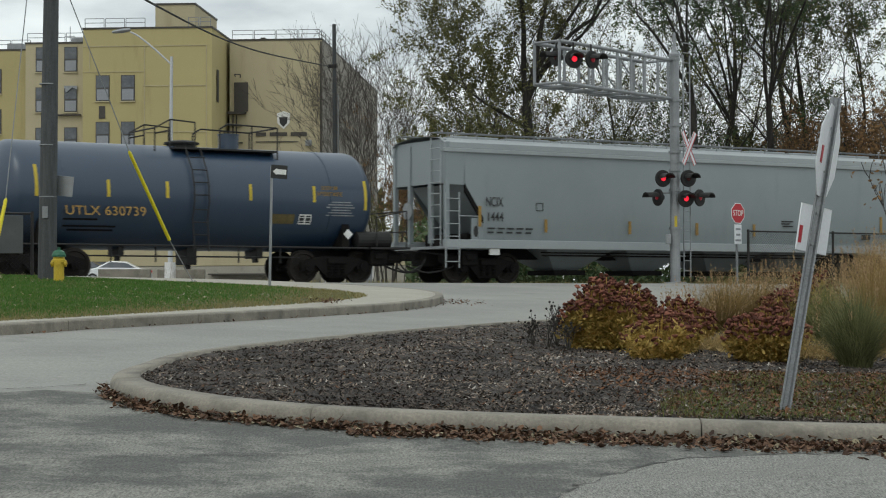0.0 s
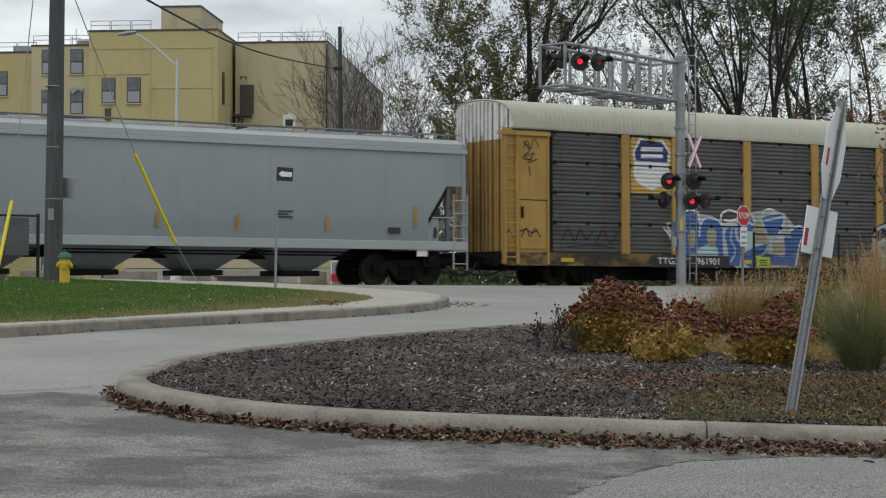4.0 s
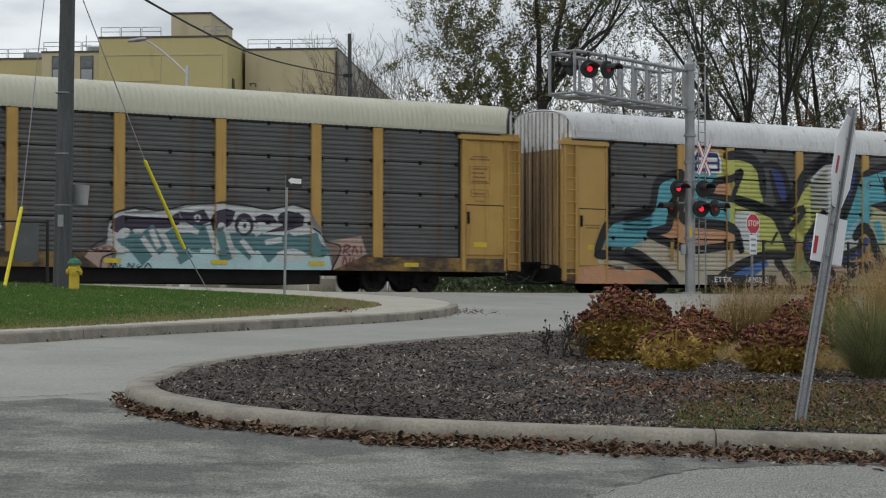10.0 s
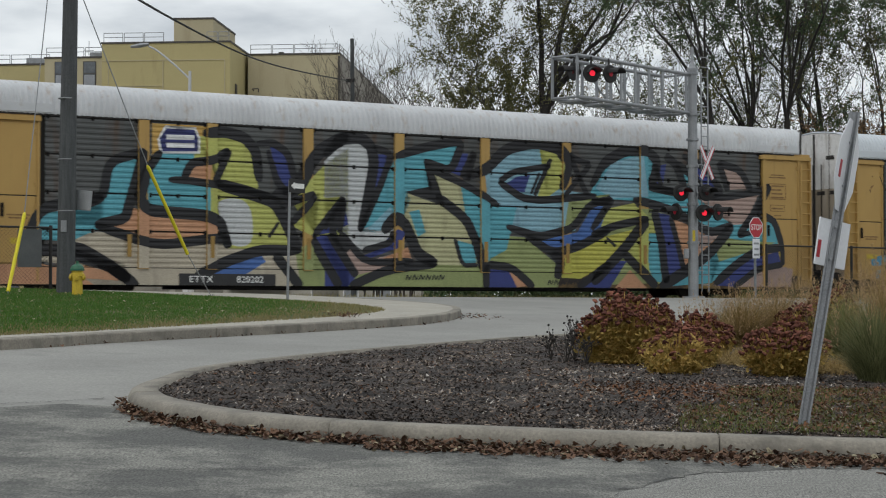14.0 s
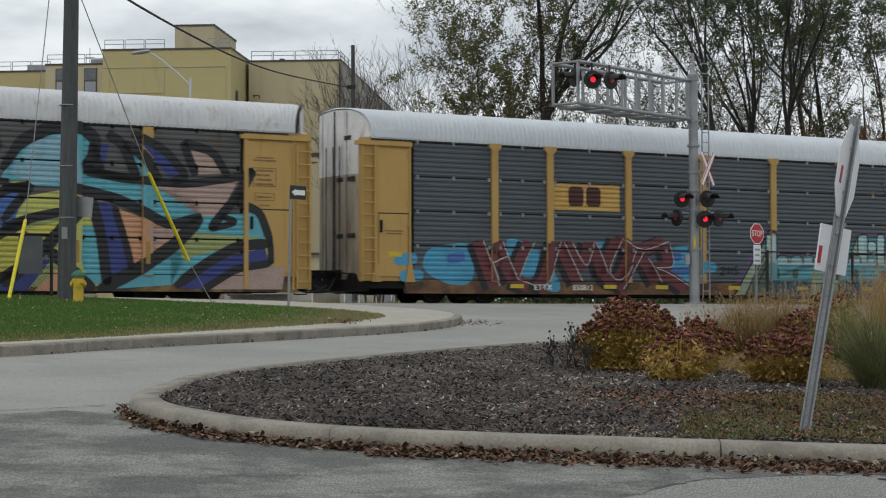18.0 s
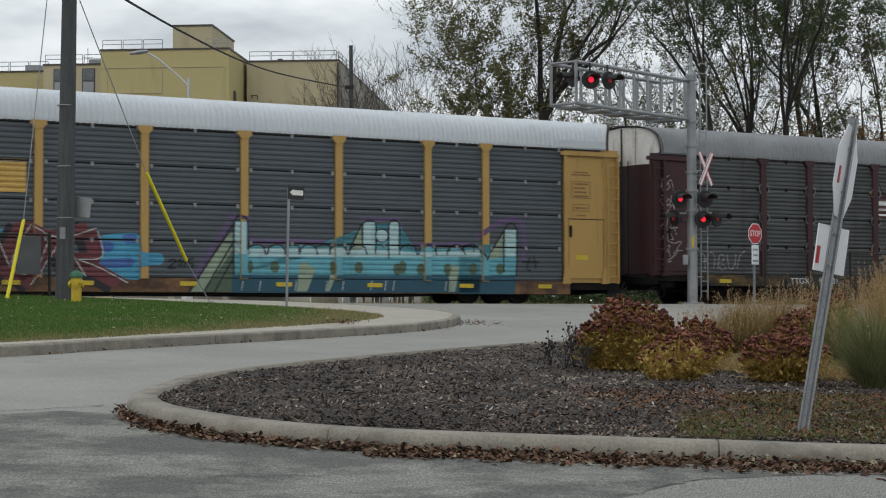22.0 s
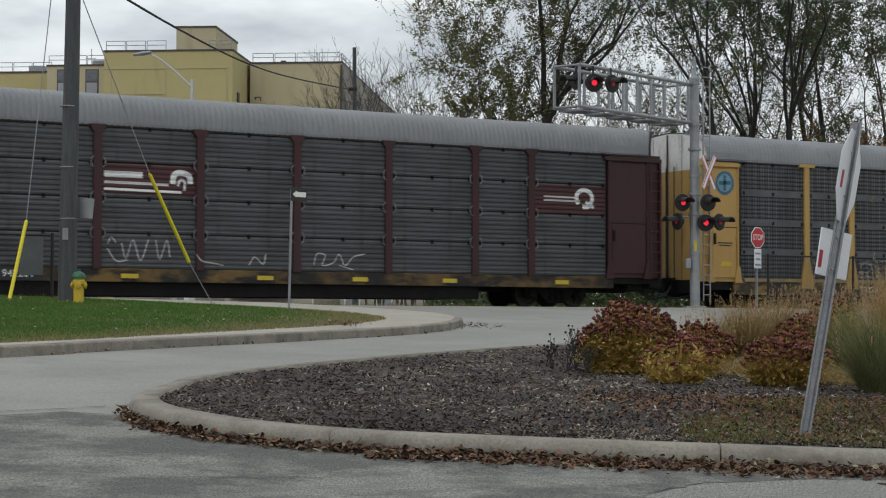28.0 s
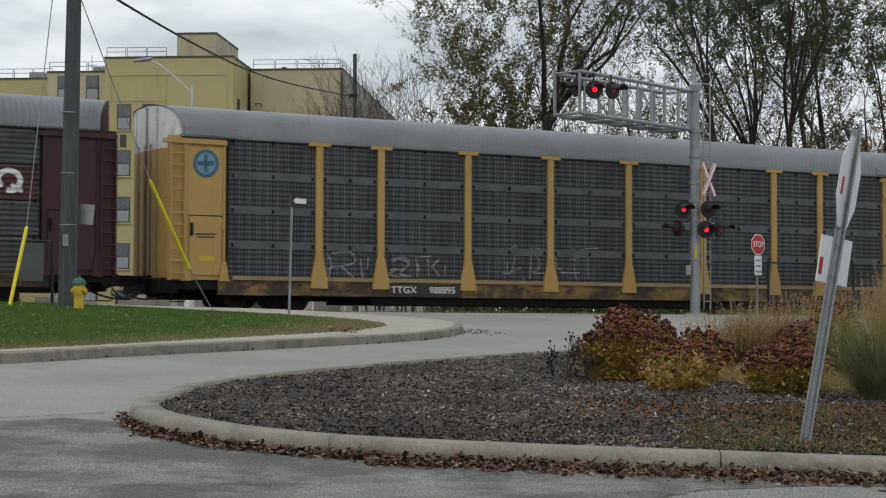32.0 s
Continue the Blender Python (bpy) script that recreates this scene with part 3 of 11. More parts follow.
# ---------------------------------------------------------------- kerbs
def kerb_run(owner, line, cuts, height, width, closed, face="right", worn=1.0):
    """Concrete kerb stones along a smooth line, cut at the joints; the body lies to the inside of the line."""
    fine = [line[0]]
    for a, b in zip(line, line[1:]):
        k = max(1, round((b - a).length / 0.12))
        fine += [a.lerp(b, (i + 1) / k) for i in range(k)]
    segs, cur = [], [line[0]]
    run = 0.0
    for a, b in zip(fine, fine[1:]):
        run += (b - a).length
        cur.append(b)
        if run > cuts:
            segs.append(cur)
            cur, run = [b], 0.0
    if len(cur) > 1:
        segs.append(cur)
    sgn = 1 if face == "left" else -1
    for sg in segs:
        rings = []
        n = len(sg)
        for i, p in enumerate(sg):
            d = (sg[min(i + 1, n - 1)] - sg[max(i - 1, 0)]).normalized()
            nrm = Vector((-d.y, d.x)) * sgn
            q = p.copy()
            if i == 0:
                q = p + d * 0.006
            if i == n - 1:
                q = p - d * 0.006
            z0 = gz(q.x, q.y)
            prof = ((0.0, -0.1), (0.0, height * (1 - 0.45 * worn)), (0.025 * worn, height * (1 - 0.12 * worn)), (0.06 * worn, height), (width, height + 0.005), (width, -0.1))
            rings.append([(q.x + nrm.x * a, q.y + nrm.y * a, z0 + h) for a, h in prof])
        bm = loft(bmesh.new(), rings)
        bmesh.ops.recalc_face_normals(bm, faces=bm.faces[:])
        part("kerb_stone", bm, M["concrete"], owner, smooth=worn > 0.5)


BED = [(14.16, 14.25), (8, 14.25), (3.51, 14.3), (2.18, 14.4), (0.64, 14.55), (-0.77, 14.83), (-1.62, 15.3), (-2.22, 15.93), (-2.71, 16.75), (-2.94, 17.8), (-2.89, 19.0), (-2.72, 20.6), (-2.02, 22.6), (-1.1, 24.6), (0.05, 26.8), (1.75, 29.6), (3.6, 31.6), (6.5, 33.5), (14, 36)]
bed_line = smooth_line(BED, 8)
bed_kerb = tagged(new("kerb_bed"), "pale concrete kerb round the planting bed", "kerb", "", "structure")
kerb_run(bed_kerb, bed_line, 3.0, 0.15, 0.27, False, "right")

ISLE = [(-15.28, 11.46), (-9.5, 19.2), (-5.66, 25.29), (-4.95, 26.75), (-3.86, 28.64), (-2.75, 30.47), (-1.5, 32.73), (-0.55, 34.68), (0.1, 36.88), (0.36, 39.14), (0.2, 41.2), (-0.5, 43.0), (-2.2, 45.0)]
isle_line = smooth_line(ISLE, 6)
isle_kerb = tagged(new("kerb_island"), "concrete kerb along the pavement of the lawn", "kerb", "", "structure")
kerb_run(isle_kerb, isle_line, 3.0, 0.15, 0.18, False, "left", 0.35)


def inset(line, d):
    out = []
    n = len(line)
    for i, p in enumerate(line):
        t = (line[min(i + 1, n - 1)] - line[max(i - 1, 0)]).normalized()
        out.append(p + Vector((-t.y, t.x)) * d)
    return out


walk_out = inset(isle_line, 0.17)
lay("pavement_island", [p for p in walk_out] + [Vector((-4.2, 46.3)), Vector((-11, 46.3)), Vector((-30, 30)), Vector((-30, 10.5))], 0.152, M["walk"], label="pale concrete pavement round the lawn", category="pavement", thick=0.14)
LAWN = [(-14, 14), (-9.2, 20.9), (-5.82, 26.02), (-4.64, 28.22), (-3.29, 31.1), (-2.05, 33.77), (-1.25, 36.6), (-1.25, 38.4), (-1.9, 40.2), (-3.1, 41.6), (-5, 42.9), (-9, 45), (-14, 44), (-28, 36)]
lawn_line = smooth_line(LAWN, 5)


def inside(poly, x, y):
    c = False
    n = len(poly)
    for i in range(n):
        a, b = poly[i], poly[i - 1]
        if (a[1] > y) != (b[1] > y) and x < (b[0] - a[0]) * (y - a[1]) / (b[1] - a[1]) + a[0]:
            c = not c
    return c


def edge_gap(poly, x, y, closed=True):
    best = 1e9
    n = len(poly)
    for i in range(0 if closed else 1, n):
        ax, ay = poly[i - 1][0], poly[i - 1][1]
        bx, by = poly[i][0], poly[i][1]
        dx, dy = bx - ax, by - ay
        t = max(0.0, min(1.0, ((x - ax) * dx + (y - ay) * dy) / (dx * dx + dy * dy + 1e-12)))
        best = min(best, (x - ax - t * dx) ** 2 + (y - ay - t * dy) ** 2)
    return math.sqrt(best)


def mound(name, line, lift, material, step, rough, crown, reach, label, category, closed=True, region=None):
    """A raised bed: a fine grid inside an outline, swelling away from its edge."""
    xs = [p[0] for p in line]
    ys = [p[1] for p in line]
    x0, x1, y0, y1 = region or (min(xs), max(xs), min(ys), max(ys))
    nx, ny = int((x1 - x0) / step) + 2, int((y1 - y0) / step) + 2
    idx, verts, faces = {}, [], []
    for j in range(ny):
        for i in range(nx):
            x, y = x0 + i * step, y0 + j * step
            if inside(line, x, y):
                g = edge_gap(line, x, y, closed)
                h = crown * min(1.0, g / reach) + rough * (noise.noise((x * 2.2, y * 2.2, 0)) + 0.6 * noise.noise((x * 7, y * 7, 3)))
                idx[i, j] = len(verts)
                verts.append((x, y, gz(x, y) + lift + h))
    for (i, j), a in idx.items():
        b, c, d = idx.get((i + 1, j)), idx.get((i + 1, j + 1)), idx.get((i, j + 1))
        if b is not None and c is not None and d is not None:
            faces.append((a, b, c, d))
        elif b is not None and d is not None:
            faces.append((a, b, d))
        elif b is not None and c is not None:
            faces.append((a, b, c))
    ob = raw(name, verts, faces, material, smooth=True)
    return tagged(ob, label, category, "", "structure")


bed_inner = inset(bed_line, -0.1)
mound("bed_soil", bed_inner, 0.12, M["mulch"], 0.13, 0.03, 0.1, 2.5, "dark shredded bark mulch in a raised planting bed", "mulch", False, (-3.2, 9.0, 14.2, 34.5))
mound("lawn", lawn_line, 0.157, M["soil_grass"], 0.3, 0.012, 0.10, 3.0, "short green lawn with yellowed edges", "lawn", True, (-14, -1, 14, 45))


# ---------------------------------------------------------------- rolling stock
D_ROWS = [0.0, -4.71, -9.42, -14.13, -18.83, -23.52, -28.21, -32.9, -37.56, -42.2, -46.81, -51.4, -55.98, -60.57, -65.17, -69.8, -74.46, -79.14, -83.84, -88.58, -93.34, -98.1, -102.86, -107.6, -112.31, -116.99, -121.65, -126.27, -130.85, -135.41, -139.95, -144.5, -149.04]
TRAIN = []       # (thing, place along the line at the start)
AXLES = []       # (wheelset, x, radius)
W2 = 1.525       # half the width of a car


def run_of(t):
    i = min(int(t), 31)
    return D_ROWS[i] + (D_ROWS[i + 1] - D_ROWS[i]) * (t - i)


def car_pose(c, d=0.0):
    p = along(c + d, -W2)
    return Matrix.Translation(p) @ pose(0, 0, 0, 0, 0, TRACK_TURN)


def wheelset_mesh(r):
    bm = bmesh.new()
    tube(bm, (0, -1.0, 0), (0, 1.0, 0), 0.085, n=10)
    for s in (-1, 1):
        m = Matrix.Translation((0, s * 0.75, 0)) @ Euler((radians(90 * s), 0, 0)).to_matrix().to_4x4()
        lathe(bm, [(0.09, -0.09), (0.14, -0.09), (0.15, -0.03), (r - 0.1, -0.02), (r - 0.08, -0.06), (r, -0.06), (r + 0.0, 0.05), (r + 0.028, 0.06), (r + 0.028, 0.075), (r - 0.08, 0.075), (0.15, 0.03), (0.09, 0.08)], 28, m)
        for k in range(6):
            a = k * math.tau / 6
            bmesh.ops.create_cube(bm, size=0.05, matrix=Matrix.Translation((0.24 * math.cos(a), -0.79 if s < 0 else 0.79, 0.24 * math.sin(a))))
    me = bpy.data.meshes.new("wheelset")
    bm.to_mesh(me)
    bm.free()
    me.materials.append(M["wheel"])
    return me


WHEELS = {r: wheelset_mesh(r) for r in (0.42, 0.46)}


def bogie_frame(r):
    """One cast side frame with its springs, axle boxes and bolster end."""
    bm = bmesh.new()
    top = [(-1.12, r - 0.12), (-1.12, r + 0.14), (-0.9, r + 0.2), (-0.45, r + 0.3), (0.45, r + 0.3), (0.9, r + 0.2), (1.12, r + 0.14), (1.12, r - 0.12), (0.72, r - 0.12), (0.68, r + 0.06), (0.4, r - 0.2), (0.3, r - 0.3), (-0.3, r - 0.3), (-0.4, r - 0.2), (-0.68, r + 0.06), (-0.72, r - 0.12)]
    slab(bm, top, -0.06, 0.06)
    for x in (-0.9, 0.9):
        tube(bm, (x, -0.14, r), (x, 0.1, r), 0.13, n=12)
        tube(bm, (x, -0.17, r), (x, -0.13, r), 0.07, n=8)
    for x in (-0.22, 0.0, 0.22):
        for k in range(4):
            tube(bm, (x, -0.1, r - 0.22 + 0.08 * k), (x, -0.1, r - 0.19 + 0.08 * k), 0.085, n=8)
    box(bm, -0.3, -0.16, r + 0.1, 0.3, 0.04, r + 0.24)
    return bm


BOGIE = {}
for r in (0.42, 0.46):
    bm = bogie_frame(r)
    me = bpy.data.meshes.new("side_frame")
    bm.to_mesh(me)
    bm.free()
    me.materials.append(M["under"])
    bm = boxes((-0.22, -1.0, r - 0.08, 0.22, 1.0, r + 0.22))
    for x in (-1.35, 1.35):
        box(bm, min(x, x * 0.3), -0.06, r - 0.12, max(x, x * 0.3), 0.06, r - 0.02)
    mb = bpy.data.meshes.new("bolster")
    bm.to_mesh(mb)
    bm.free()
    mb.materials.append(M["under"])
    BOGIE[r] = (me, mb)


def add_bogie(car, x, r):
    frame_me, bolster_me = BOGIE[r]
    for y, turn in ((-1.05, 0), (1.05, 180)):
        o = part("side_frame", frame_me, None, car)
        o.matrix_basis = pose(x, y, 0, 0, 0, turn)
    o = part("bolster", bolster_me, None, car)
    o.matrix_basis = pose(x, 0, 0)
    for dx in (-0.9, 0.9):
        o = part("wheelset", WHEELS[r], None, car, "dark steel wheels on an axle")
        o.matrix_basis = pose(x + dx, 0, r)
        AXLES.append((o, x + dx, r))


def add_coupler(car, x, sgn, z=0.82):
    bm = boxes((min(x, x + sgn * 0.75), -0.09, z - 0.09, max(x, x + sgn * 0.75), 0.09, z + 0.09))
    box(bm, min(x + sgn * 0.6, x + sgn * 0.92), -0.17, z - 0.15, max(x + sgn * 0.6, x + sgn * 0.92), 0.14, z + 0.15)
    part("coupler", bm, M["under"], car)
    pts = smooth_line([(x + sgn * 0.1, -0.45, z - 0.1), (x + sgn * 0.35, -0.5, z - 0.42), (x + sgn * 0.7, -0.4, z - 0.5), (x + sgn * 0.95, -0.2, z - 0.35)], 5)
    part("air_hose", tubes(0.028, pts), M["black"], car)
    loop = smooth_line([(x - sgn * 0.9, -1.0, z - 0.18), (x - sgn * 0.3, -0.9, z - 0.42), (x + sgn * 0.3, -0.8, z - 0.5), (x + sgn * 0.85, -0.6, z - 0.3)], 5)
    part("brake_hose", tubes(0.03, loop), M["black"], car)
    part("uncoupling_lever", tubes(0.022, [(x + sgn * 0.05, -1.42, z - 0.25), (x + sgn * 0.05, -1.42, z + 0.02), (x + sgn * 0.1, -0.2, z + 0.12), (x + sgn * 0.5, -0.1, z + 0.14)]), M["under"], car)
    q0, q1 = sorted((x - sgn * 1.5, x + sgn * 0.05))
    part("draft_gear", bbox(0.02, (q0, -0.42, z - 0.3, q1, 0.42, z + 0.16)), M["under"], car)
    q0, q1 = sorted((x - sgn * 1.25, x - sgn * 0.7))
    part("brake_rigging", bbox(0.03, (q0, -1.3, z - 0.28, q1, -0.85, z + 0.14), (q0 + 0.1, -1.4, z - 0.12, q1 - 0.12, -1.28, z + 0.05)), M["under"], car)
    part("brake_cylinder", lathe(bmesh.new(), [(0.01, -0.3), (0.15, -0.28), (0.15, 0.2), (0.08, 0.3), (0.01, 0.42)], 12, Matrix.Translation((x - sgn * 0.35, -1.05, z - 0.08)) @ pose(0, 0, 0, 0, 90)), M["under"], car)


def ladder(name, car, x0, x1, y, z0, z1, n, material, r=0.018):
    bm = bmesh.new()
    for x in (x0, x1):
        tube(bm, (x, y, z0), (x, y, z1), r * 1.5, n=6)
    for k in range(n):
        z = z0 + (z1 - z0) * (k + 0.5) / n
        tube(bm, (x0, y - 0.02, z), (x1, y - 0.02, z), r, n=5)
    return part(name, bm, material, car)


RIB = 0.018
RIBS = 7            # corrugations in one panel
POST_W = 0.15       # half the width of a post
ROW_N = 4


def rib_depth(z, z0, z1):
    """How far a corrugated side stands out at a height."""
    h = (z1 - z0) / ROW_N
    f = ((z - z0) / h) % 1.0
    if f < 0.02 or f > 0.98:
        return 0.0
    g = (f * RIBS) % 1.0
    if g < 0.2:
        return RIB * g / 0.2
    if g < 0.55:
        return RIB
    if g < 0.75:
        return RIB * (0.75 - g) / 0.2
    return 0.0


def rib_breaks(z0, z1):
    h = (z1 - z0) / ROW_N
    out = []
    for r in range(ROW_N):
        for k in range(RIBS):
            for q in (0.0, 0.2, 0.55, 0.75):
                out.append(z0 + h * (r + (k + q) / RIBS))
    return out


def rib_panel(w, z0, z1):
    h = (z1 - z0) / ROW_N
    prof = [(0.02, 0.035 * h), ]
    for k in range(RIBS):
        for q, d in ((0.0, 0), (0.2, RIB), (0.55, RIB), (0.75, 0)):
            f = (k + q) / RIBS
            if 0.04 < f < 0.96:
                prof.append((-d, f * h))
    prof = [(0.06, 0.015 * h), (0.0, 0.02 * h)] + prof[1:] + [(0.0, 0.98 * h), (0.06, 0.985 * h)]
    bm = bmesh.new()
    loft(bm, [[(x, y, z) for y, z in prof] for x in (-w / 2, w / 2)], closed=False)
    me = bpy.data.meshes.new("panel")
    bm.to_mesh(me)
    bm.free()
    return me


POST_HALF = {}
POSTS = (-9.38, -7.38, -4.43, -1.475, 1.475, 4.43, 7.38, 9.38)
DOOR_X, HALF = 12.25, 14.0
ROOF_PROF = ((-1.56, 4.76), (-1.57, 4.84), (-1.55, 5.08), (-1.49, 5.3), (-1.38, 5.47), (-1.2, 5.58), (-0.9, 5.65), (-0.45, 5.7), (0, 5.72))
ROOF_PROF = ROOF_PROF[:1] + tuple((p[0], p[1]) for p in smooth_line(ROOF_PROF[1:], 2))
ROOF_PROF = ROOF_PROF + tuple((-y, z) for y, z in ROOF_PROF[-2::-1])


def bow(f):
    """How far the car's end falls back towards its corners, for -1 to 1 across it."""
    return 0.4 * max(0.0, (abs(f) - 0.55) / 0.45) ** 2


def roof_height(y):
    for (ya, za), (yb, zb) in zip(ROOF_PROF[1:], ROOF_PROF[2:]):
        if ya <= y <= yb:
            return za + (zb - za) * (y - ya) / (yb - ya)
    return 4.84


def autorack(c, label, paint, panel, roof, sill_paint, band, sill=(0.55, 0.95), flared=False, capped=False, pw=POST_W, leaf=None, ribbed=False, truck=10.6, wave=1.0, rib_paint=None, hooked=False):
    car = thing("autorack_car", car_pose(c), label, "railway car", "cars of the train")
    TRAIN.append((car, c))
    POST_HALF[car.name] = pw
    z0, z1 = sill[1], 4.72
    reach, foot = (HALF - 0.1, z0 - 0.35) if ribbed else (DOOR_X + 0.2, z0 - 0.03)
    # underframe and sill
    part("centre_sill", boxes((-HALF + 0.2, -0.35, max(0.3, sill[0] - 0.12), HALF - 0.2, 0.35, sill[0] + 0.14)), M["under"], car)
    part("well_deck", boxes((-7.6, -1.42, 0.22, 7.6, 1.42, sill[0] + 0.02)), M["under"], car)
    part("deck", boxes((-HALF, -1.48, sill[0] + 0.15, HALF, 1.48, sill[1] - 0.02)), M["under"], car)
    for s, nm in ((-1, "side_sill"), (1, "side_sill")):
        y0, y1 = (-W2 - 0.03, -W2 + 0.1) if s < 0 else (W2 - 0.1, W2 + 0.03)
        part(nm, bbox(0.015, (-reach, y0, sill[0], reach, y1, sill[1])), sill_paint, car)
    # near-black sheet whose colour stands in for the shade behind the panels
    part("dark_backing", boxes((-HALF + 0.3, -W2 + 0.08, z0, HALF - 0.3, -W2 + 0.12, 4.8), (-HALF + 0.3, W2 - 0.12, z0, HALF - 0.3, W2 - 0.08, 4.8)), M["seam"], car)
    edges = (-DOOR_X,) + POSTS + (DOOR_X,)
    h = (z1 - z0) / ROW_N
    cache = {}
    far_v, far_f = [], []
    for a, b in zip(edges, edges[1:]):
        w = round(b - a - 2 * pw + 0.04, 2)
        if w not in cache:
            cache[w] = rib_panel(w, z0, z1)
            cache[w].materials.append(panel)
        for r in range(ROW_N):
            o = part("panel", cache[w], None, car)
            o.matrix_basis = pose((a + b) / 2, -W2, z0 + r * h)
        n = len(far_v)
        far_v += [(a, W2, z0), (b, W2, z0), (b, W2, z1), (a, W2, z1), (a, W2 - 0.04, z0), (b, W2 - 0.04, z0), (b, W2 - 0.04, z1), (a, W2 - 0.04, z1)]
        far_f += [(n, n + 1, n + 2, n + 3), (n + 4, n + 5, n + 6, n + 7), (n, n + 1, n + 5, n + 4), (n + 3, n + 2, n + 6, n + 7)]
        if flared:
            for r in range(1, ROW_N):
                part("seam_band", boxes((a + pw, -W2 - 0.03, z0 + r * h - 0.11, b - pw, -W2 + 0.02, z0 + r * h + 0.11)), M["band_grey"], car)
            part("bay_lip", bbox(0.01, (a + pw + 0.1, -W2 - 0.07, z0 - 0.02, b - pw - 0.1, -W2 - 0.02, z0 + 0.09)), M["dusty_yellow"], car)
        # seam clips at the middle of the bay
        bm = bmesh.new()
        for r in range(1, ROW_N + 1):
            z = z0 + r * h
            for x in (a + 0.2, (a + b) / 2, b - 0.2):
                box(bm, x - 0.035, -W2 - 0.05, z - 0.07, x + 0.035, -W2 + 0.02, z + 0.04)
        part("seam_clip", bm, M["under"] if panel is not M["panel_new"] else M["galv"], car)["kind"] = "stuff"
    raw("far_side", far_v, far_f, panel, car)
    # posts
    for x in POSTS:
        bm = boxes((x - pw, -W2 - 0.085, z0 - 0.02, x + pw, -W2 + 0.05, z1 + 0.02))
        if flared:
            slab(bm, [(x - 0.27, z0 - 0.22), (x + 0.27, z0 - 0.22), (x + 0.24, z0 + 0.1), (x + pw, z0 + 0.7), (x - pw, z0 + 0.7), (x - 0.24, z0 + 0.1)], -W2 - 0.1, -W2 - 0.02)
        if flared:
            box(bm, x - 0.34, -W2 - 0.1, z1 - 0.04, x + 0.34, -W2 - 0.02, z1 + 0.07)
        if capped:
            slab(bm, [(x - pw, z1 - 0.16), (x + pw, z1 - 0.16), (x + 0.21, z1 - 0.03), (x + 0.21, z1 + 0.06), (x - 0.21, z1 + 0.06), (x - 0.21, z1 - 0.03)], -W2 - 0.1, -W2 - 0.02)
        post = part("post", bm, paint, car)
        if hooked:
            for r in range(1, ROW_N):
                for sx in (-1, 1):
                    xh, zh = x + sx * pw, z0 + r * h
                    arc = [(xh + sx * 0.01, -W2 - 0.09, zh - 0.15), (xh + sx * 0.075, -W2 - 0.095, zh - 0.09), (xh + sx * 0.09, -W2 - 0.095, zh), (xh + sx * 0.075, -W2 - 0.095, zh + 0.09), (xh + sx * 0.01, -W2 - 0.09, zh + 0.15)]
                    part("seam_hook", tubes(0.011, arc, n=5), M["galv"], post, "pale curved steel clip")
        part("far_post", boxes((x - POST_W, W2, z0, x + POST_W, W2 + 0.08, z1)), paint, car)
    # top rail, roof
    for s in (-1, 1):
        part("top_rail", boxes((-HALF + 0.4, min(s * (W2 - 0.06), s * (W2 + 0.035)), z1, HALF - 0.4, max(s * (W2 - 0.06), s * (W2 + 0.035)), z1 + 0.09)), M["seam"], car)
    rings = []
    x, k = -HALF + 0.02, 0
    while x <= HALF + 0.22 + 1e-6:
        lift = (0.0, 0.036, 0.036, 0.0)[k % 4] * wave
        near = (x + HALF if x < 0 else HALF + 0.24 - x) / 1.2
        pull = max(0.0, 1 - near) * (1 if x < 0 else -1)
        rings.append([(x + pull * bow(min(1.0, abs(y) / 1.57)), y * (1 + lift * 0.5), z + lift * (0.3 + 0.7 * (1 - abs(y) / 1.57))) for y, z in ROOF_PROF])
        x += (0.035, 0.045, 0.035, 0.05)[k % 4]
        k += 1
    bm = loft(bmesh.new(), rings, closed=False)
    part("roof", bm, roof, car)
    if hooked:
        rim = [[(xx + bow(min(1.0, abs(y) / 1.57)), y * 1.015, z + 0.025) for y, z in ROOF_PROF] for xx in (-HALF - 0.04, -HALF + 0.1)]
        part("roof_end_seal", loft(bmesh.new(), rim, closed=False), M["seam"], car)
    seal = [[(xx - bow(min(1.0, abs(y) / 1.57)), y * 1.012, z + 0.02) for y, z in ROOF_PROF] for xx in (HALF + 0.2, HALF + 0.29)]
    part("roof_end_seal", loft(bmesh.new(), seal, closed=False), M["seam"], car)
    # ends: ladder bay, door leaf on the side, ribbed end doors
    for s in (-1, 1):
        HE = HALF + (0.34 if s > 0 else 0.0)
        xa, xb = s * DOOR_X, s * (HE - 0.05)
        x0, x1 = min(xa, xb), max(xa, xb)
        for sy in (-1, 1):
            y0, y1 = sorted((sy * (W2 - 0.08), sy * (W2 + 0.01)))
            cut = 0.45 if sy > 0 else 0.0
            part("end_bay", bbox(0.01, (x0 + cut * (s < 0), y0, foot, x1 - cut * (s > 0), y1, 4.6)), paint, car)
        xm = s * (HE - 0.62)
        d0, d1 = sorted((s * (DOOR_X + 0.1), xm))
        part("side_door", bbox(0.012, (d0, -W2 - 0.05, 2.62, d1, -W2 + 0.01, 4.5)), paint, car)
        part("lower_door", bbox(0.012, (d0 + 0.03, -W2 - 0.05, z0 + 0.1, d1 - 0.03, -W2 + 0.01, 2.59)), paint, car)
        # dark strip painted in for the shade between the two doors
        part("door_gap_shade", boxes((d0, -W2 - 0.03, 2.58, d1, -W2 - 0.012, 2.63)), M["seam"], car)
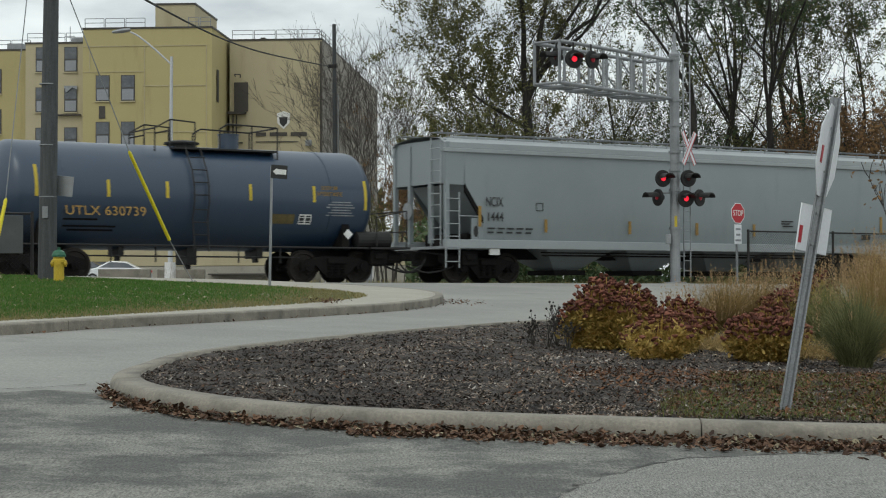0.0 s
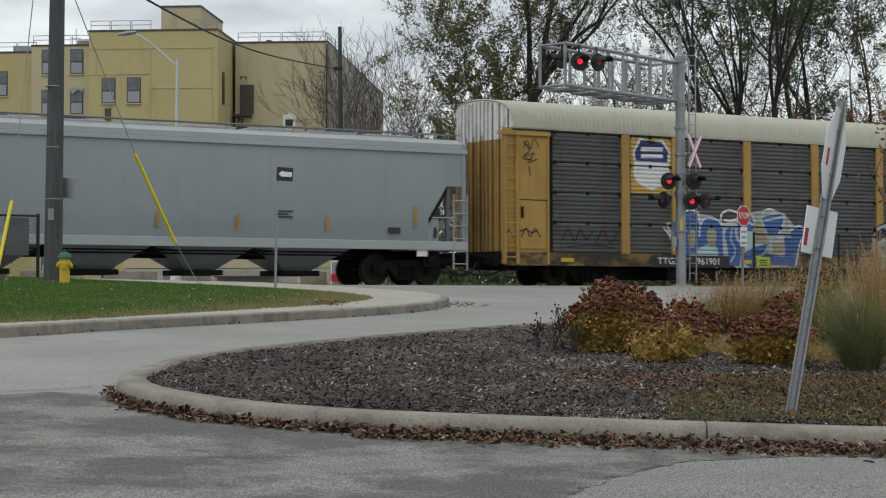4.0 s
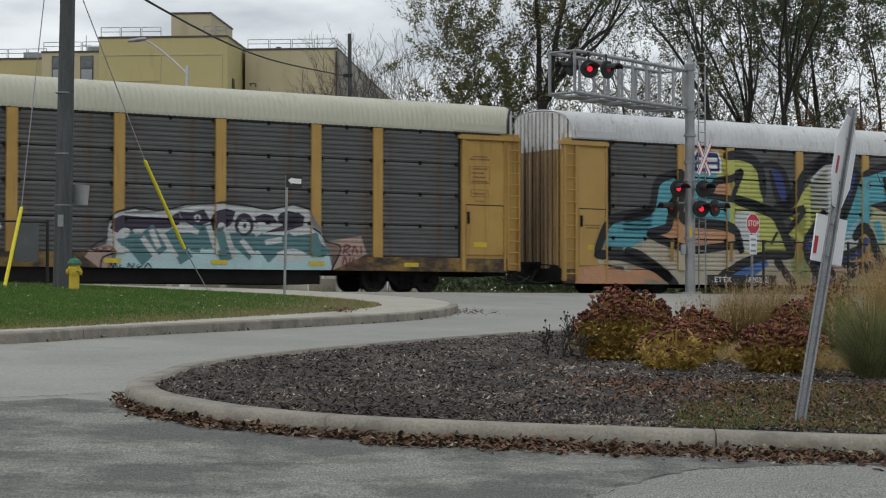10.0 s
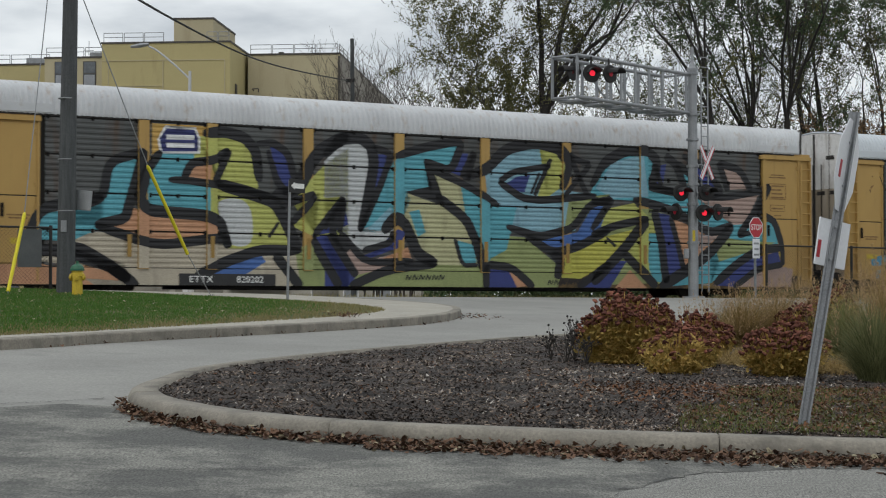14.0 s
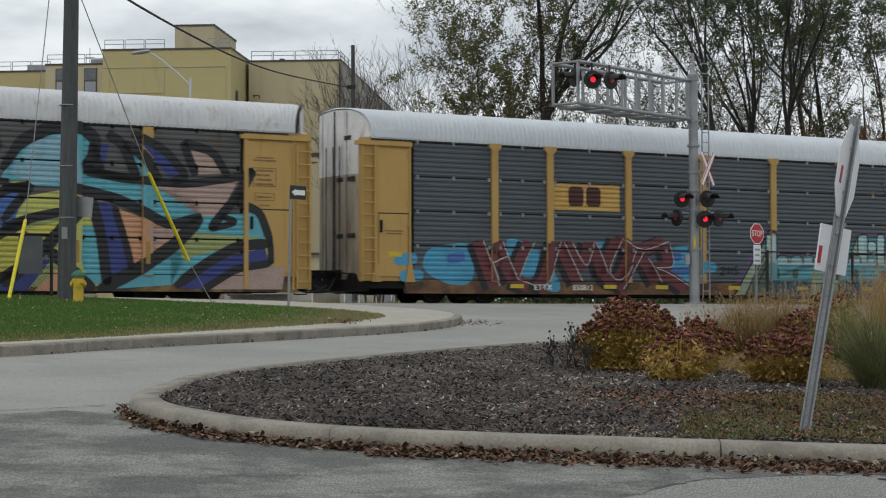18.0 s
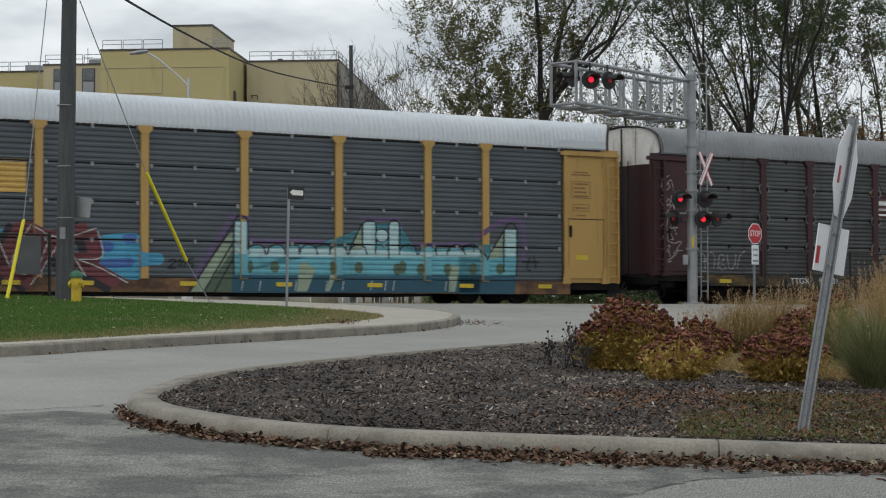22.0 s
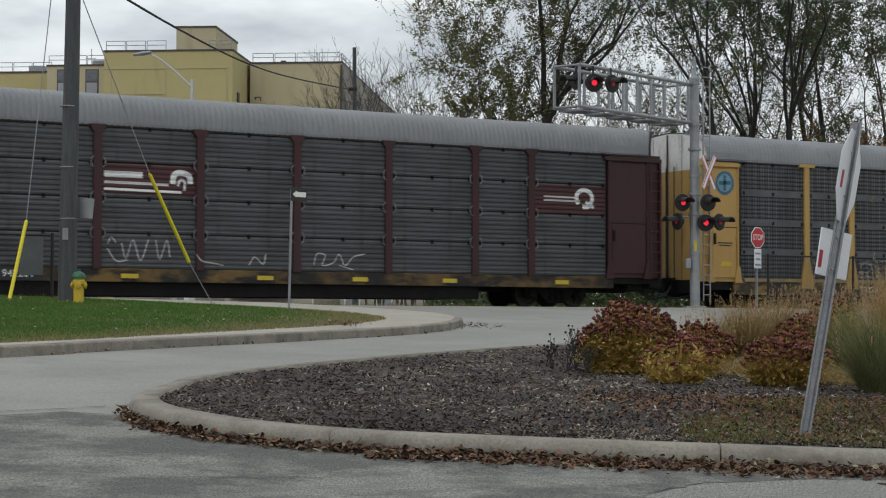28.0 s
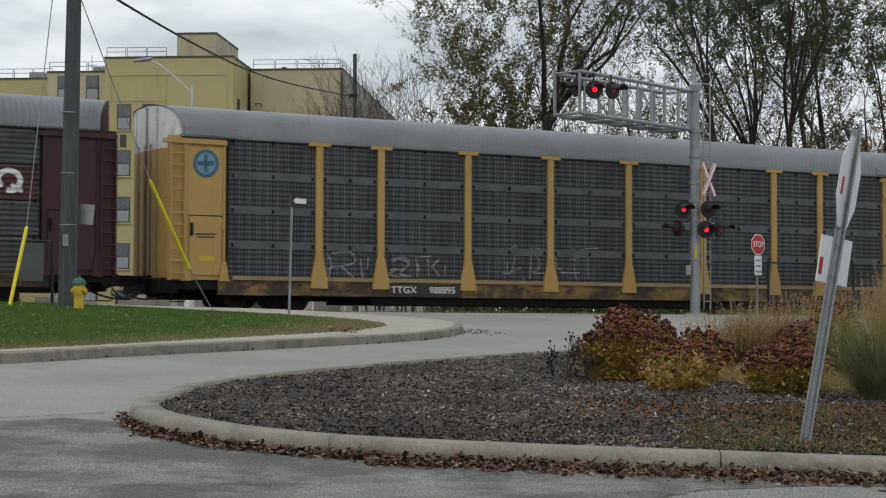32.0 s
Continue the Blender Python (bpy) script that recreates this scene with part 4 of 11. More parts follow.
        for z in (z0 + 0.25, 2.3, 2.9, 4.3):
            part("hinge", bbox(0.005, (d1 - 0.07, -W2 - 0.075, z - 0.06, d1 - 0.01, -W2 - 0.045, z + 0.06)), paint, car)
        part("door_latch", bbox(0.008, (d0 + 0.06, -W2 - 0.09, 2.05, d0 + 0.14, -W2 - 0.045, 2.4)), M["under"], car)
        part("door_post", boxes((d0 - 0.12, -W2 - 0.075, foot - 0.02, d0, -W2, 4.62)), paint, car)
        part("door_post", boxes((d1, -W2 - 0.075, foot - 0.02, d1 + 0.06, -W2, 4.62)), paint, car)
        e0, e1 = sorted((s * (HE - 0.13), s * (HE - 0.05)))
        part("corner_post", boxes((e0, -W2 - 0.075, foot - 0.02, e1, -W2, 4.6)), paint, car)
        if not ribbed:
            for xq in (d0 - 0.06, d1 + 0.03):
                part("post_foot", slab(bmesh.new(), [(xq - 0.16, foot - 0.03), (xq + 0.16, foot - 0.03), (xq + 0.06, foot + 0.5), (xq - 0.06, foot + 0.5)], -W2 - 0.09, -W2 - 0.076), paint, car)
        l0, l1 = sorted((xm + s * 0.12, s * (HE - 0.1)))
        ladder("end_ladder", car, l0, l1, -W2 - 0.1, foot + 0.02, 4.45, 11, paint, 0.021)
        part("header", bbox(0.01, (x0 - 0.15, -W2 - 0.1, 4.56, x1, -W2 + 0.05, 4.68), (x0, -W2 - 0.02, 4.68, x1, -W2 + 0.05, 4.78)), paint, car)
        part("roof_skirt", bbox(0.01, (x0 + 0.45 * (s < 0) - 0.3 * (s > 0), -W2 - 0.075, 4.8, x1 + 0.3 * (s < 0) - 0.5 * (s > 0), -W2 - 0.02, 5.04)), roof, car)
        # end doors on a gently curved face: upright ribs, or two plain leaves
        marks_f = [-0.93 + 1.86 * k / 13 for k in range(14)] if ribbed else [-0.5, 0.0, 0.5]
        n = 40

        def bulge(f):
            return HE - 0.04 - bow(f)

        lo, hi = [], []
        for k in range(n + 1):
            f = -1 + 2 * k / n
            y = f * (W2 - 0.02)
            lo.append((s * bulge(f), y, 0))
            hi.append(roof_height(y) - 0.03)
        split = 3.75 if leaf else 4.45
        for nm, za, zb, mt in (("end_door", foot, split, leaf or paint), ("end_door_top", split, None, band if s < 0 or ribbed else paint)):
            rows_ = [[(p[0], p[1], za) for p in lo], [(p[0], p[1], zb if zb else hi[i]) for i, p in enumerate(lo)], [(p[0] - s * 0.12, p[1], zb if zb else hi[i]) for i, p in enumerate(lo)], [(p[0] - s * 0.12, p[1], za) for p in lo]]
            part(nm, loft(bmesh.new(), rows_, closed=False), mt, car, "upright end door" if mt is paint else "pale painted part of the end door")
        if leaf:
            # slots are solid boxes in the shadow-gap colour
            for zz, f in ((3.55, -0.62), (3.55, -0.2), (1.9, -0.62), (1.9, -0.2), (4.75, -0.5)):
                e0, e1 = sorted((s * (bulge(f) - 0.04), s * (bulge(f) + 0.012)))
                part("door_slot", boxes((e0, f * W2 - 0.22, zz, e1, f * W2 + 0.16, zz + 0.13)), M["seam"], car)
        # solid dark strips stand in for shade in the grooves between ribs and leaves
        for f in marks_f:
            y, w = f * (W2 - 0.02), 0.028 if ribbed else (0.05 if f == 0.0 else 0.012)
            e0, e1 = sorted((s * (bulge(f) - 0.1), s * (bulge(f) + 0.006)))
            part("door_gap_shade", boxes((e0, y - w, foot + 0.03, e1, y + w, roof_height(y) - 0.06)), M["seam"], car)
            if ribbed:
                r0, r1 = sorted((s * (bulge(f + 0.07) - 0.05), s * (bulge(f + 0.07) + 0.035)))
                yb = (f + 0.07) * (W2 - 0.02)
                if f < 0.9:
                    part("door_rib", boxes((r0, yb - 0.045, foot + 0.03, r1, yb + 0.045, 4.44)), rib_paint or paint, car)
                    part("door_rib", boxes((r0, yb - 0.045, 4.445, r1, yb + 0.045, roof_height(yb) - 0.08)), band, car)
        for f in (-0.28, 0.0, 0.28):
            bm = tubes(0.016, [(s * (HE + 0.02), f * 1.5, z0 - 0.02), (s * (HE + 0.02), f * 1.5, 4.6)])
            part("lock_rod", bm, M["under"], car)
        part("end_sill", boxes((min(s * (HE - 0.4), s * (HE + 0.06)), -1.45, sill[0] + 0.05, max(s * (HE - 0.4), s * (HE + 0.06)), 1.45, sill[1] + 0.02)), M["under"], car)
        stir = [(s * (HE - 0.55), -W2, sill[0]), (s * (HE - 0.55), -W2, 0.25), (s * (HE - 0.15), -W2, 0.25), (s * (HE - 0.15), -W2, sill[0])]
        part("stirrup", tubes(0.018, stir), M["under"], car)
        add_coupler(car, s * (HE + 0.1), s)
        add_bogie(car, s * truck, 0.42)
    return car


def hopper(c):
    H, R = 9.72, 0.46
    car = thing("hopper_car", car_pose(c), "pale grey covered hopper car with sloping ends, dusty", "railway car", "cars of the train")
    TRAIN.append((car, c))
    # curved side section: sill, belly, eave
    sec = ((-1.5, 1.28), (-1.56, 1.7), (-1.58, 1.97), (-1.59, 2.3), (-1.59, 2.95), (-1.56, 3.5), (-1.53, 3.92))
    cut = 1.35              # how far the end slope runs in
    for sy in (-1, 1):
        rows_ = []
        for y, z in sec:
            x = H - 0.72 - 0.64 * max(0.0, min(1.0, (2.95 - z) / 0.98))
            xs = [-x, -x * 0.66, -x * 0.33, 0, x * 0.33, x * 0.66, x]
            rows_.append([(q, sy * -y * 1.0, z) for q in xs])
        bm = loft(bmesh.new(), rows_, closed=False)
        part("side_sheet", bm, M["hopper"], car, smooth=True)
        # eave band and sill
        y0, y1 = sorted((sy * 1.44, sy * 1.6))
        part("eave_band", bbox(0.02, (-H, y0, 3.9, H, y1, 4.02), (-H + 0.02, sorted((sy * 1.44, sy * 1.56))[0], 4.02, H - 0.02, sorted((sy * 1.44, sy * 1.56))[1], 4.2)), M["hopper_roof"], car)
        y0, y1 = sorted((sy * 1.45, sy * 1.61))
        part("side_sill", bbox(0.02, (-H, y0, 1.04, H, y1, 1.3)), M["hopper_roof"], car)
    part("roof", loft(bmesh.new(), [[(x, y, z) for y, z in ((-1.56, 4.18), (-1.3, 4.32), (-0.6, 4.4), (0, 4.42), (0.6, 4.4), (1.3, 4.32), (1.56, 4.18))] for x in (-H, H)], closed=False), M["hopper_roof"], car)
    bm = bmesh.new()
    for y in (-0.95, 0.95):
        box(bm, -H, y - 0.2, 4.5, H, y + 0.2, 4.52)
        for k in range(19):
            x = -H + 0.4 + k * (2 * H - 0.8) / 18
            box(bm, x - 0.012, y - 0.2, 4.34, x + 0.012, y - 0.17, 4.5)
    part("running_board", bm, M["galv"], car)
    for k in range(9):
        x = -7.8 + k * 1.95
        part("hatch", bbox(0.02, (x - 0.8, -0.34, 4.4, x + 0.8, 0.34, 4.5)), M["hopper_roof"], car)
    for s in (-1, 1):
        # slope sheet, end panel above, end posts and ladders
        xi, xo = s * (H - 0.72 - cut - 0.2), s * (H - 0.72)
        bm = loft(bmesh.new(), [[(xo, -1.52, 2.98), (xo, 1.52, 2.98)], [(xi, -1.52, 1.2), (xi, 1.52, 1.2)]], closed=False)
        part("slope_sheet", bm, M["hopper"], car)
        x0, x1 = sorted((xo, s * (H - 0.1)))
        for y0 in (-1.55, 1.49):
            part("end_top", bbox(0.01, (x0 - 0.03, y0, 2.93, x1 + 0.03, y0 + 0.06, 3.95)), M["hopper"], car)
        q0, q1 = sorted((s * (H - 1.37), s * (H - 0.98)))
        part("end_shroud", bbox(0.01, (q0, -1.54, 1.28, q1, -1.48, 1.95)), M["hopper"], car)
        part("access_hole", lathe(bmesh.new(), [(0.1, -0.01), (0.1, 0.01), (0.001, 0.01)], 14, Matrix.Translation((s * (H - 1.12), -1.55, 1.55)) @ pose(0, 0, 0, 90) @ Matrix.Diagonal((0.8, 1.7, 1, 1))), M["dark_mark"], car)
        part("end_wall", bbox(0.01, (min(s * (H - 0.16), s * (H - 0.1)), -1.44, 2.98, max(s * (H - 0.16), s * (H - 0.1)), 1.44, 4.3)), M["hopper"], car)
        for y in (-1.5, -0.6, 0.6, 1.5):
            part("end_post", boxes((s * (H - 0.12) - 0.06, y - 0.07, 1.2, s * (H - 0.12) + 0.06, y + 0.07, 4.2)), M["hopper"], car)
        # stiffener beside the slope
        a = [(xo, 2.98), (xo - s * 0.64, 1.97), (xo - s * 0.64, 1.8), (xo, 2.72)]
        part("corner_brace", slab(bmesh.new(), a, -1.58, -1.5), M["under"], car)
        part("end_platform", boxes((min(s * (H - 2.0), s * H), -1.5, 1.02, max(s * (H - 2.0), s * H), 1.5, 1.1)), M["hopper_roof"], car)
        # solid near-black block stands in for the shade inside the open end
        part("cavity_shade_block", boxes((min(s * (H - 1.7), s * (H - 1.0)), -1.2, 1.1, max(s * (H - 1.7), s * (H - 1.0)), 1.2, 1.5)), M["under"], car)
        l0, l1 = sorted((s * (H - 0.03), s * (H - 0.5)))
        ladder("side_ladder", car, l0, l1, -1.6, 0.45, 2.7, 6, M["hopper_roof"], 0.016)
        bm = bmesh.new()
        for k in range(9):
            z = 1.3 + k * 0.34
            tube(bm, (s * (H + 0.05), -1.4, z), (s * (H + 0.05), -0.85, z), 0.016, n=5)
        for y in (-1.4, -0.85):
            tube(bm, (s * (H + 0.03), y, 1.1), (s * (H + 0.03), y, 4.35), 0.022, n=5)
        part("end_ladder", bm, M["hopper_roof"], car)
        rail_ = [(s * (H - 0.55), -1.55, 2.0), (s * (H - 1.2), -1.55, 2.0), (s * (H - 1.2), -1.55, 1.1)]
        part("grab_rail", tubes(0.016, rail_), M["hopper_roof"], car)
        part("brake_wheel", lathe(bmesh.new(), [(0.24, -0.02), (0.27, -0.02), (0.27, 0.02), (0.24, 0.02), (0.05, 0.01), (0.05, -0.01)], 18, Matrix.Translation((s * (H + 0.1), 0.4, 2.2)) @ Euler((0, radians(90), 0)).to_matrix().to_4x4()), M["galv"], car)
        add_coupler(car, s * (H - 0.1), s)
        add_bogie(car, s * 7.9, R)
    # discharge hoppers
    for k, x in enumerate((-4.6, -1.55, 1.55, 4.6)):
        w = 1.35
        rings = [[(x - w, -1.4, 1.1), (x + w, -1.4, 1.1), (x + w, 1.4, 1.1), (x - w, 1.4, 1.1)], [(x - 0.45, -0.5, 0.42), (x + 0.45, -0.5, 0.42), (x + 0.45, 0.5, 0.42), (x - 0.45, 0.5, 0.42)]]
        part("discharge_chute", loft(bmesh.new(), rings), M["hopper"], car)
        part("outlet_gate", bbox(0.02, (x - 0.6, -0.75, 0.27, x + 0.6, 0.75, 0.42)), M["under"], car)
    part("centre_sill", boxes((-H + 0.2, -0.3, 0.75, H - 0.2, 0.3, 1.1)), M["under"], car)
    part("brake_pipe", tubes(0.03, [(-6, -1.2, 0.95), (6, -1.2, 0.95)], [(-6, -1.25, 0.86), (6, -1.25, 0.86)]), M["under"], car)
    # marks
    for x, z, h in ((-8.5, 2.0, 0.62), (-6.1, 1.75, 0.4), (-2.9, 1.75, 0.4), (-0.2, 1.75, 0.4), (2.2, 1.75, 0.4), (5.0, 1.75, 0.4), (7.9, 2.0, 0.62)):
        part("reflector", boxes((x - 0.045, -1.612, z - h / 2, x + 0.055, -1.6, z + h / 2)), M["ochre_mark"], car)
    tm = Euler((radians(90), 0, 0)).to_matrix().to_4x4()
    text_mesh("NCIX", 0.4, M["dark_mark"], car, Matrix.Translation((-7.98, -1.62, 2.43)) @ tm, label="black stencilled lettering", stretch=0.62)
    text_mesh("1444", 0.4, M["dark_mark"], car, Matrix.Translation((-7.96, -1.62, 1.98)) @ tm, label="black stencilled lettering", stretch=0.74)
    bars = [(-8.2 + k * 0.34, 1.62 - (k % 2) * 0.0, 0.26) for k in range(5)]
    for x, z, w in bars:
        part("small_print", boxes((x, -1.6, z, x + w, -1.585, z + 0.05)), M["dark_mark"], car)
        part("small_print", boxes((x, -1.585, z - 0.12, x + w * 0.8, -1.57, z - 0.07)), M["dark_mark"], car)
    for x, z, w in ((3.4, 2.05, 0.5), (3.4, 1.97, 0.35), (3.45, 1.89, 0.45)):
        part("small_print", boxes((x, -1.61, z, x + w, -1.598, z + 0.04)), M["dark_mark"], car)
    bm = boxes((-6.45, -1.612, 2.2, -6.2, -1.6, 2.22), (-6.45, -1.612, 2.43, -6.2, -1.6, 2.45), (-6.45, -1.612, 2.22, -6.43, -1.6, 2.43), (-6.22, -1.612, 2.22, -6.2, -1.6, 2.43))
    part("data_box", bm, M["dark_mark"], car)
    part("data_plate", boxes((7.0, -1.6, 1.5, 7.4, -1.585, 1.68)), M["dark_mark"], car)
    for x in (-8.1, 8.0):
        part("placard_holder", boxes((x, -1.55, 0.85, x + 0.35, -1.5, 1.05)), M["white_mark"], car)
    return car


def tank_car(c):
    R, RW, ZC = 1.47, 0.46, 2.37
    hl = 5.7
    car = thing("tank_car", car_pose(c), "black tank car with yellow reflector strips and a railed top platform", "railway car", "cars of the train")
    TRAIN.append((car, c))
    prof = [(0.001, -hl)] + [(R * math.sin(a), -hl + 0.62 * (1 - math.cos(a))) for a in (0.35, 0.7, 0.95, 1.2, 1.4, 1.57)]
    prof += [(R, -2.5), (R, 2.5)] + [(R * math.sin(a), hl - 0.62 * (1 - math.cos(a))) for a in (1.57, 1.4, 1.2, 0.95, 0.7, 0.35)] + [(0.001, hl)]
    m = Matrix.Translation((0, 0, ZC)) @ Euler((0, radians(90), 0)).to_matrix().to_4x4()
    part("tank", lathe(bmesh.new(), prof, 48, m), M["tank"], car, smooth=True)
    for x in (-4.0, 4.0):
        part("band", lathe(bmesh.new(), [(R + 0.004, x - 0.03), (R + 0.012, x - 0.03), (R + 0.012, x + 0.03), (R + 0.004, x + 0.03)], 40, m), M["tank"], car)
    # dome, platform, rails
    part("manway", lathe(bmesh.new(), [(0.42, 3.7), (0.42, 3.9), (0.5, 3.9), (0.5, 3.95), (0.3, 4.0), (0.01, 4.0)], 20), M["black"], car)
    part("valve_housing", lathe(bmesh.new(), [(0.29, 3.72), (0.29, 4.2), (0.31, 4.2), (0.31, 4.24), (0.01, 4.25)], 18, Matrix.Translation((1.4, -0.1, 0))), M["tank"], car)
    for y in (-0.95, 0.5):
        part("platform", boxes((-1.2 if y > 0 else -0.6, y, 3.7, 2.55, y + 0.45, 3.75)), M["black"], car)
    chains = []
    for y in (-0.92, 0.92):
        chains += [[(-1.2, y, 3.6), (-1.2, y, 4.25), (-0.75, y, 4.5), (0.0, y, 4.45), (0.0, y, 3.72)], [(-0.75, y, 3.72), (-0.75, y, 4.5)], [(0.75, y, 3.72), (0.75, y, 4.3), (1.0, y, 4.45), (2.55, y, 4.4), (2.55, y, 3.5)], [(1.75, y, 3.72), (1.75, y, 4.42)], [(-1.2, y, 4.1), (-0.75, y, 4.2)]]
    chains += [[(2.55, -0.92, 4.4), (2.55, 0.92, 4.4)], [(-1.2, -0.92, 4.25), (-1.2, 0.92, 4.25)]]
    for ch in chains:
        part("handrail", tubes(0.024, ch), M["black"], car)
    # side ladder
    bm = bmesh.new()
    arc = [(math.cos(a) * (R + 0.12), math.sin(a) * (R + 0.12)) for a in (1.1, 0.8, 0.5, 0.2, -0.1, -0.4)]
    for dx in (-0.22, 0.22):
        pts = [(-0.08 + dx, -0.95, 3.74)] + [(-0.08 + dx, -y, ZC + z) for y, z in arc[1:]] + [(-0.08 + dx, -R - 0.1, 0.85)]
        for a, b in zip(pts, pts[1:]):
            tube(bm, a, b, 0.022, n=5)
    for z, y in ((3.45, -1.28), (3.1, -1.43), (2.75, -1.52), (2.4, -1.56), (2.0, -1.55), (1.65, -1.53), (1.3, -1.53), (0.95, -1.53)):
        tube(bm, (-0.3, y, z), (0.14, y, z), 0.018, n=5)
    part("ladder", bm, M["black"], car)
    # frame, saddles, running boards
    for s in (-1, 1):
        part("stub_sill", boxes((min(s * 3.6, s * 6.75), -0.32, 0.62, max(s * 3.6, s * 6.75), 0.32, 1.0)), M["under"], car)
        part("saddle", slab(bmesh.new(), [(-1.3, 1.0), (1.3, 1.0), (1.3, 1.75), (0.9, 1.35), (0, 1.1), (-0.9, 1.35), (-1.3, 1.75)], s * 4.55 - 0.12, s * 4.55 + 0.12, "x"), M["under"], car)
        part("end_platform", boxes((min(s * 5.3, s * 6.6), -1.5, 0.98, max(s * 5.3, s * 6.6), 1.5, 1.04)), M["black"], car)
        part("end_rail", tubes(0.02, [(s * 6.5, -1.45, 1.0), (s * 6.5, -1.45, 2.1), (s * 6.5, 1.45, 2.1), (s * 6.5, 1.45, 1.0)], [(s * 6.5, -1.45, 1.5), (s * 6.5, 1.45, 1.5)], [(s * 5.5, -1.45, 1.0), (s * 5.5, -1.45, 1.9), (s * 6.5, -1.45, 2.1)]), M["black"], car)
        add_coupler(car, s * 6.65, s)
        add_bogie(car, s * 4.35, RW)
    part("air_tank", lathe(bmesh.new(), [(0.01, -0.6), (0.24, -0.55), (0.24, 0.55), (0.01, 0.6)], 16, Matrix.Translation((5.5, -1.15, 1.25)) @ Euler((0, radians(90), 0)).to_matrix().to_4x4()), M["black"], car)
    part("side_rail", tubes(0.03, [(-5.2, -1.45, 1.0), (5.2, -1.45, 1.0)], [(-5.2, 1.45, 1.0), (5.2, 1.45, 1.0)]), M["black"], car)
    for x, w, zb in ((-2.0, 0.16, 0.72), (0.1, 0.3, 0.5), (2.2, 0.2, 0.7)):
        part("valve_gear", bbox(0.02, (x - w / 2, -0.5, zb, x + w / 2, 0.3, 1.0), (x - 0.06, -0.3, zb - 0.12, x + 0.06, -0.1, zb)), M["black"], car)
    part("pipe_rack", tubes(0.025, [(-3.2, -1.0, 0.72), (3.2, -1.0, 0.72)], [(-2.5, -1.0, 1.0), (-2.5, -1.0, 0.55)], [(-1.2, -1.0, 1.0), (-1.2, -1.0, 0.55)], [(1.3, -1.0, 1.0), (1.3, -1.0, 0.55)], [(2.6, -1.0, 1.0), (2.6, -1.0, 0.55)]), M["black"], car)

    def on_tank(x, z, w, h, material, name, label=""):
        k = 3
        rows_ = []
        for i in range(k + 1):
            zz = z - h / 2 + h * i / k
            y = -math.sqrt(max(0.01, (R + 0.008) ** 2 - (zz - ZC) ** 2))
            rows_.append([(x - w / 2, y, zz), (x + w / 2, y, zz)])
        part(name, loft(bmesh.new(), rows_, closed=False), material, car, label)

    for x, z in ((-4.75, 2.78), (-2.75, 2.62), (-1.05, 2.62), (1.45, 2.62), (3.45, 2.62), (5.12, 2.62)):
        on_tank(x, z - 0.1, 0.09, 0.46 if abs(x) < 4 else 0.85, M["yellow_mark"], "reflector")
    tm = Euler((radians(90), 0, 0)).to_matrix().to_4x4()
    text_mesh("UTLX 630739", 0.36, M["ochre_mark"], car, Matrix.Translation((-2.82, -R - 0.004, 1.9)) @ tm @ Euler((radians(-12), 0, 0)).to_matrix().to_4x4(), label="faded ochre stencilled lettering", stretch=1.06)
    for x, z, w in ((-3.8, 1.68, 1.0), (-3.5, 1.5, 1.5), (-3.45, 1.4, 1.3)):
        on_tank(x + 0.3, z, w, 0.05, M["under"], "small_print")
    for x, z, w, h in ((2.5, 1.8, 0.72, 0.27),):
        on_tank(x, z, w, h, M["olive_mark"], "stencil_panel")
    on_tank(3.2, 1.8, 0.4, 0.28, M["white_mark"], "data_panel")
    on_tank(3.1, 1.8, 0.15, 0.21, M["dark_mark"], "data_field")
    on_tank(3.3, 1.8, 0.15, 0.21, M["dark_mark"], "data_field")
    for k in range(6):
        on_tank(4.3, 1.93 + k * 0.075, 0.9 - 0.12 * (k % 3), 0.032, M["grey_mark"], "small_print")
    for k, word in enumerate(("SODIUM", "HYDROXIDE")):
        zz = 2.7 - k * 0.17
        text_mesh(word, 0.17, M["ochre_mark"], car, Matrix.Translation((3.95, -math.sqrt(R * R - (zz - ZC) ** 2) - 0.012, zz)) @ tm @ Euler((radians(8), 0, 0)).to_matrix().to_4x4(), label="yellow stencilled words", stretch=0.8)
    bm = bmesh.new()
    slab(bm, [(-0.15, 0), (0, -0.15), (0.15, 0), (0, 0.15)], -0.01, 0.01)
    o = part("placard", bm, M["white_mark"], car, "white diamond placard")
    o.matrix_basis = pose(4.55, -1.45, 1.4)
    return car


tank_car(-8.6)
hopper(8.85)
UP = autorack(33.8, "weathered yellow autorack with dusty grey panels, graffiti and a cream roof", M["rusty_yellow"], M["panel"], M["roof_cream"], M["dirty_sill"], M["white_band"], sill=(0.61, 1.02), ribbed=True)
ET = autorack(63.63, "yellow autorack covered by a large colourful graffiti piece, worn white roof", M["yellow_paint"], M["panel"], M["roof_worn"], M["dirty_sill"], M["white_band"], sill=(0.3, 0.75), ribbed=True, rib_paint=M["tan_rib"])
CN = autorack(93.47, "clean yellow autorack with blue-grey panels, graffiti along its foot", M["yellow_paint"], M["panel_new"], M["roof_white"], M["rust_sill"], M["white_band"], sill=(0.29, 0.68), capped=True, pw=0.11, leaf=M["cream_leaf"], truck=10.15)
CR = autorack(123.0, "dark brown autorack with sooty grey panels and a dull roof", M["brown_paint"], M["panel_dark"], M["roof_grey"], M["sooty_sill"], M["white_band"], sill=(0.59, 0.95), capped=True, pw=0.115, hooked=True)
